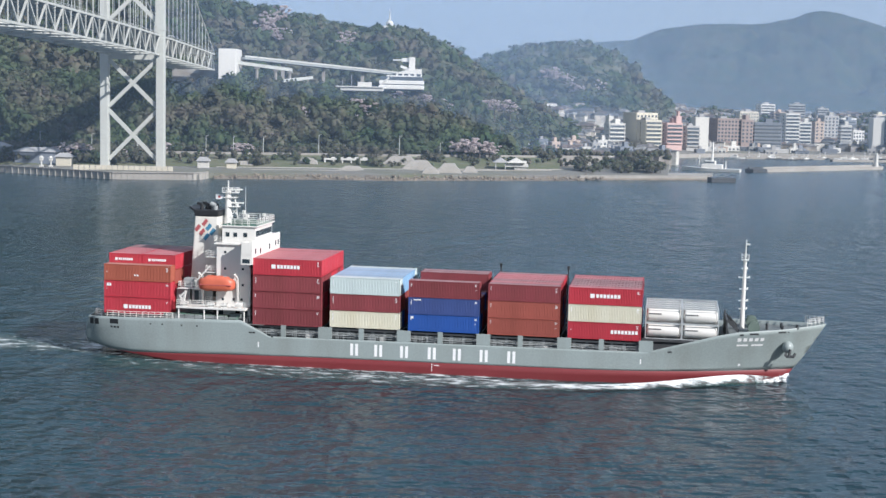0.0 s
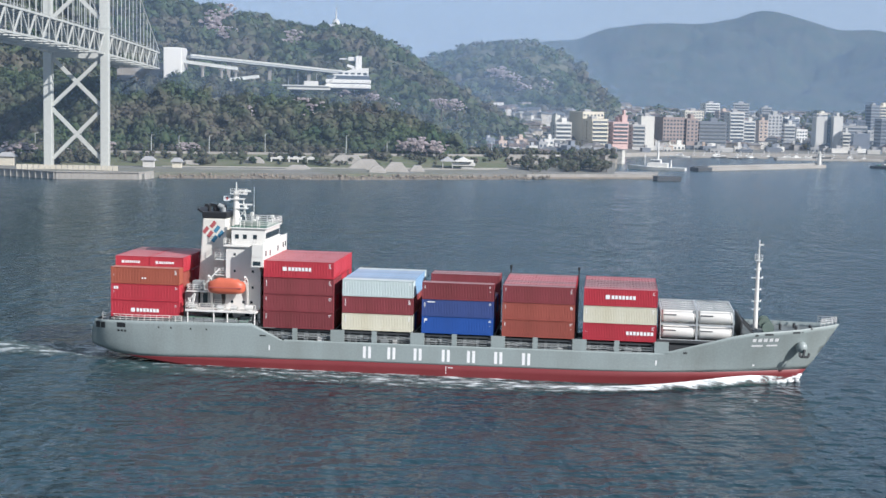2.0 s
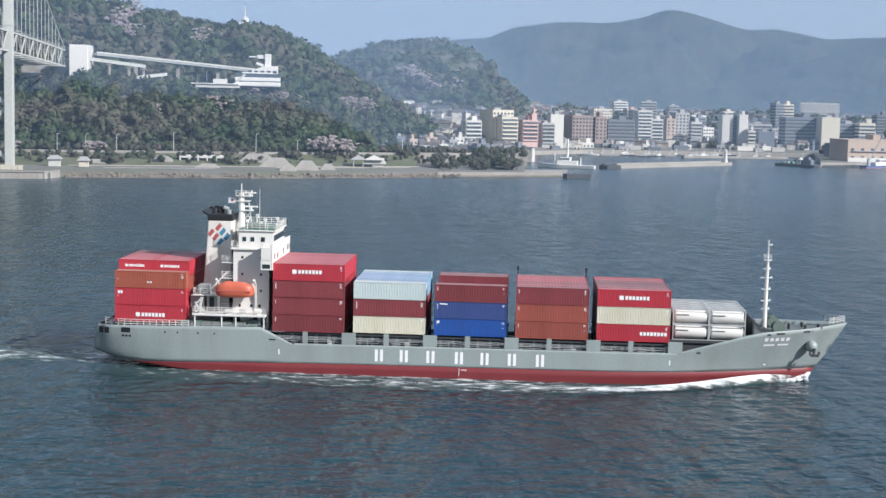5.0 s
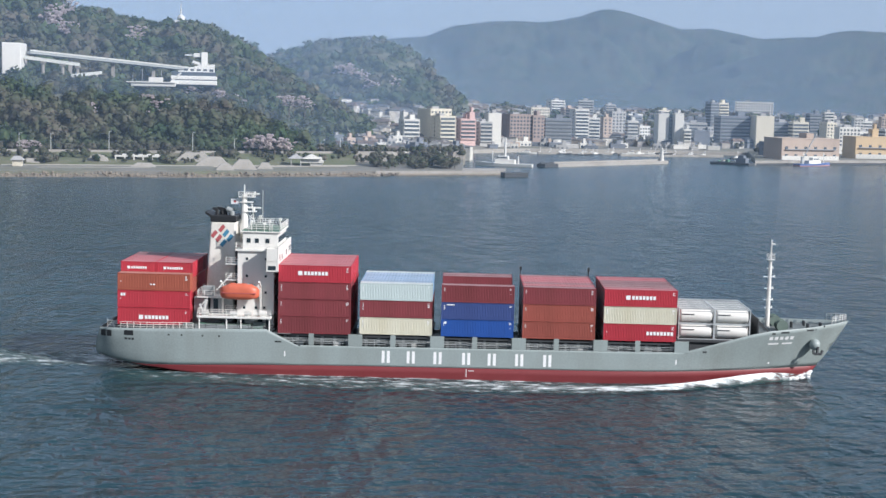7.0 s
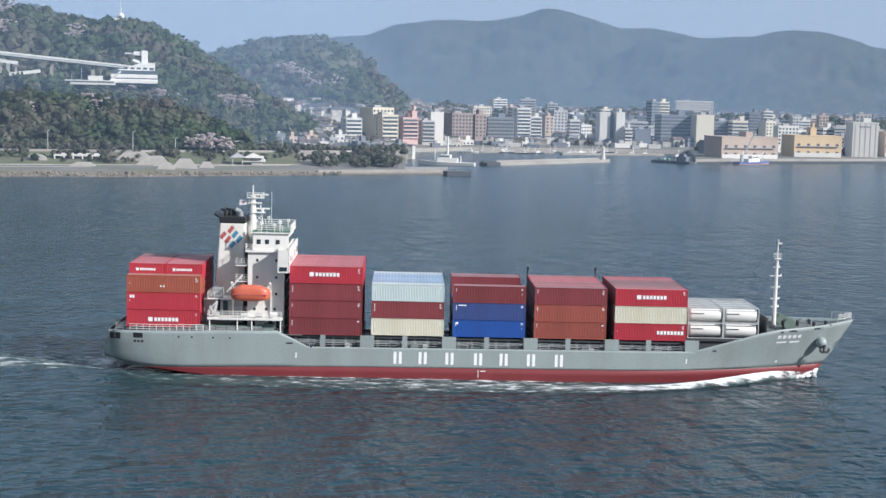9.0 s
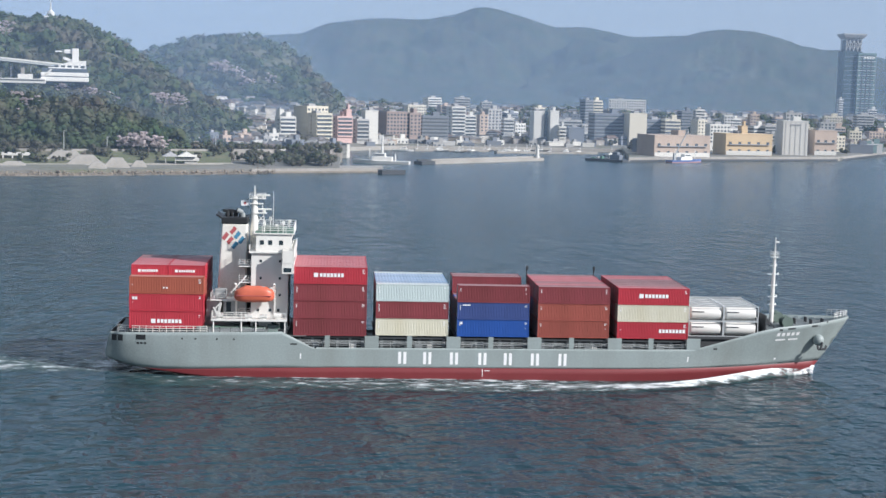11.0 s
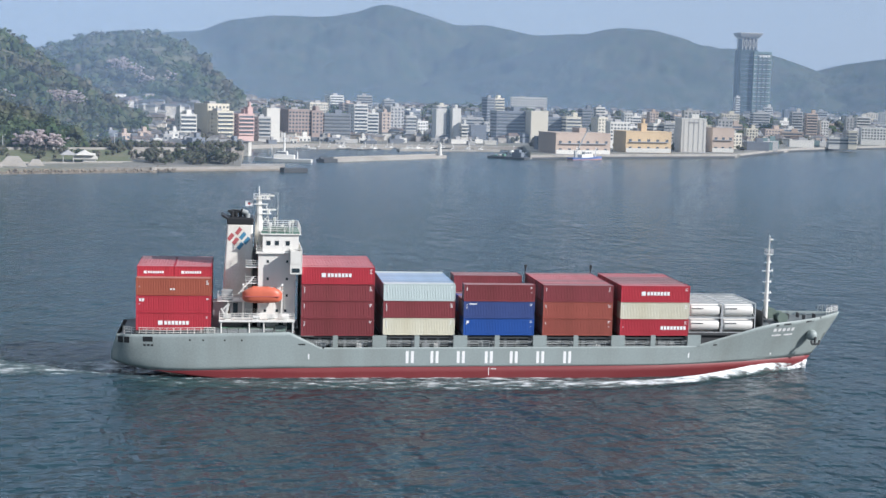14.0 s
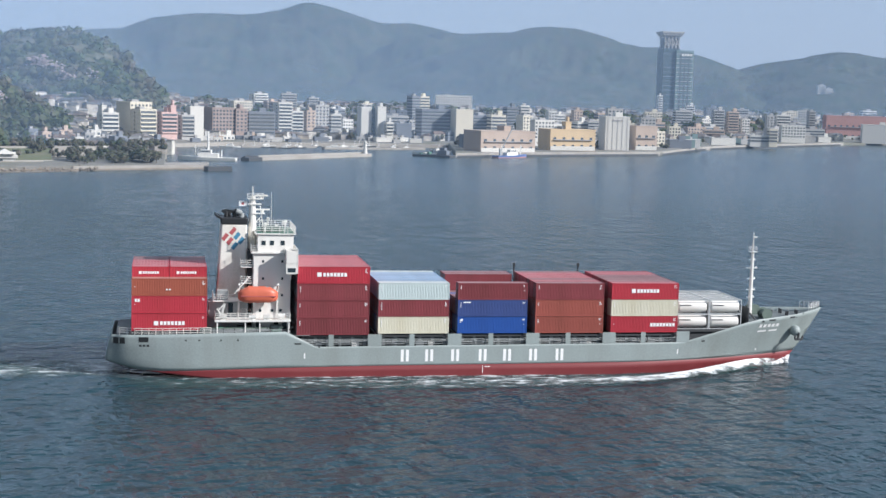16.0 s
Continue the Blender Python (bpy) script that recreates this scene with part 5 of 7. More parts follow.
building(27.40, 1255, 19.1, 18.0, 23.4, "tan", 20, "ware", "beige grain store on the wharf")
building(27.88, 2000, 5.8, 8.0, 50.8, "white", 20, "balcony", "slim white apartment tower")
building(30.13, 1700, 12.3, 12.0, 35.6, "grey", 15, "balcony", "grey apartment block with bands")
building(30.68, 1710, 12.3, 12.0, 34.1, "tan", 15, "balcony", "beige apartment block with bands")
building(31.15, 1720, 9.0, 12.0, 26.1, "white", 15, "grid", "white block of flats")
building(32.55, 1680, 15.3, 12.0, 32.2, "white", 12, "balcony", "white hospital block in the town")
building(32.11, 1760, 11.1, 12.0, 30.4, "grey", 12, "grid", "grey block in the town")
building(31.69, 1500, 19.0, 12.0, 13.1, "white", 12, "band", "low white harbour building")
building(32.20, 1500, 8.3, 12.0, 19.7, "cream", 12, "band", "low cream harbour building")
building(32.94, 1640, 26.0, 14.0, 21.4, "white", 12, "grid", "white school building by the water")
building(33.72, 1700, 22.9, 14.0, 17.4, "grey", 12, "band", "grey low office by the water")
building(35.23, 1850, 72.0, 30.0, 31.9, "rose", 10, "ware", "broad rose-brown hall by the water")
building(36.24, 1760, 48.2, 16.0, 23.4, "white", 8, "plain", "pale low shed beside the rose-brown hall")
building(33.90, 2560, 12.1, 12.0, 75.8, "white", 10, "grid", "white hotel on the mountainside")
building(34.16, 2560, 13.1, 10.0, 70.4, "white", 10, "grid", "white hotel wing on the mountainside")
building(5.60, 1500, 4.1, 8.0, 43.2, "white", 10, "grid", "white house on the wooded slope")
building(27.45, 1500, 14.7, 12.0, 27.1, "grey", 10, "grid", "pale block behind the wharf")
building(24.73, 1600, 9.6, 12.0, 32.0, "tan", 15, "grid", "beige block in the town")
building(23.75, 1620, 9.7, 12.0, 29.8, "white", 15, "grid", "white block in the town")
building(22.98, 1500, 12.0, 12.0, 24.8, "grey", 15, "band", "grey block in the town")
building(29.04, 2030, 11.4, 10.0, 38.2, "white", 15, "balcony", "white apartment tower beside the glass tower")
building(33.60, 1900, 8.4, 10.0, 36.1, "grey", 15, "balcony", "grey apartment tower with balconies")

# glass tower with a flared observation head
gt = thing("observation_tower", "tall dark glass observation tower with flared head", "tower", m=pose(*polar(28.3, 2115), 0, 0, -28.3 + 20))
GLASS_TOWER = mat("tower_blue_glass", (0.045, 0.075, 0.09), 0.35, dirt=0.3, scale=0.03)
bm = bmesh.new()
box(bm, -15.5, 10, 0, 24, 0, 118, bevel=0.3)
part("shaft", bm, GLASS_TOWER, gt)
bm = bmesh.new()
box(bm, -12, 8, 2, 22, 118, 134, bevel=0.2)
part("neck", bm, WINDOW, gt)
bm = bmesh.new()
for x in (-13, -7.5, -2, 3.5, 8):
    for y in (1, 22):
        beam(bm, (x, y, 116), (x, y, 136), 1.0, 1.0)
for k in range(4):
    beam(bm, (-13 + 5.4 * k, 1, 119), (-13 + 5.4 * (k + 1), 1, 134), 0.7, 0.7)
    beam(bm, (-13 + 5.4 * (k + 1), 1, 119), (-13 + 5.4 * k, 1, 134), 0.7, 0.7)
part("lattice", bm, WALLS["grey"], gt)
bm = bmesh.new()
for z0, z1, s in ((135, 137, 1.0), (137, 139.5, 1.14), (139.5, 142, 1.25)):
    box(bm, -2 - 13 * s, -2 + 13 * s, 11.5 - 12 * s, 11.5 + 12 * s, z0, z1, bevel=0.3)
part("flared_head", bm, WALLS["grey"], gt)
bm = bmesh.new()
box(bm, 3, 29, -4, 18, 0, 116, bevel=0.3)
part("glass_block", bm, WALLS["green"], gt)
for k in range(34):
    z = 6 + 3.2 * k
    piece("window_band", unit_box("tower_row", 19, 0.3, 1.4), GLASS_TOWER, gt, 16, -4, z)
for k in range(17):
    piece("slab_edge", unit_box("slab_edge", 25.6, 0.5, 0.8), WALLS["grey"], gt, 16, -4.05, 8 + 6.4 * k)
    piece("slab_edge", unit_box("shaft_edge", 17.5, 0.5, 0.6), WALLS["slate"], gt, -6.5, -0.05, 8 + 6.4 * k)
for x in (9.5, 15.5, 21.5):
    piece("fin", unit_box("fin", 1.6, 0.6, 104), WINDOW, gt, x, -4.1, 4)
for x in (12.5, 16.5, 20.5, 24.5):
    piece("sign_light", unit_box("sign", 3.0, 0.4, 3.2), WALLS["white"], gt, x, -4.2, 108)

# random town: mid-rise blocks and small houses on the slope
rng = random.Random(7)
TOWN = [("white", "white"), ("cream", "cream"), ("grey", "grey"), ("tan", "beige"), ("slate", "dark grey"), ("white", "white")]
for k in range(85):
    az = rng.uniform(11.2, 38)
    r = float(shore(az)) + rng.uniform(90, 700)
    h = rng.uniform(7, 14) if rng.random() < 0.75 else rng.uniform(14, 23)
    paint, word = rng.choice(TOWN)
    building(az, round(r), rng.uniform(10, 24), rng.uniform(9, 15), float(land_z(az, r)) + h, paint, rng.uniform(5, 35), rng.choice(["balcony", "band", "grid", "grid"]),
             f"{word} {'tall' if h > 16 else 'low'} town block with {'balconies' if h > 16 else 'plain windows'} among houses")


def house_field(n, seed, pick):
    """Hundreds of small houses with pitched roofs, walls and roofs as two joined meshes."""
    g = random.Random(seed)
    wv, wf, rv, rf = [], [], [], []
    for _ in range(n):
        az, r, z = pick(g)
        p = polar(az, r, z)
        w, d, h = g.uniform(7, 13), g.uniform(6, 10), g.uniform(3.2, 6.5)
        a = radians(-az + g.uniform(-40, 40))
        c, s = math.cos(a), math.sin(a)
        def at(x, y, zz):
            return (p.x + c * x - s * y, p.y + s * x + c * y, p.z + zz)
        o = len(wv)
        wv += [at(x, y, zz) for zz in (-9, h) for x, y in ((-w / 2, -d / 2), (w / 2, -d / 2), (w / 2, d / 2), (-w / 2, d / 2))]
        wf += [(o, o + 1, o + 5, o + 4), (o + 1, o + 2, o + 6, o + 5), (o + 2, o + 3, o + 7, o + 6), (o + 3, o, o + 4, o + 7)]
        o = len(rv)
        e, t = 0.5, g.uniform(1.6, 2.8)
        if g.random() < 0.3:
            t = 0.5
        rv += [at(-w / 2 - e, -d / 2 - e, h), at(w / 2 + e, -d / 2 - e, h), at(w / 2 + e, d / 2 + e, h), at(-w / 2 - e, d / 2 + e, h), at(-w / 2 + 1, 0, h + t), at(w / 2 - 1, 0, h + t)]
        rf += [(o, o + 1, o + 5, o + 4), (o + 2, o + 3, o + 4, o + 5), (o + 1, o + 2, o + 5), (o + 3, o, o + 4), (o + 3, o + 2, o + 1, o)]
    return wv, wf, rv, rf


HOUSE_WALL = island("house_walls", [(0.0, (0.62, 0.61, 0.58)), (0.2, (0.42, 0.40, 0.36)), (0.5, (0.26, 0.24, 0.22)), (0.8, (0.36, 0.33, 0.29)), (1.0, (0.60, 0.59, 0.56))], 0.85, 0.2, 0.05)
HOUSE_ROOF = island("house_roofs", [(0.0, (0.08, 0.085, 0.09)), (0.35, (0.14, 0.145, 0.15)), (0.6, (0.13, 0.095, 0.08)), (0.85, (0.17, 0.17, 0.175)), (1.0, (0.30, 0.30, 0.29))], 0.7, 0.2, 0.05)


def pick_town(g):
    az = g.uniform(2.6, 39)
    r0 = np.interp(az, [2.6, 6, 8.7, 8.8, 12, 19.5, 20.2, 28, 39], [985, 940, 960, 1215, 1285, 1320, 1260, 1450, 1980])
    r = float(r0) + 780 * g.random() ** 1.3
    return az, r, float(land_z(az, r))


for k in range(26):
    az = rng.uniform(3.6, 10.6)
    r = rng.uniform(985, 1190) if az < 8.6 else rng.uniform(1215, 1420)
    h = rng.uniform(4.5, 9.5)
    paint, word = rng.choice([("white", "white"), ("tan", "beige"), ("slate", "dark grey"), ("grey", "grey"), ("brown", "brown")])
    building(az, round(r), rng.uniform(6, 10), rng.uniform(6, 10), float(land_z(az, r)) + h, paint, rng.uniform(5, 40), "grid", f"{word} low house among dense small roofs")
wv, wf, rv, rf = house_field(1600, 11, pick_town)
hs = thing("house_field", "dense low houses with grey and brown roofs climbing the slope", "houses", kind="stuff")
pydata("walls", wv, wf, HOUSE_WALL, hs)
pydata("roofs", rv, rf, HOUSE_ROOF, hs)



def pick_slope(g):
    pts, rf, rt = HILLS["second"]
    az = g.uniform(3.4, 7.6)
    r = rf + (rt - rf) * g.uniform(0.03, 0.22)
    return az, r, max(float(hill_z(pts, az, r, rf, rt)), float(land_z(az, r))) + g.uniform(3.0, 7.0)


wv, wf, rv, rf = house_field(46, 13, pick_slope)
hs = thing("slope_houses", "scattered pale houses among the trees on the hill's foot", "houses", kind="stuff")
pydata("walls", wv, wf, HOUSE_WALL, hs)
pydata("roofs", rv, rf, HOUSE_ROOF, hs)
# sheds and stores along the basin quay
for k in range(26):
    az = rng.uniform(9.4, 19.4)
    r = float(shore(az)) + rng.uniform(9, 46)
    paint, word = rng.choice([("white", "white"), ("grey", "grey"), ("slate", "dark grey"), ("slate", "dark grey"), ("tan", "beige")])
    building(az, round(r), rng.uniform(6, 17), rng.uniform(5, 9), float(land_z(az, r)) + rng.uniform(1.8, 3.6), paint, rng.uniform(0, 30), rng.choice(["plain", "grid"]), f"low {word} shed on the basin quay")
for k in range(12):
    az = rng.uniform(27.5, 34.5)
    r = float(shore(az)) + rng.uniform(10, 60)
    paint, word = rng.choice([("white", "white"), ("grey", "grey"), ("slate", "dark grey"), ("tan", "beige"), ("green", "blue-green")])
    building(az, round(r), rng.uniform(10, 26), rng.uniform(7, 12), float(land_z(az, r)) + rng.uniform(3.5, 8.0), paint, rng.uniform(0, 25), "plain", f"low {word} shed by the wharf")

# ---- hotel on the hill shoulder and the spire on the summit ----
def build_hotel():
    h = thing("hillside_hotel", "white modernist hillside hotel with curved balcony bands and tower", "hotel", m=pose(-29.5, 956, 47.2))
    bm = bmesh.new()
    box(bm, -14, 14, 1, 13, 0, 9.2, bevel=0.3)
    part("body", bm, WINDOW, h)
    for z in (1.0, 4.3, 7.6):
        w = 14.6 if z < 7 else 10
        bm = bmesh.new()
        box(bm, -w, w, -0.6 + 0.3 * z, 14, z, z + (2.7 if z < 4 else 2.4), bevel=0.4)
        part("balcony_band", bm, WHITE, h)
    bm = bmesh.new()
    vs = [bm.verts.new(v) for v in ((-9, 2, 9), (13, 2, 9), (13, 2, 14.3), (4, 2, 14.0), (-3, 2, 11.5), (-9, 12, 9), (13, 12, 9), (13, 12, 14.3), (4, 12, 14.0), (-3, 12, 11.5))]
    for f in ((0, 1, 2, 3, 4), (9, 8, 7, 6, 5), (0, 5, 6, 1), (1, 6, 7, 2), (2, 7, 8, 3), (3, 8, 9, 4), (4, 9, 5, 0)):
        bm.faces.new([vs[i] for i in f])
    part("upper_block", bm, WHITE, h)
    for k in range(5):
        piece("window", unit_box("hotel_pane", 2.6, 0.4, 1.5), WINDOW, h, -5 + 4 * k, 2, 9.6)
    bm = bmesh.new()
    box(bm, 4.5, 8.5, 4, 9, 13, 22, bevel=0.2)
    box(bm, -0.5, 4.5, 5, 8, 18.8, 21.3, bevel=0.3)
    box(bm, -6.0, -0.5, 6, 7, 19.6, 20.4, bevel=0.1)
    beam(bm, (-1, 6, 16), (4.5, 6, 14.2), 2.0, 1.6)
    part("tower", bm, WHITE, h)
    bm = bmesh.new()
    for k in range(4):
        beam(bm, (-16.5, 0.5 + 3 * k, 0.5), (-8, 0.5 + 3 * k, 8.5), 1.2, 1.2)
    part("outer_stair", bm, WALLS["white"], h)
    return h


build_hotel()
an = thing("terrace_building", "long low white terrace building with railing on the hillside", "building", m=pose(-57, 953, 46.2))
bm = bmesh.new()
box(bm, -12, 16, 0, 8, 0.4, 3.2, bevel=0.3)
box(bm, -15, 16, -1, 9, 2.6, 3.4, bevel=0.3)
part("body", bm, WALLS["white"], an)
bm = bmesh.new()
box(bm, -1, 8, 2, 7, 3.4, 6.2, bevel=0.2)
part("roof_house", bm, WALLS["white"], an)
for k in range(4):
    bm = bmesh.new()
    bar(bm, (-11 + 6 * k, 3, 3.3), (-11 + 6 * k, 3, 7 + (k % 2) * 4), 0.15)
    part("pole", bm, WALLS["grey"], an)
sp = thing("hilltop_spire", "white pagoda spire on the wooded summit", "monument", m=pose(-51, 1288, 101.0))
bm = bmesh.new()
box(bm, -5.5, 5.5, -4, 4, -1.5, 2.0, bevel=0.2)
part("base", bm, WALLS["white"], sp)
bm = bmesh.new()
bmesh.ops.create_uvsphere(bm, u_segments=16, v_segments=10, radius=3.4)
bmesh.ops.translate(bm, verts=bm.verts, vec=(0, 0, 3.6))
part("dome", bm, WALLS["white"], sp)
bm = bmesh.new()
bar(bm, (0, 0, 6), (0, 0, 17), 0.9, 0.12, 10)
part("spire", bm, WALLS["white"], sp)

# ---- shore: sea walls, road, shelters, poles, quay, breakwater ----
GRASS = mat("park_grass", (0.10, 0.118, 0.058), 0.95, dirt=1.0, scale=0.06, dark=(0.165, 0.150, 0.105))
ROAD = mat("coast_road_asphalt", (0.12, 0.12, 0.12), 0.9, dirt=0.4, scale=0.1)


def strip(name, a0, a1, d0, d1, z0, z1, material, label, n=60, r_fn=None, z2=None):
    """A raised strip that follows the shore between two offsets inland."""
    verts, faces = [], []
    fn = r_fn or (lambda a: float(shore(a)))
    for i in range(n + 1):
        az = a0 + (a1 - a0) * i / n
        for d, z in ((d0, z0), (d0, z1), (d1, z2 or z1), (d1, z0)):
            p = polar(az, fn(az) + d)
            verts.append((p.x, p.y, z))
    for i in range(n):
        for k in range(3):
            a = i * 4 + k
            faces.append((a, a + 4, a + 5, a + 1))
    for o in (0, n * 4):
        faces.append((o, o + 1, o + 2, o + 3))
    return tagged(pydata(name, verts, faces, material), label, "ground", kind="structure")


base_r = lambda a: float(np.interp(a, [-30, -14, -9, -1.9, 3.6, 10.3], [800, 775, 772, 782, 812, 860]))
SEAWALL = strip("sea_wall", -26, -9.2, -1.5, 2, -2, 3.4, CONCRETE, "grey concrete sea wall below the bridge tower")
for k in range(44):
    az = -19.0 + 0.225 * k
    p = polar(az, float(shore(az)) - 1.58)
    ob = piece("pilaster", unit_box("pilaster", 0.5, 0.5, 4.3), CONCRETE, SEAWALL, p.x, p.y, -1.0)
    ob.rotation_euler.z = radians(-az)
strip("wall_coping", -26, -9.2, -2.2, -0.6, 3.4, 3.85, CONCRETE, "pale coping on the sea wall")
strip("beach", -9.0, 5.5, -10, 6, -1.0, 0.1, ROCK, "rocky brown foreshore at the water's edge", z2=1.3)
strip("promenade", -8.9, 5.0, 7, 40, 0, 1.5, PROMENADE, "worn pale promenade rising from the foreshore", z2=3.75)
strip("kerb_wall", -8.9, 0.4, 6, 7, 0, 2.3, CONCRETE, "low pale wall along the foreshore")
strip("kerb_wall", 1.2, 5.0, 6, 7, 0, 2.1, CONCRETE, "low pale wall along the foreshore")
strip("terrace_wall", -7.6, -3.4, 21, 21.6, 0, 3.5, CONCRETE, "low pale terrace wall on the promenade")
strip("terrace_wall", -1.0, 4.2, 27, 27.6, 0, 3.9, CONCRETE, "low pale terrace wall on the promenade")
strip("lawn", -9.2, 4.5, 40, 80, 0, 3.8, GRASS, "green park lawn sloping up to the road", r_fn=base_r, z2=8.8)
strip("lawn", -26, -9.3, 42, 80, 0, 3.8, GRASS, "green lawn behind the bridge tower", r_fn=base_r, z2=8.8)
strip("road", -26, 6.0, 80, 92, 0, 9.2, ROAD, "coast road on an embankment", r_fn=base_r)
strip("road_kerb", -26, 6.0, 79.2, 80, 0, 10.0, CONCRETE, "pale road parapet", r_fn=base_r)
mole_r = lambda a: float(np.interp(a, [3.6, 10.3], [812, 860]))
strip("quay", 5.3, 8.8, -3.5, 3, -2, 2.4, CONCRETE, "pale concrete quay edge", r_fn=mole_r)
strip("mole", 8.7, 10.4, -3.5, 24, -2, 2.6, CONCRETE, "pale concrete mole sheltering the basin", r_fn=mole_r)
strip("tide_band", 5.35, 10.38, -3.75, -3.49, -2, 0.9, ROCK, "dark weedy tide band on the quay face", r_fn=mole_r)
strip("quay", 20.0, 34.8, -3.0, 6, -2, 3.2, CONCRETE, "pale concrete wharf edge")
# darker band low on the wharf face
strip("quay_fender", 20.05, 34.7, -3.5, -2.99, -2, 1.5, STEEL_DARK, "dark band along the wharf at the waterline")
strip("quay", 8.8, 19.6, -2.0, 6, -2, 2.9, CONCRETE, "low harbour basin quay")
bm = bmesh.new()
beam(bm, (150, 826, 0.2), (164, 828, 0.2), 8, 4.6)
tagged(part("breakwater_end", bm, STEEL_DARK), "dark tarred breakwater end by the quay", "breakwater")
bw = thing("breakwater", "long low pale concrete breakwater with a white light", "breakwater")
a, b = Vector((196, 940, 0)), Vector((304, 1022, 0))
for i in range(10):
    p, q = a.lerp(b, i / 10), a.lerp(b, (i + 0.985) / 10)
    bm = bmesh.new()
    beam(bm, p + Vector((0, 0, 0.6)), q + Vector((0, 0, 0.6)), 7.0, 3.2)
    beam(bm, p + Vector((0, 2.2, 2.6)), q + Vector((0, 2.2, 2.6)), 1.4, 1.2)
    part("caisson", bm, CONCRETE if i else STEEL_DARK, bw)
lh = thing("harbour_light", "small white harbour light tower on the breakwater", "lighthouse", m=pose(300.5, 1018, 2.2))
bm = bmesh.new()
bar(bm, (0, 0, 0), (0, 0, 7.5), 1.5, 1.05, 14)
part("tower", bm, WALLS["white"], lh)
bm = bmesh.new()
bar(bm, (0, 0, 7.5), (0, 0, 8.0), 1.6, 1.6, 14)
bar(bm, (0, 0, 8.0), (0, 0, 9.3), 0.8, 0.6, 12)
part("lantern", bm, WALLS["white"], lh)
# sloped concrete slabs on the promenade
for x, y, w, h in ((-26, 836, 30, 6.5), (-15, 822, 24, 5.0), (2, 808, 17, 4.4), (-78, 826, 18, 4.8), (-52, 806, 20, 1.8), (14, 814, 11, 2.6), (-8, 800, 12, 2.4), (-112, 812, 16, 3.0)):
    bm = bmesh.new()
    vs = [bm.verts.new(v) for v in ((-w / 2, -3, -2), (w / 2, -3, -2), (w / 2, 6, -2), (-w / 2, 6, -2), (-w * 0.15, 0, h), (w * 0.2, 0, h), (w * 0.2, 5, h), (-w * 0.15, 5, h))]
    for f in ((0, 1, 5, 4), (1, 2, 6, 5), (2, 3, 7, 6), (3, 0, 4, 7), (4, 5, 6, 7)):
        bm.faces.new([vs[i] for i in f])
    ob = tagged(part("sloped_slab", bm, CONCRETE), "grey sloped concrete revetment block on the promenade", "revetment", "revetment blocks")
    ob.location = (x, y, 3.6)
sh = thing("promenade_shelter", "long white open shelter with posts on the promenade", "shelter", m=pose(-56, 832, 3.9, 0, 0, 4))
bm = bmesh.new()
box(bm, -13, 13, 0, 6, 3.4, 4.3, bevel=0.1)
part("roof", bm, WALLS["white"], sh)
for k in range(6):
    bm = bmesh.new()
    box(bm, -12.8 + 5 * k, -12.0 + 5 * k, 0.2, 0.9, 0, 3.4)
    part("post", bm, WALLS["white"], sh)
for k in range(5):
    bm = bmesh.new()
    box(bm, -9 + 4.5 * k, -6.5 + 4.5 * k, 1, 4, 4.3, 5.0, bevel=0.1)
    part("skylight", bm, WALLS["white"], sh)
gz = thing("park_pavilion", "white park pavilion with pitched roof by the shore", "pavilion", m=pose(38, 838, 3.7))
bm = bmesh.new()
box(bm, -3, 10, 1, 7, 1.6, 3.2, bevel=0.1)
box(bm, 2, 9, 2, 6, 0, 5.0, bevel=0.1)
part("body", bm, WALLS["white"], gz)
for x, w in ((3, 5.5), (-6, 4.5)):
    bm = bmesh.new()
    vs = [bm.verts.new(v) for v in ((x - w, -1, 4.0), (x + w, -1, 4.0), (x + w, 8, 4.0), (x - w, 8, 4.0), (x, 0.5, 6.8), (x, 6.5, 6.8))]
    for f in ((0, 1, 4), (1, 2, 5, 4), (2, 3, 5), (3, 0, 4, 5), (3, 2, 1, 0)):
        bm.faces.new([vs[i] for i in f])
    part("roof", bm, WALLS["white"] if x > 0 else ROOF_GREY, gz)
for x in (-9, -3.5):
    bm = bmesh.new()
    box(bm, x, x + 0.5, 0, 0.5, 0, 4.0)
    part("post", bm, WALLS["grey"], gz)
# lamp poles along the coast road
def lamp_pole(x, y, h):
    lp = thing("street_lamp", "tall slender pale street lamp pole by the coast road", "street lamp", "coast road lamps", m=pose(x, y, 9.0))
    bm = bmesh.new()
    bar(bm, (0, 0, -1), (0, 0, h), 0.22, 0.14, 8)
    part("pole", bm, BRIDGE_PAINT, lp)
    bm = bmesh.new()
    beam(bm, (0, 0, h), (1.6, 0, h + 0.3), 0.35, 0.2)
    part("lamp_head", bm, BRIDGE_PAINT, lp)
for az, r, h in ((-15.5, 860, 11), (-11.9, 856, 11), (-8.25, 854, 10), (-7.1, 856, 10), (-4.95, 859, 11.5), (-1.8, 863, 11.5), (-0.2, 868, 8), (3.9, 895, 9), (-9.3, 853, 10), (-13.6, 858, 10)):
    p = polar(az, r)
    lamp_pole(p.x, p.y, h)
# bridge foot: pier fence, sheds, stone lanterns, kiosk
bm = bmesh.new()
for k in range(18):
    x = -193 + 2.9 * k
    box(bm, x, x + 2.5, 757.6, 758.0, 2.4, 5.6)
tagged(part("site_fence", bm, WALLS["cream"]), "pale panel fence round the bridge tower foot", "fence")
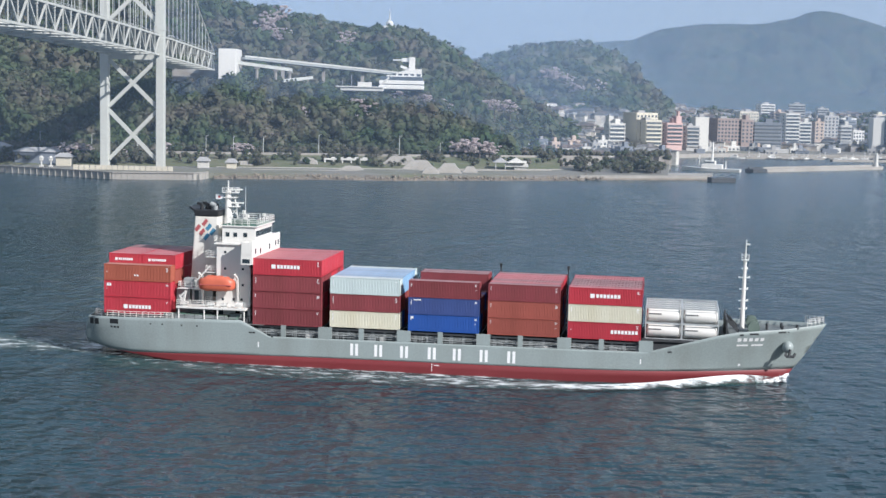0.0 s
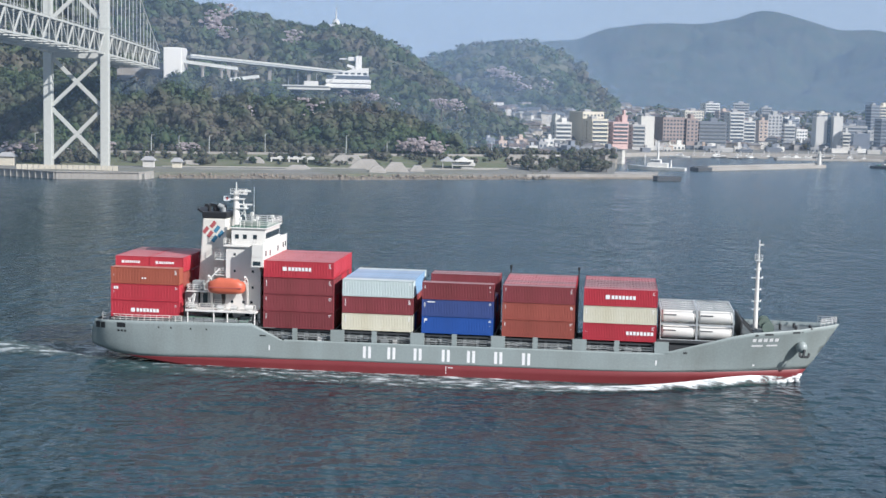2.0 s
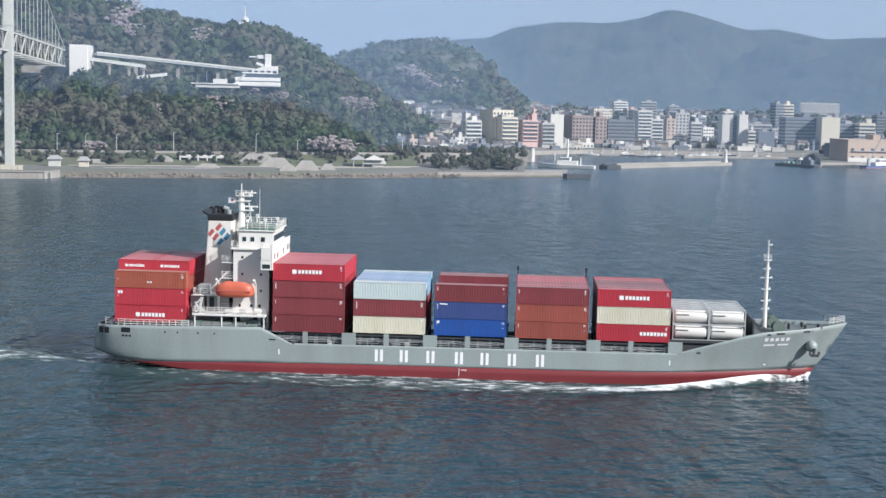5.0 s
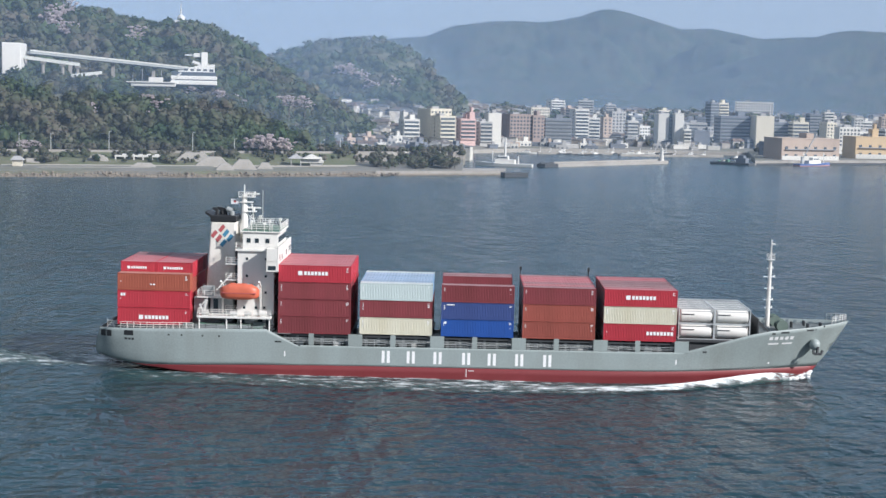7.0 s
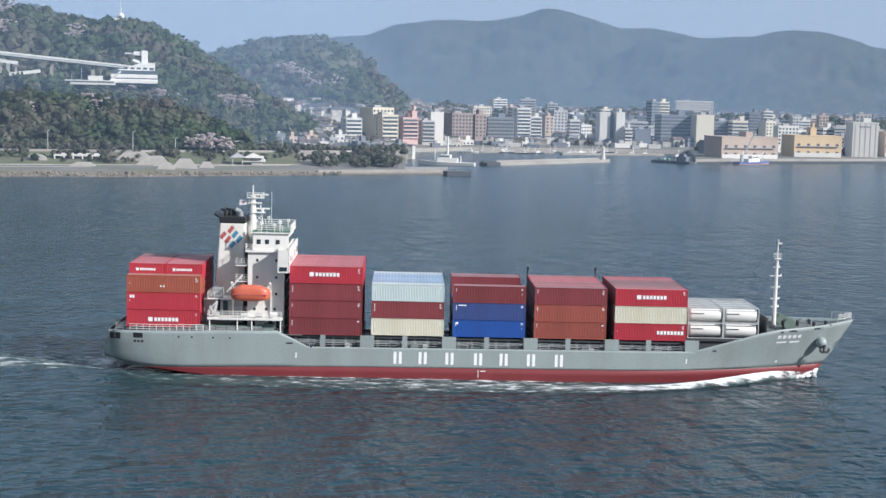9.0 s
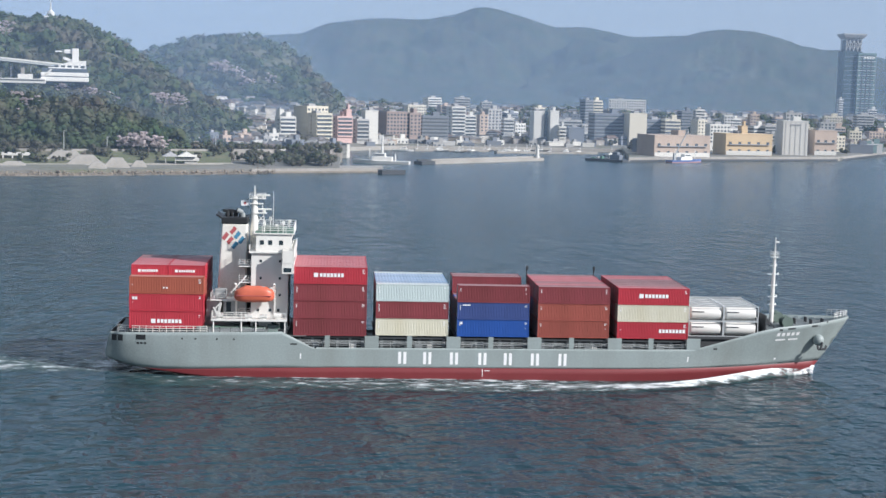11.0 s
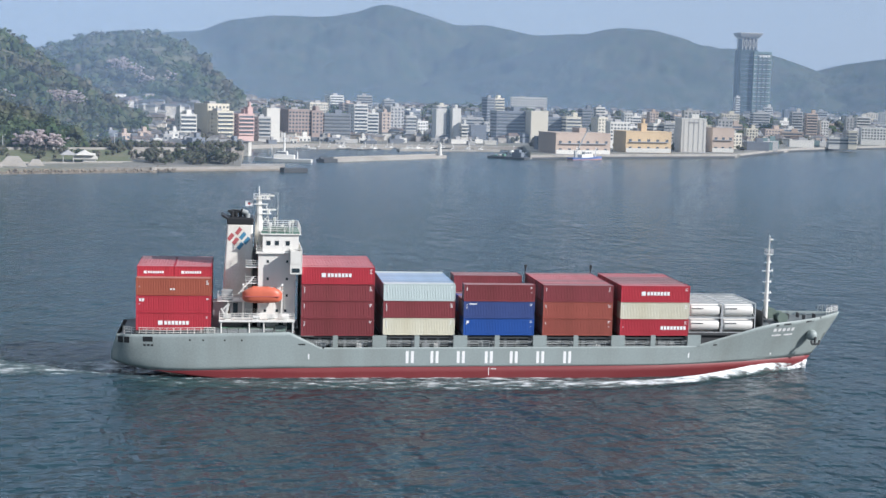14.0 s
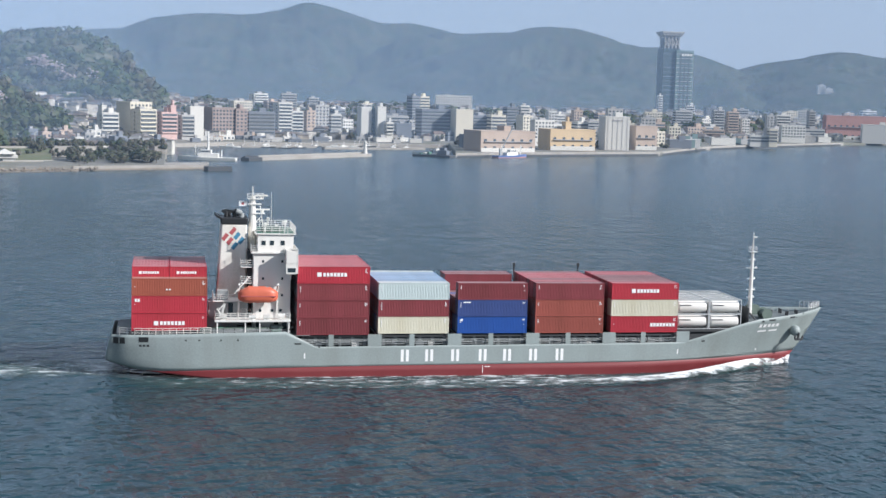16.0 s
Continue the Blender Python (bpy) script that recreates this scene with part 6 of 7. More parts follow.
for x, y, w, h, m_, lab in ((-131, 790, 6, 4, "white", "small white kiosk beside the bridge tower"), (-222, 790, 22, 7, "slate", "low dark shrine hall by the water"), (-250, 800, 18, 9, "grey", "grey waterside house with balcony"), (-204, 780, 8, 5, "cream", "small cream shed beside the bridge tower"), (-116, 792, 5, 3.4, "cream", "small kiosk on the waterside path")):
    b = thing("waterside_building", lab, "building", m=pose(x, y, 3.2))
    bm = bmesh.new()
    box(bm, -w / 2, w / 2, 0, w * 0.6, 0, h, bevel=0.1)
    part("wall", bm, WALLS[m_], b)
    bm = bmesh.new()
    vs = [bm.verts.new(v) for v in ((-w / 2 - 1, -1, h), (w / 2 + 1, -1, h), (w / 2 + 1, w * 0.6 + 1, h), (-w / 2 - 1, w * 0.6 + 1, h), (-w / 3, w * 0.3, h + 2.2), (w / 3, w * 0.3, h + 2.2))]
    for f in ((0, 1, 5, 4), (1, 2, 5), (2, 3, 4, 5), (3, 0, 4), (3, 2, 1, 0)):
        bm.faces.new([vs[i] for i in f])
    part("roof", bm, ROOF_GREY, b)
for x in (-213.5, -208.5):
    l = thing("stone_lantern", "pale tall stone lantern on the sea wall", "lantern", "stone lanterns", m=pose(x, 772, 3.2))
    bm = bmesh.new()
    box(bm, -1.0, 1.0, -1, 1, 0, 0.8, bevel=0.1)
    bar(bm, (0, 0, 0.8), (0, 0, 3.4), 0.4)
    box(bm, -0.9, 0.9, -0.9, 0.9, 3.4, 4.8, bevel=0.1)
    part("shaft", bm, WALLS["white"], l)
    bm = bmesh.new()
    bar(bm, (0, 0, 4.8), (0, 0, 5.9), 1.5, 0.2, 8)
    part("cap", bm, WALLS["white"], l)


# ---- small vessels ----
def small_vessel(name, label, x, y, yaw, L, hull_m, top_m, masts, boot=None):
    v = thing(name, label, "ship" if L > 20 else "boat", m=pose(x, y, 0, 0, 0, yaw))
    verts, faces = [], []
    n = 12
    for i in range(n + 1):
        u = i / n
        w = L * 0.11 * (1 - max(0, (u - 0.55) / 0.45) ** 2)
        zt = L * 0.05 + L * 0.05 * max(0, u - 0.5)
        verts += [(L * (u - 0.5), -w, zt), (L * (u - 0.5), -w * 0.8, -0.5), (L * (u - 0.5), w * 0.8, -0.5), (L * (u - 0.5), w, zt)]
    for i in range(n):
        for k in range(3):
            a = i * 4 + k
            faces.append((a, a + 4, a + 5, a + 1))
        faces.append((i * 4, i * 4 + 3, i * 4 + 7, i * 4 + 4))
    faces.append((0, 1, 2, 3))
    pydata("hull", verts, faces, hull_m, v)
    if boot:
        low = [(x * 1.004, y * (1.06 if k % 4 in (1, 2) else 0.9), 0.75 if k % 4 in (0, 3) else z) for k, (x, y, z) in enumerate(verts)]
        pydata("boot_top", low, faces, boot, v)
    bm = bmesh.new()
    z = L * 0.05
    box(bm, -L * 0.2, L * 0.15, -L * 0.07, L * 0.07, z, z + L * 0.07, bevel=0.1)
    box(bm, -L * 0.08, L * 0.1, -L * 0.06, L * 0.06, z + L * 0.07, z + L * 0.13, bevel=0.1)
    part("deckhouse", bm, top_m, v)
    bm = bmesh.new()
    box(bm, -L * 0.06, L * 0.105, -L * 0.062, L * 0.062, z + L * 0.09, z + L * 0.115)
    part("window_band", bm, WINDOW, v)
    for mx, h, r in masts:
        bm = bmesh.new()
        bar(bm, (mx * L, 0, z), (mx * L, 0, z + h), r, r * 0.5)
        box(bm, mx * L - h * 0.1, mx * L + h * 0.1, -0.15, 0.15, z + h * 0.75, z + h * 0.8)
        part("mast", bm, top_m, v)
    return v


small_vessel("patrol_vessel", "white patrol vessel with tall mast moored behind the quay", 172, 944, 160, 38, WHITE, WHITE, ((-0.02, 17, 0.9), (0.2, 8, 0.3), (-0.25, 5, 0.5)))
fv_ = small_vessel("crane_vessel", "blue-hulled work vessel with pink boot top and crane at the wharf", 418, 1026, 24, 34, mat("vessel_blue", (0.10, 0.16, 0.36), 0.5), WHITE, ((-0.3, 9, 0.3), (0.3, 8, 0.3)), WALLS["rose"])
bm = bmesh.new()
beam(bm, (-12, 0, 4), (2, 0, 24), 0.6, 0.6)
beam(bm, (-12, 0, 1.5), (-12, 0, 7), 1.2, 1.2)
part("crane_boom", bm, STEEL_GREY, fv_)
bg_ = thing("work_barge", "dark moored work barge with a cabin and pale crates", "barge", m=pose(355.5, 1024, 0, 0, 0, -49))
bm = bmesh.new()
box(bm, -16, 16, -4.5, 4.5, -0.6, 1.7, bevel=0.3)
part("hull", bm, STEEL_DARK, bg_)
bm = bmesh.new()
box(bm, 4, 12, -2.5, 2.5, 1.7, 5.2, bevel=0.2)
box(bm, 5.5, 10, -2, 2, 5.2, 7.0, bevel=0.2)
part("cabin", bm, WALLS["slate"], bg_)
for k in range(4):
    bm = bmesh.new()
    box(bm, -12 + 3.6 * k, -10 + 3.6 * k, -2, 1.5, 1.7, 2.6 + 0.5 * (k % 3), bevel=0.1)
    part("crate", bm, WALLS["white"] if k % 2 else DECK_GREEN, bg_)
gb = random.Random(5)
for k, (x, y) in enumerate(((118, 790 + 100), (250, 1165), (262, 1172), (280, 1170), (298, 1166), (320, 1172), (338, 1180), (352, 1186), (372, 1176), (392, 1120), (402, 1110), (270, 1140), (310, 1148), (350, 1150), (228, 1150), (240, 1158), (288, 1176), (306, 1180), (330, 1184), (345, 1190), (362, 1192), (258, 1150), (284, 1148), (326, 1146), (338, 1150), (366, 1156), (378, 1160))):
    dark = gb.random() < 0.4
    small_vessel("fishing_boat", "small dark working boat moored in the basin" if dark else "small white fishing boat moored in the basin", x, y, gb.uniform(-30, 30), gb.uniform(9, 17), STEEL_DARK if dark else WHITE, WHITE, ((0.1, gb.uniform(3, 6), 0.15),))
for x0, y0, x1, y1 in ((236, 1150, 300, 1160), (300, 1135, 390, 1150)):
    bm = bmesh.new()
    beam(bm, (x0, y0, 0.4), (x1, y1, 0.4), 6, 2.2)
    tagged(part("pontoon", bm, CONCRETE), "low grey floating pontoon in the basin", "pontoon")


# ---- woods: lumpy crowns of small clumps over the slopes ----
def crown_model(g, lobes, spread, leaves, leaf):
    """A crown: a low core hidden under many small leaf sprays; returns vertices, quads and the normals of the round mass."""
    vs, fs, ns = [], [], []
    centres = [(Vector((g.gauss(0, spread), g.gauss(0, spread), g.uniform(-0.1, 0.5))), g.uniform(0.4, 0.68)) for _ in range(lobes)]
    for c, s in centres:
        o, n, m = len(vs), 7, 4
        for j in range(m + 1):
            t = math.pi * j / m
            for i in range(n):
                a = 2 * math.pi * i / n
                k = s * 0.70 * (1 + g.uniform(-0.2, 0.2))
                ns.append((math.sin(t) * math.cos(a), math.sin(t) * math.sin(a), math.cos(t)))
                vs.append((c.x + k * math.sin(t) * math.cos(a), c.y + k * math.sin(t) * math.sin(a), c.z + k * 0.85 * math.cos(t)))
        fs += [(o + j * n + i, o + (j + 1) * n + i, o + (j + 1) * n + (i + 1) % n, o + j * n + (i + 1) % n) for j in range(m) for i in range(n)]
    for _ in range(leaves):
        c, s = g.choice(centres)
        d = Vector((g.gauss(0, 1), g.gauss(0, 1), g.gauss(0.25, 0.9))).normalized()
        p = c + Vector((d.x, d.y, d.z * 0.85)) * s * g.uniform(0.72, 1.12)
        nrm = (d + Vector((g.gauss(0, 0.5), g.gauss(0, 0.5), g.gauss(0.3, 0.5)))).normalized()
        u = nrm.orthogonal().normalized()
        w = nrm.cross(u)
        q = g.uniform(0, 3.1)
        u, w = u * math.cos(q) + w * math.sin(q), w * math.cos(q) - u * math.sin(q)
        l = leaf * g.uniform(0.6, 1.5)
        o = len(vs)
        vs += [tuple(p + u * l * e1 + w * l * 0.7 * e2) for e1, e2 in ((-1, -0.6), (0.9, -1), (1, 0.8), (-0.7, 1))]
        soft = (d * 1.6 + nrm * 0.7 + Vector(p) * 0.5).normalized()
        ns += [tuple(soft)] * 4
        fs.append((o, o + 1, o + 2, o + 3))
    return np.array(vs), np.array(fs), np.array(ns)


cg = random.Random(3)
CROWNS = [crown_model(cg, n, 0.42, 150, 0.135) for n in (3, 4, 3, 4, 5)]
FAR_CROWNS = [crown_model(cg, 2, 0.4, 46, 0.2) for _ in range(5)]
LIGHT_CROWNS = [crown_model(cg, 2, 0.4, 88, 0.165) for _ in range(4)]


def woods(name, label, spots, material, models):
    """One joined mesh of crowns: spots are (x, y, z, size)."""
    allv, allf, alln, o = [], [], [], 0
    g = random.Random(len(spots))
    for x, y, z, s in spots:
        v, f, nv = g.choice(models)
        a = g.uniform(0, 6.28)
        c, q = math.cos(a), math.sin(a)
        h = g.uniform(0.8, 1.25)
        w = np.stack([x + s * (c * v[:, 0] - q * v[:, 1]), y + s * (q * v[:, 0] + c * v[:, 1]), z + s * h * (v[:, 2] + 0.45)], 1)
        allv.append(w)
        alln.append(np.stack([c * nv[:, 0] - q * nv[:, 1], q * nv[:, 0] + c * nv[:, 1], nv[:, 2]], 1))
        allf.append(f + o)
        o += len(v)
    vv, ff = np.concatenate(allv), np.concatenate(allf)
    me = bpy.data.meshes.new(name)
    me.vertices.add(len(vv))
    me.vertices.foreach_set("co", vv.astype(np.float32).ravel())
    me.loops.add(ff.size)
    me.loops.foreach_set("vertex_index", ff.astype(np.int32).ravel())
    me.polygons.add(len(ff))
    me.polygons.foreach_set("loop_start", (np.arange(len(ff)) * 4).astype(np.int32))
    me.polygons.foreach_set("use_smooth", np.ones(len(ff), dtype=bool))
    me.update(calc_edges=True)
    me.normals_split_custom_set_from_vertices(np.concatenate(alln).astype(np.float32))
    me.materials.append(material)
    ob = new(name, me)
    return tagged(ob, label, "woods", kind="stuff")


def foliage(name, stops, rough, bare=0.0):
    """Leaf colour by patches the size of a tree, with each spray a little lighter or darker."""
    m, nt, b = nodes(name)
    patch = noise_tex(nt, 0.075, 2.0, rough=0.6)
    mr = nt.nodes.new("ShaderNodeMapRange")
    mr.inputs[1].default_value, mr.inputs[2].default_value = 0.3, 0.7
    nt.links.new(patch, mr.inputs[0])
    col = ramp(nt, mr.outputs[0], stops)
    if bare:
        stand = noise_tex(nt, 0.021, 3.0, rough=0.6)
        twigs = ramp(nt, mr.outputs[0], [(0.0, (0.115, 0.105, 0.088)), (0.4, (0.165, 0.138, 0.115)), (0.7, (0.12, 0.125, 0.085)), (1.0, (0.215, 0.185, 0.165))])
        share = ramp(nt, stand, [(0.44, (0.0, 0.0, 0.0)), (0.62, (bare, bare, bare))])
        col = mixc(nt, share, col, twigs)
    g = nt.nodes.new("ShaderNodeNewGeometry")
    f = ramp(nt, g.outputs["Random Per Island"], [(0.0, (0.80, 0.80, 0.80)), (0.6, (0.98, 0.98, 0.98)), (1.0, (1.15, 1.13, 1.08))])
    col = mixc(nt, 1.0, col, f, "MULTIPLY")
    nt.links.new(col, b.inputs["Base Color"])
    b.inputs["Roughness"].default_value = rough
    b.inputs["Specular IOR Level"].default_value = 0.2
    # thin leaves let some light through
    tl = nt.nodes.new("ShaderNodeBsdfTranslucent")
    nt.links.new(col, tl.inputs[0])
    mx = nt.nodes.new("ShaderNodeMixShader")
    mx.inputs[0].default_value = 0.35
    nt.links.new(b.outputs[0], mx.inputs[1])
    nt.links.new(tl.outputs[0], mx.inputs[2])
    nt.links.new(mx.outputs[0], nt.nodes["Material Output"].inputs[0])
    return m


LEAF = foliage("spring_foliage", [(0.0, (0.036, 0.066, 0.034)), (0.25, (0.062, 0.102, 0.048)), (0.42, (0.095, 0.125, 0.060)), (0.56, (0.078, 0.112, 0.058)), (0.72, (0.052, 0.088, 0.044)), (0.86, (0.125, 0.138, 0.075)), (1.0, (0.10, 0.13, 0.066))], 0.9, 0.85)
BLOSSOM = foliage("cherry_blossom", [(0.0, (0.56, 0.48, 0.48)), (0.5, (0.66, 0.59, 0.59)), (1.0, (0.50, 0.42, 0.41))], 0.9)
BARK = mat("bark", (0.10, 0.085, 0.07), 0.95)
SHRUB = foliage("dark_shrub", [(0.0, (0.050, 0.078, 0.044)), (0.3, (0.085, 0.108, 0.060)), (0.55, (0.15, 0.14, 0.11)), (0.8, (0.095, 0.112, 0.066)), (1.0, (0.20, 0.18, 0.15))], 0.9)


def hill_spots(key, n, a0, a1, s0, s1, size, seed, floor=3.0):
    pts, rf, rt = HILLS[key]
    g = random.Random(seed)
    out = []
    while len(out) < n:
        az, s = g.uniform(a0, a1), g.uniform(s0, s1)
        r = rf + (rt - rf) * s
        z = float(hill_z(pts, az, r, rf, rt))
        if z < max(floor, float(land_z(az, r)) - 1):
            if g.random() < 0.97:
                n -= 0.02
                continue
        p = polar(az, r)
        sz = size * (0.5 + 1.2 * g.random() ** 1.8)
        crest = float(np.interp(az, [q[0] for q in pts], [q[1] for q in pts])) + g.uniform(-0.02, 0.07)
        if math.degrees(math.atan2(z + 1.35 * sz - EYE[2], r)) > crest:
            n -= 0.05
            continue
        out.append((p.x, p.y, z, sz))
    return out


woods("forest", "mixed evergreen and bare spring woods on the shore hill", hill_spots("front", 2300, -18, 3.4, 0.03, 1.12, 5.3, 21), LEAF, CROWNS)
woods("forest", "mixed spring woods on the ridge behind", hill_spots("back", 3300, -18, 6.2, 0.12, 1.04, 6.8, 22), LEAF, FAR_CROWNS)
woods("forest", "dark woods on the rounded hill", hill_spots("second", 3000, -2, 10.2, 0.05, 1.03, 7.2, 23), LEAF, FAR_CROWNS)
woods("forest", "mixed spring woods beside the hillside hotel", hill_spots("back", 700, -4.5, 5.5, 0.02, 0.8, 5.6, 24), LEAF, LIGHT_CROWNS)


# cherry trees in bloom and park trees: each a tapered trunk with limbs and a clumped crown
def tree(x, y, z, s, crown_m, name, label, category, group, seed):
    g = random.Random(seed)
    t = thing(name, label, category, group, m=pose(x, y, z))
    bm = bmesh.new()
    bar(bm, (0, 0, -5.0), (0, 0, s * 0.5), s * 0.06, s * 0.04, 7)
    tips = []
    for k in range(6):
        a = k * 1.05 + g.uniform(-0.3, 0.3)
        tip = (s * 0.6 * math.cos(a), s * 0.6 * math.sin(a), s * g.uniform(0.75, 1.05))
        bar(bm, (0, 0, s * 0.42), tip, s * 0.03, s * 0.01, 5)
        tips.append(tip)
    part("trunk", bm, BARK, t)
    vs, fs = [], []
    if crown_m is SHRUB:
        v, f, _ = g.choice(CROWNS)
        vs.append(v * s * np.array([0.95, 0.95, 0.8]) + np.array([0, 0, s * 0.55]))
        fs += [tuple(int(i) for i in q) for q in f]
    for k in range(0 if crown_m is SHRUB else 38):
        tip = g.choice(tips)
        c = np.array([tip[0] * g.uniform(0.3, 1.5), tip[1] * g.uniform(0.3, 1.5), tip[2] * g.uniform(0.35, 1.15)])
        v, f, _ = g.choice(LIGHT_CROWNS)
        o = sum(len(q) for q in vs)
        vs.append(v * s * g.uniform(0.13, 0.24) * np.array([1, 1, 0.6]) + c)
        fs += [tuple(int(i) + o for i in q) for q in f]
    pydata("crown", np.concatenate(vs).tolist(), fs, crown_m, t)
    return t


def on_slope(tt_az, el, key):
    """Where the line of sight at an azimuth and elevation meets a hill."""
    pts, rf, rt = HILLS[key]
    for r in np.linspace(rf, rt * 1.02, 160):
        z = EYE[2] + r * math.tan(radians(el))
        if float(hill_z(pts, tt_az, r, rf, rt)) >= z:
            return polar(tt_az, r, z)
    return polar(tt_az, rt, EYE[2] + rt * math.tan(radians(el)))


CHERRY = "pale pink cherry tree in bloom among darker woods"
for i, (az, el, s, key) in enumerate(((-5.55, -1.25, 6, "front"), (-3.35, -1.0, 8, "front"), (-3.0, -1.05, 7, "front"), (-3.25, -1.6, 8, "front"), (-2.75, -1.55, 6, "front"), (-0.8, -0.7, 7, "front"), (-0.35, -0.85, 7, "front"), (-0.1, -0.95, 6, "front"),
                                      (-6.9, 1.9, 9, "back"), (-6.5, 2.25, 9, "back"), (-6.7, 1.55, 8, "back"), (-14.8, 1.15, 9, "back"), (-4.0, 1.45, 8, "back"), (4.2, 0.25, 9, "second"), (4.6, 0.05, 9, "second"), (5.0, -0.25, 9, "second"), (2.5, -0.85, 7, "front"), (1.9, -0.9, 8, "front"), (-14.2, 1.0, 8, "back"), (5.9, -0.1, 8, "second"), (-6.75, 2.05, 9, "back"), (-6.95, 1.75, 9, "back"), (-6.55, 1.42, 9, "back"), (-4.1, 1.3, 7, "back"), (-1.9, -0.55, 7, "front"), (-0.75, -0.8, 6, "front"), (4.0, 0.3, 10, "second"), (4.35, 0.15, 9, "second"), (4.75, -0.1, 10, "second"))):
    p = on_slope(az, el, key)
    high = key != "front"
    tree(p.x, p.y, p.z + (3.5 if high else -0.5), s * (1.3 if high else 1.15), BLOSSOM, "cherry_tree", CHERRY, "tree", "cherry trees", 100 + i)
for i, (az, r, s) in enumerate(((0.75, 874, 10), (1.35, 874, 10.5), (1.0, 878, 9), (1.75, 878, 7), (-8.0, 866, 6), (-7.7, 868, 5), (-10.9, 858, 6), (-14.6, 836, 9), (-14.0, 838, 8), (-12.3, 846, 6))):
    p = polar(az, r)
    tree(p.x, p.y, 8.6 if r > 850 else 5.0, s, BLOSSOM, "cherry_tree", "pale pink cherry tree in bloom by the coast road", "tree", "cherry trees", 200 + i)
gp = random.Random(9)
for i in range(30):
    az = gp.uniform(5.0, 8.55)
    r = float(shore(az)) + gp.uniform(12, 60)
    p = polar(az, r)
    tree(p.x, p.y, 3.2, gp.uniform(2.8, 7.2), SHRUB, "park_tree", "dark broadleaf tree in the waterside park", "tree", "park trees", 300 + i)
spots = []
for i in range(620):
    az = gp.uniform(-17.5, 8.6)
    r = float(base_r(az)) + gp.choice([gp.uniform(93, 105), gp.uniform(93, 105), gp.uniform(42, 78)])
    p = polar(az, r)
    d = r - float(base_r(az))
    spots.append((p.x, p.y, 9.0 if d > 80 else 3.8 + (d - 40) * 0.125, gp.uniform(1.4, 3.6)))
for i in range(1100):
    az = gp.uniform(2.5, 38)
    r = float(shore(az)) + gp.uniform(60, 700)
    if 8.6 < az < 20 and r < 1290:
        continue
    p = polar(az, r)
    spots.append((p.x, p.y, float(land_z(az, r)), gp.uniform(2.2, 5.0)))
for i in range(230):
    az = gp.uniform(-18, -11)
    d = gp.uniform(44, 92)
    p = polar(az, float(base_r(az)) + d)
    spots.append((p.x, p.y, 3.8 + (d - 40) * 0.125, gp.uniform(2.0, 4.6)))
woods("shrubbery", "dark shrubs and small trees between road and houses", spots, SHRUB, LIGHT_CROWNS)

foothill = []
while len(foothill) < 1000:
    az = gp.uniform(9.5, 38)
    r = float(shore(az)) + gp.uniform(300, 760)
    p = polar(az, r)
    if noise.noise(Vector((az * 0.8, r * 0.004, 2.0))) > -0.05:
        foothill.append((p.x, p.y, float(land_z(az, r)), gp.uniform(3.5, 8.0)))
woods("foothill_woods", "dark mixed woods between the upper houses", foothill, LEAF, FAR_CROWNS)

# boulders along the waterline
ROCKS = [crown_model(cg, 1, 0.2, 0, 0.1) for _ in range(5)]
rocks = []
for i in range(900):
    az = gp.uniform(-9.0, 6.2)
    r = float(shore(az)) + gp.uniform(-10, 4)
    p = polar(az, r)
    rocks.append((p.x, p.y, -0.3 + 0.09 * (r - float(shore(az)) + 9), gp.uniform(0.5, 1.7)))
tagged(woods("boulder_field", "brown boulders along the waterline", rocks, ROCK, ROCKS), category="rocks")


# ---- foam that travels with the ship ----
def foam_material(name, lo, hi, scale, stretch):
    """White froth broken by open water."""
    m, nt, b = nodes(name)
    b.inputs["Roughness"].default_value = 0.7
    n = noise_tex(nt, scale, 7.0, stretch=stretch, rough=0.72)
    uv = nt.nodes.new("ShaderNodeUVMap")
    sep = nt.nodes.new("ShaderNodeSeparateXYZ")
    nt.links.new(uv.outputs[0], sep.inputs[0])
    add = nt.nodes.new("ShaderNodeMath")
    add.operation = "ADD"
    nt.links.new(n, add.inputs[0])
    nt.links.new(sep.outputs[0], add.inputs[1])
    mr = nt.nodes.new("ShaderNodeMapRange")
    mr.inputs[1].default_value, mr.inputs[2].default_value = lo, hi
    nt.links.new(add.outputs[0], mr.inputs[0])
    # milky green water under the froth
    nt.links.new(mixc(nt, mr.outputs[0], (0.050, 0.110, 0.105), (0.80, 0.84, 0.85)), b.inputs["Base Color"])
    body = nt.nodes.new("ShaderNodeMath")
    body.operation = "MAXIMUM"
    nt.links.new(mr.outputs[0], body.inputs[0])
    nt.links.new(sep.outputs[1], body.inputs[1])
    tr = nt.nodes.new("ShaderNodeBsdfTransparent")
    mx = nt.nodes.new("ShaderNodeMixShader")
    nt.links.new(body.outputs[0], mx.inputs[0])
    nt.links.new(tr.outputs[0], mx.inputs[1])
    nt.links.new(b.outputs[0], mx.inputs[2])
    nt.links.new(mx.outputs[0], nt.nodes["Material Output"].inputs[0])
    bump(nt, b, n, 1.0, 0.3)
    return m


FROTH = foam_material("foam_froth", 0.54, 0.78, 0.62, (0.42, 1.0, 1.0))


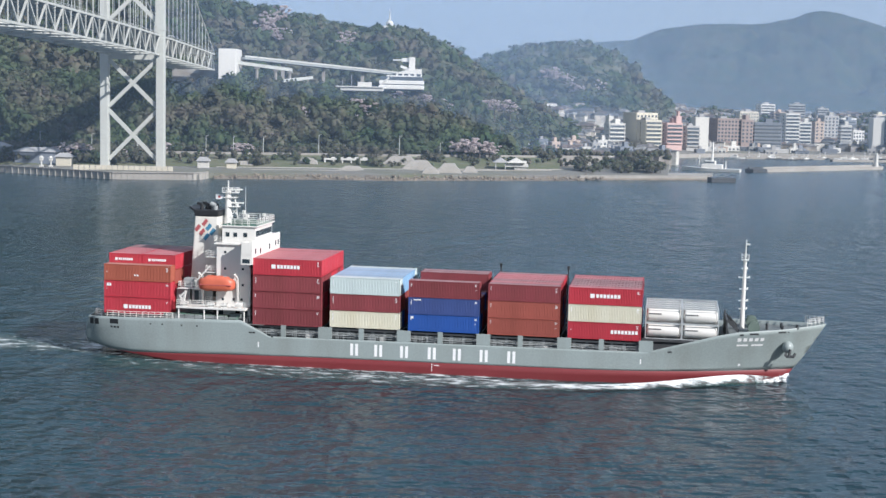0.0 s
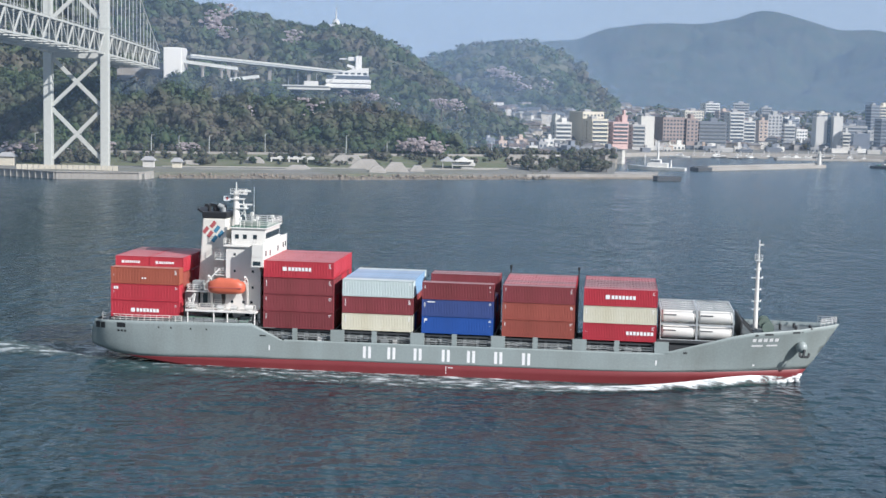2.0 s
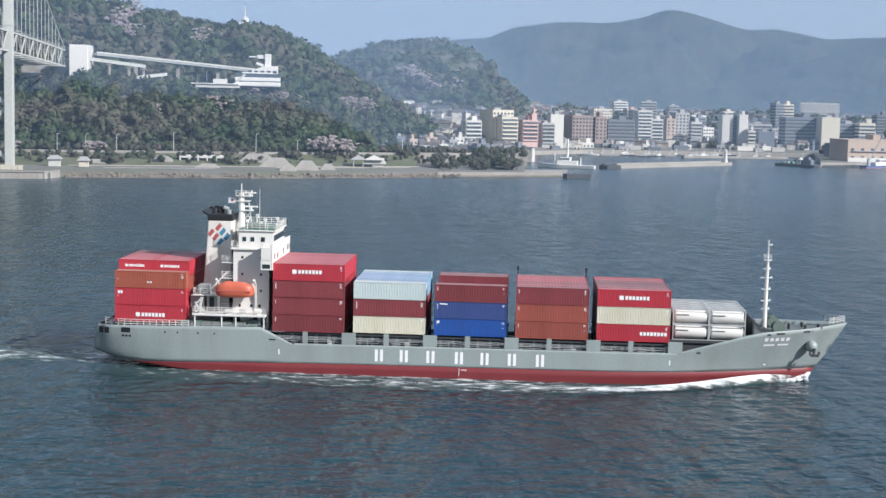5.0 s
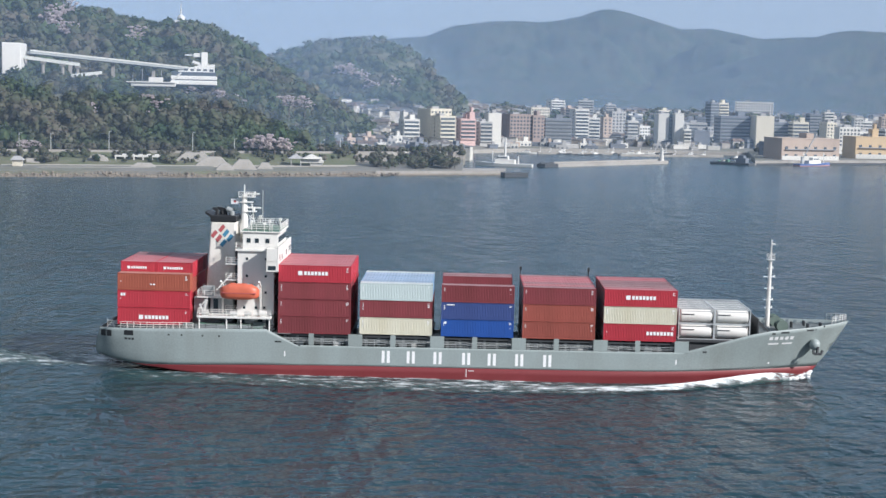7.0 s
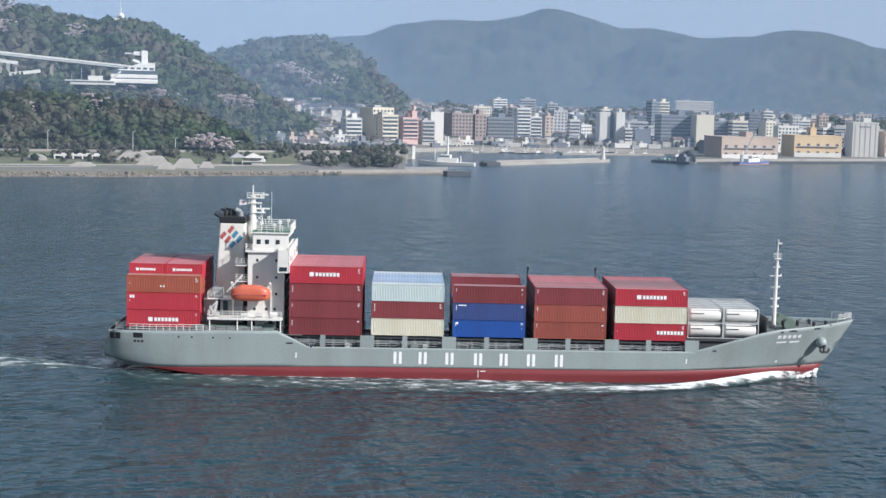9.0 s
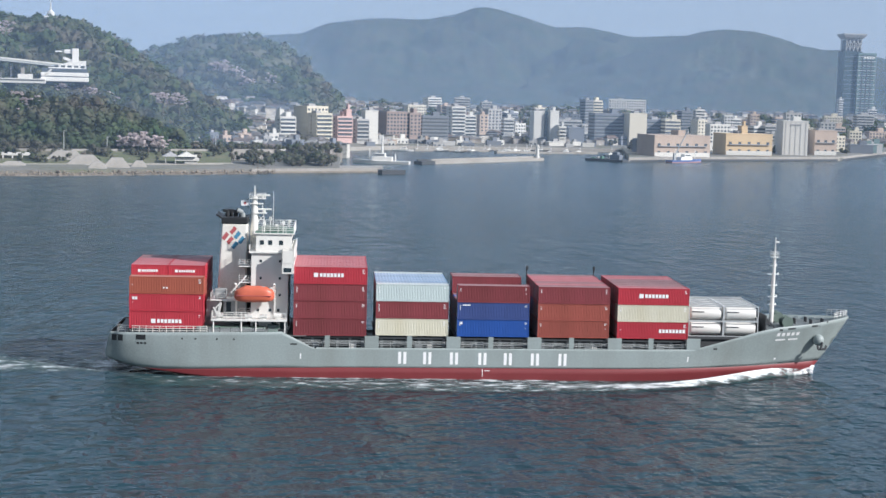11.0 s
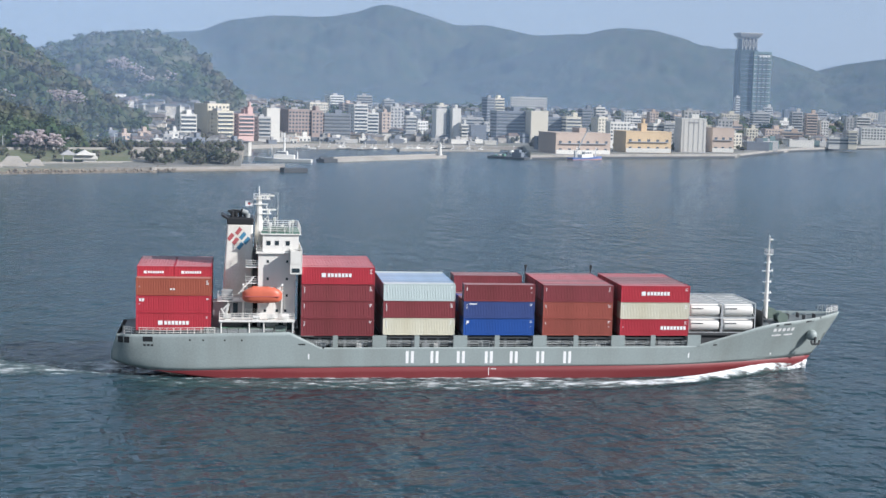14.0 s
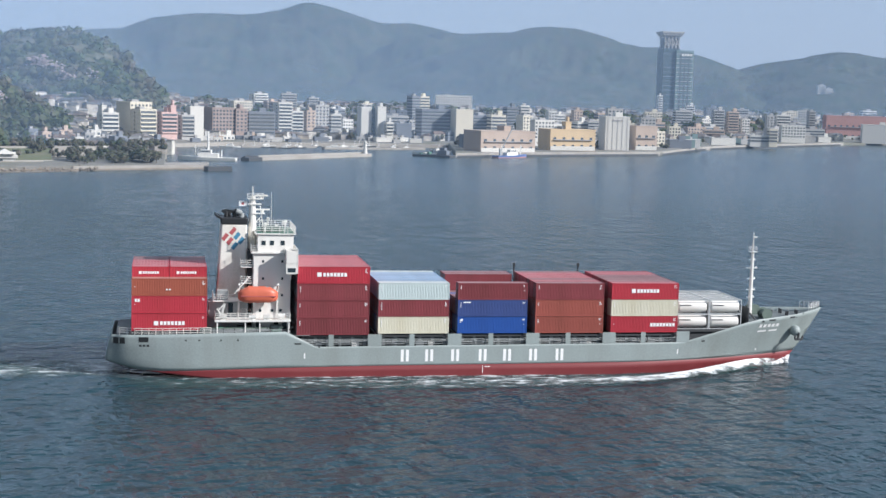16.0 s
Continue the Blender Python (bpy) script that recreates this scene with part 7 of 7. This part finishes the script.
def foam_sheet(name, label, cols):
    """cols: rows across of (x, y, z, density); density shifts the froth threshold."""
    n = len(cols[0])
    verts = [p[:3] for c in cols for p in c]
    dens = [p[3] for c in cols for p in c]
    ob = thing(name, label, "foam")
    milky = [0.42 * math.sin(math.pi * min(1, max(0, j / (n - 1)))) ** 0.7 * min(1, i / 6, (len(cols) - 1 - i) / 12) for i in range(len(cols)) for j in range(n)]
    step = 30
    for a in range(0, len(cols) - 1, step):
        b = min(a + step, len(cols) - 1)
        quads = [(i * n + j - a * n, i * n + j + 1 - a * n, (i + 1) * n + j + 1 - a * n, (i + 1) * n + j - a * n) for i in range(a, b) for j in range(n - 1)]
        band = pydata("froth_band", verts[a * n:(b + 1) * n], quads, FROTH, ob, smooth=True)
        uv = band.data.uv_layers.new(name="density")
        for lp in band.data.loops:
            uv.data[lp.index].uv = (dens[lp.vertex_index + a * n], milky[lp.vertex_index + a * n])
    MOVING.append((ob, Matrix.Identity(4)))
    return ob


for side in (-1, 1):
    cols = []
    for i in range(150):
        x = 92.0 - i * 0.82
        b = half_breadth(x, 0.3) if x < 91 else 0.0
        w = float(np.interp(x, [-30, 0, 30, 55, 70, 80, 88, 92], [9.0, 11.0, 12.0, 10.5, 7.0, 3.8, 1.9, 0.7]))
        core = float(np.interp(x, [-30, 0, 30, 45, 55, 65, 72, 80, 84, 88, 92], [0.03, 0.09, 0.13, 0.16, 0.23, 0.31, 0.42, 0.42, 0.34, 0.30, 0.30]))
        ridge = float(np.interp(x, [40, 62, 72, 80, 87, 92], [0.08, 0.45, 0.95, 1.4, 1.6, 1.5]))
        col = []
        for j in range(13):
            u = j / 12
            y = b - 0.25 + w * u
            # froth hugs the shell near the stem and peels off into a crest aft
            crest = float(np.interp(x, [-30, 30, 60, 72, 80, 88], [0.35, 0.45, 0.6, 0.5, 0.32, 0.15]))
            spread = float(np.interp(x, [40, 60, 70, 80], [0.07, 0.30, 0.5, 0.45]))
            d = core - spread * abs(u - crest) / 0.5 + (0.07 if u < 0.12 else 0)
            d -= 0.35 * max(0, u - 0.86) / 0.14
            z = 0.07 + ridge * math.exp(-((u - crest) / 0.25) ** 2) + 0.05 * noise.noise(Vector((x * 0.4, y * 0.6, side)))
            col.append((x, SHIP_YC + side * y, z, d))
        cols.append(col)
    foam_sheet("bow_foam", "white foam of the bow wave along the hull", cols)
cols = []
for i in range(90):
    x = -27.5 - i * 0.95
    half = 6.5 + 0.10 * i
    cols.append([(x, SHIP_YC + half * (j / 7 - 1), 0.08 + 0.04 * noise.noise(Vector((x * 0.3, j, 0))), float(np.interp(i, [0, 8, 40, 89], [0.17, 0.13, 0.07, -0.02])) - 0.22 * (abs(j - 7) / 7 - 0.45 if abs(j - 7) > 3 else 0.0)) for j in range(15)])
foam_sheet("wake_foam", "thin broken white foam in the ship's wake", cols)
# spray thrown up at the stem
bm = bmesh.new()
gs = random.Random(4)
for k in range(70):
    u = gs.random()
    x = 86.5 + 5.2 * u
    y = SHIP_YC - half_breadth(min(x, 90.9), 0.5) - gs.uniform(0.0, 0.7)
    z = gs.uniform(0.05, 0.35 + 1.1 * u * u)
    bmesh.ops.create_icosphere(bm, subdivisions=1, radius=gs.uniform(0.10, 0.34), matrix=Matrix.Translation((x, y, z)) @ Matrix.Diagonal((1.6, 0.7, 0.8, 1)))
spray = tagged(part("bow_spray", bm, LETTER), "white spray thrown up at the stem", "foam", kind="stuff")
MOVING.append((spray, Matrix.Identity(4)))


# ---- what moves ----
def motions():
    for ob, m in MOVING:
        walk(ob, on_ship(m))


motions()
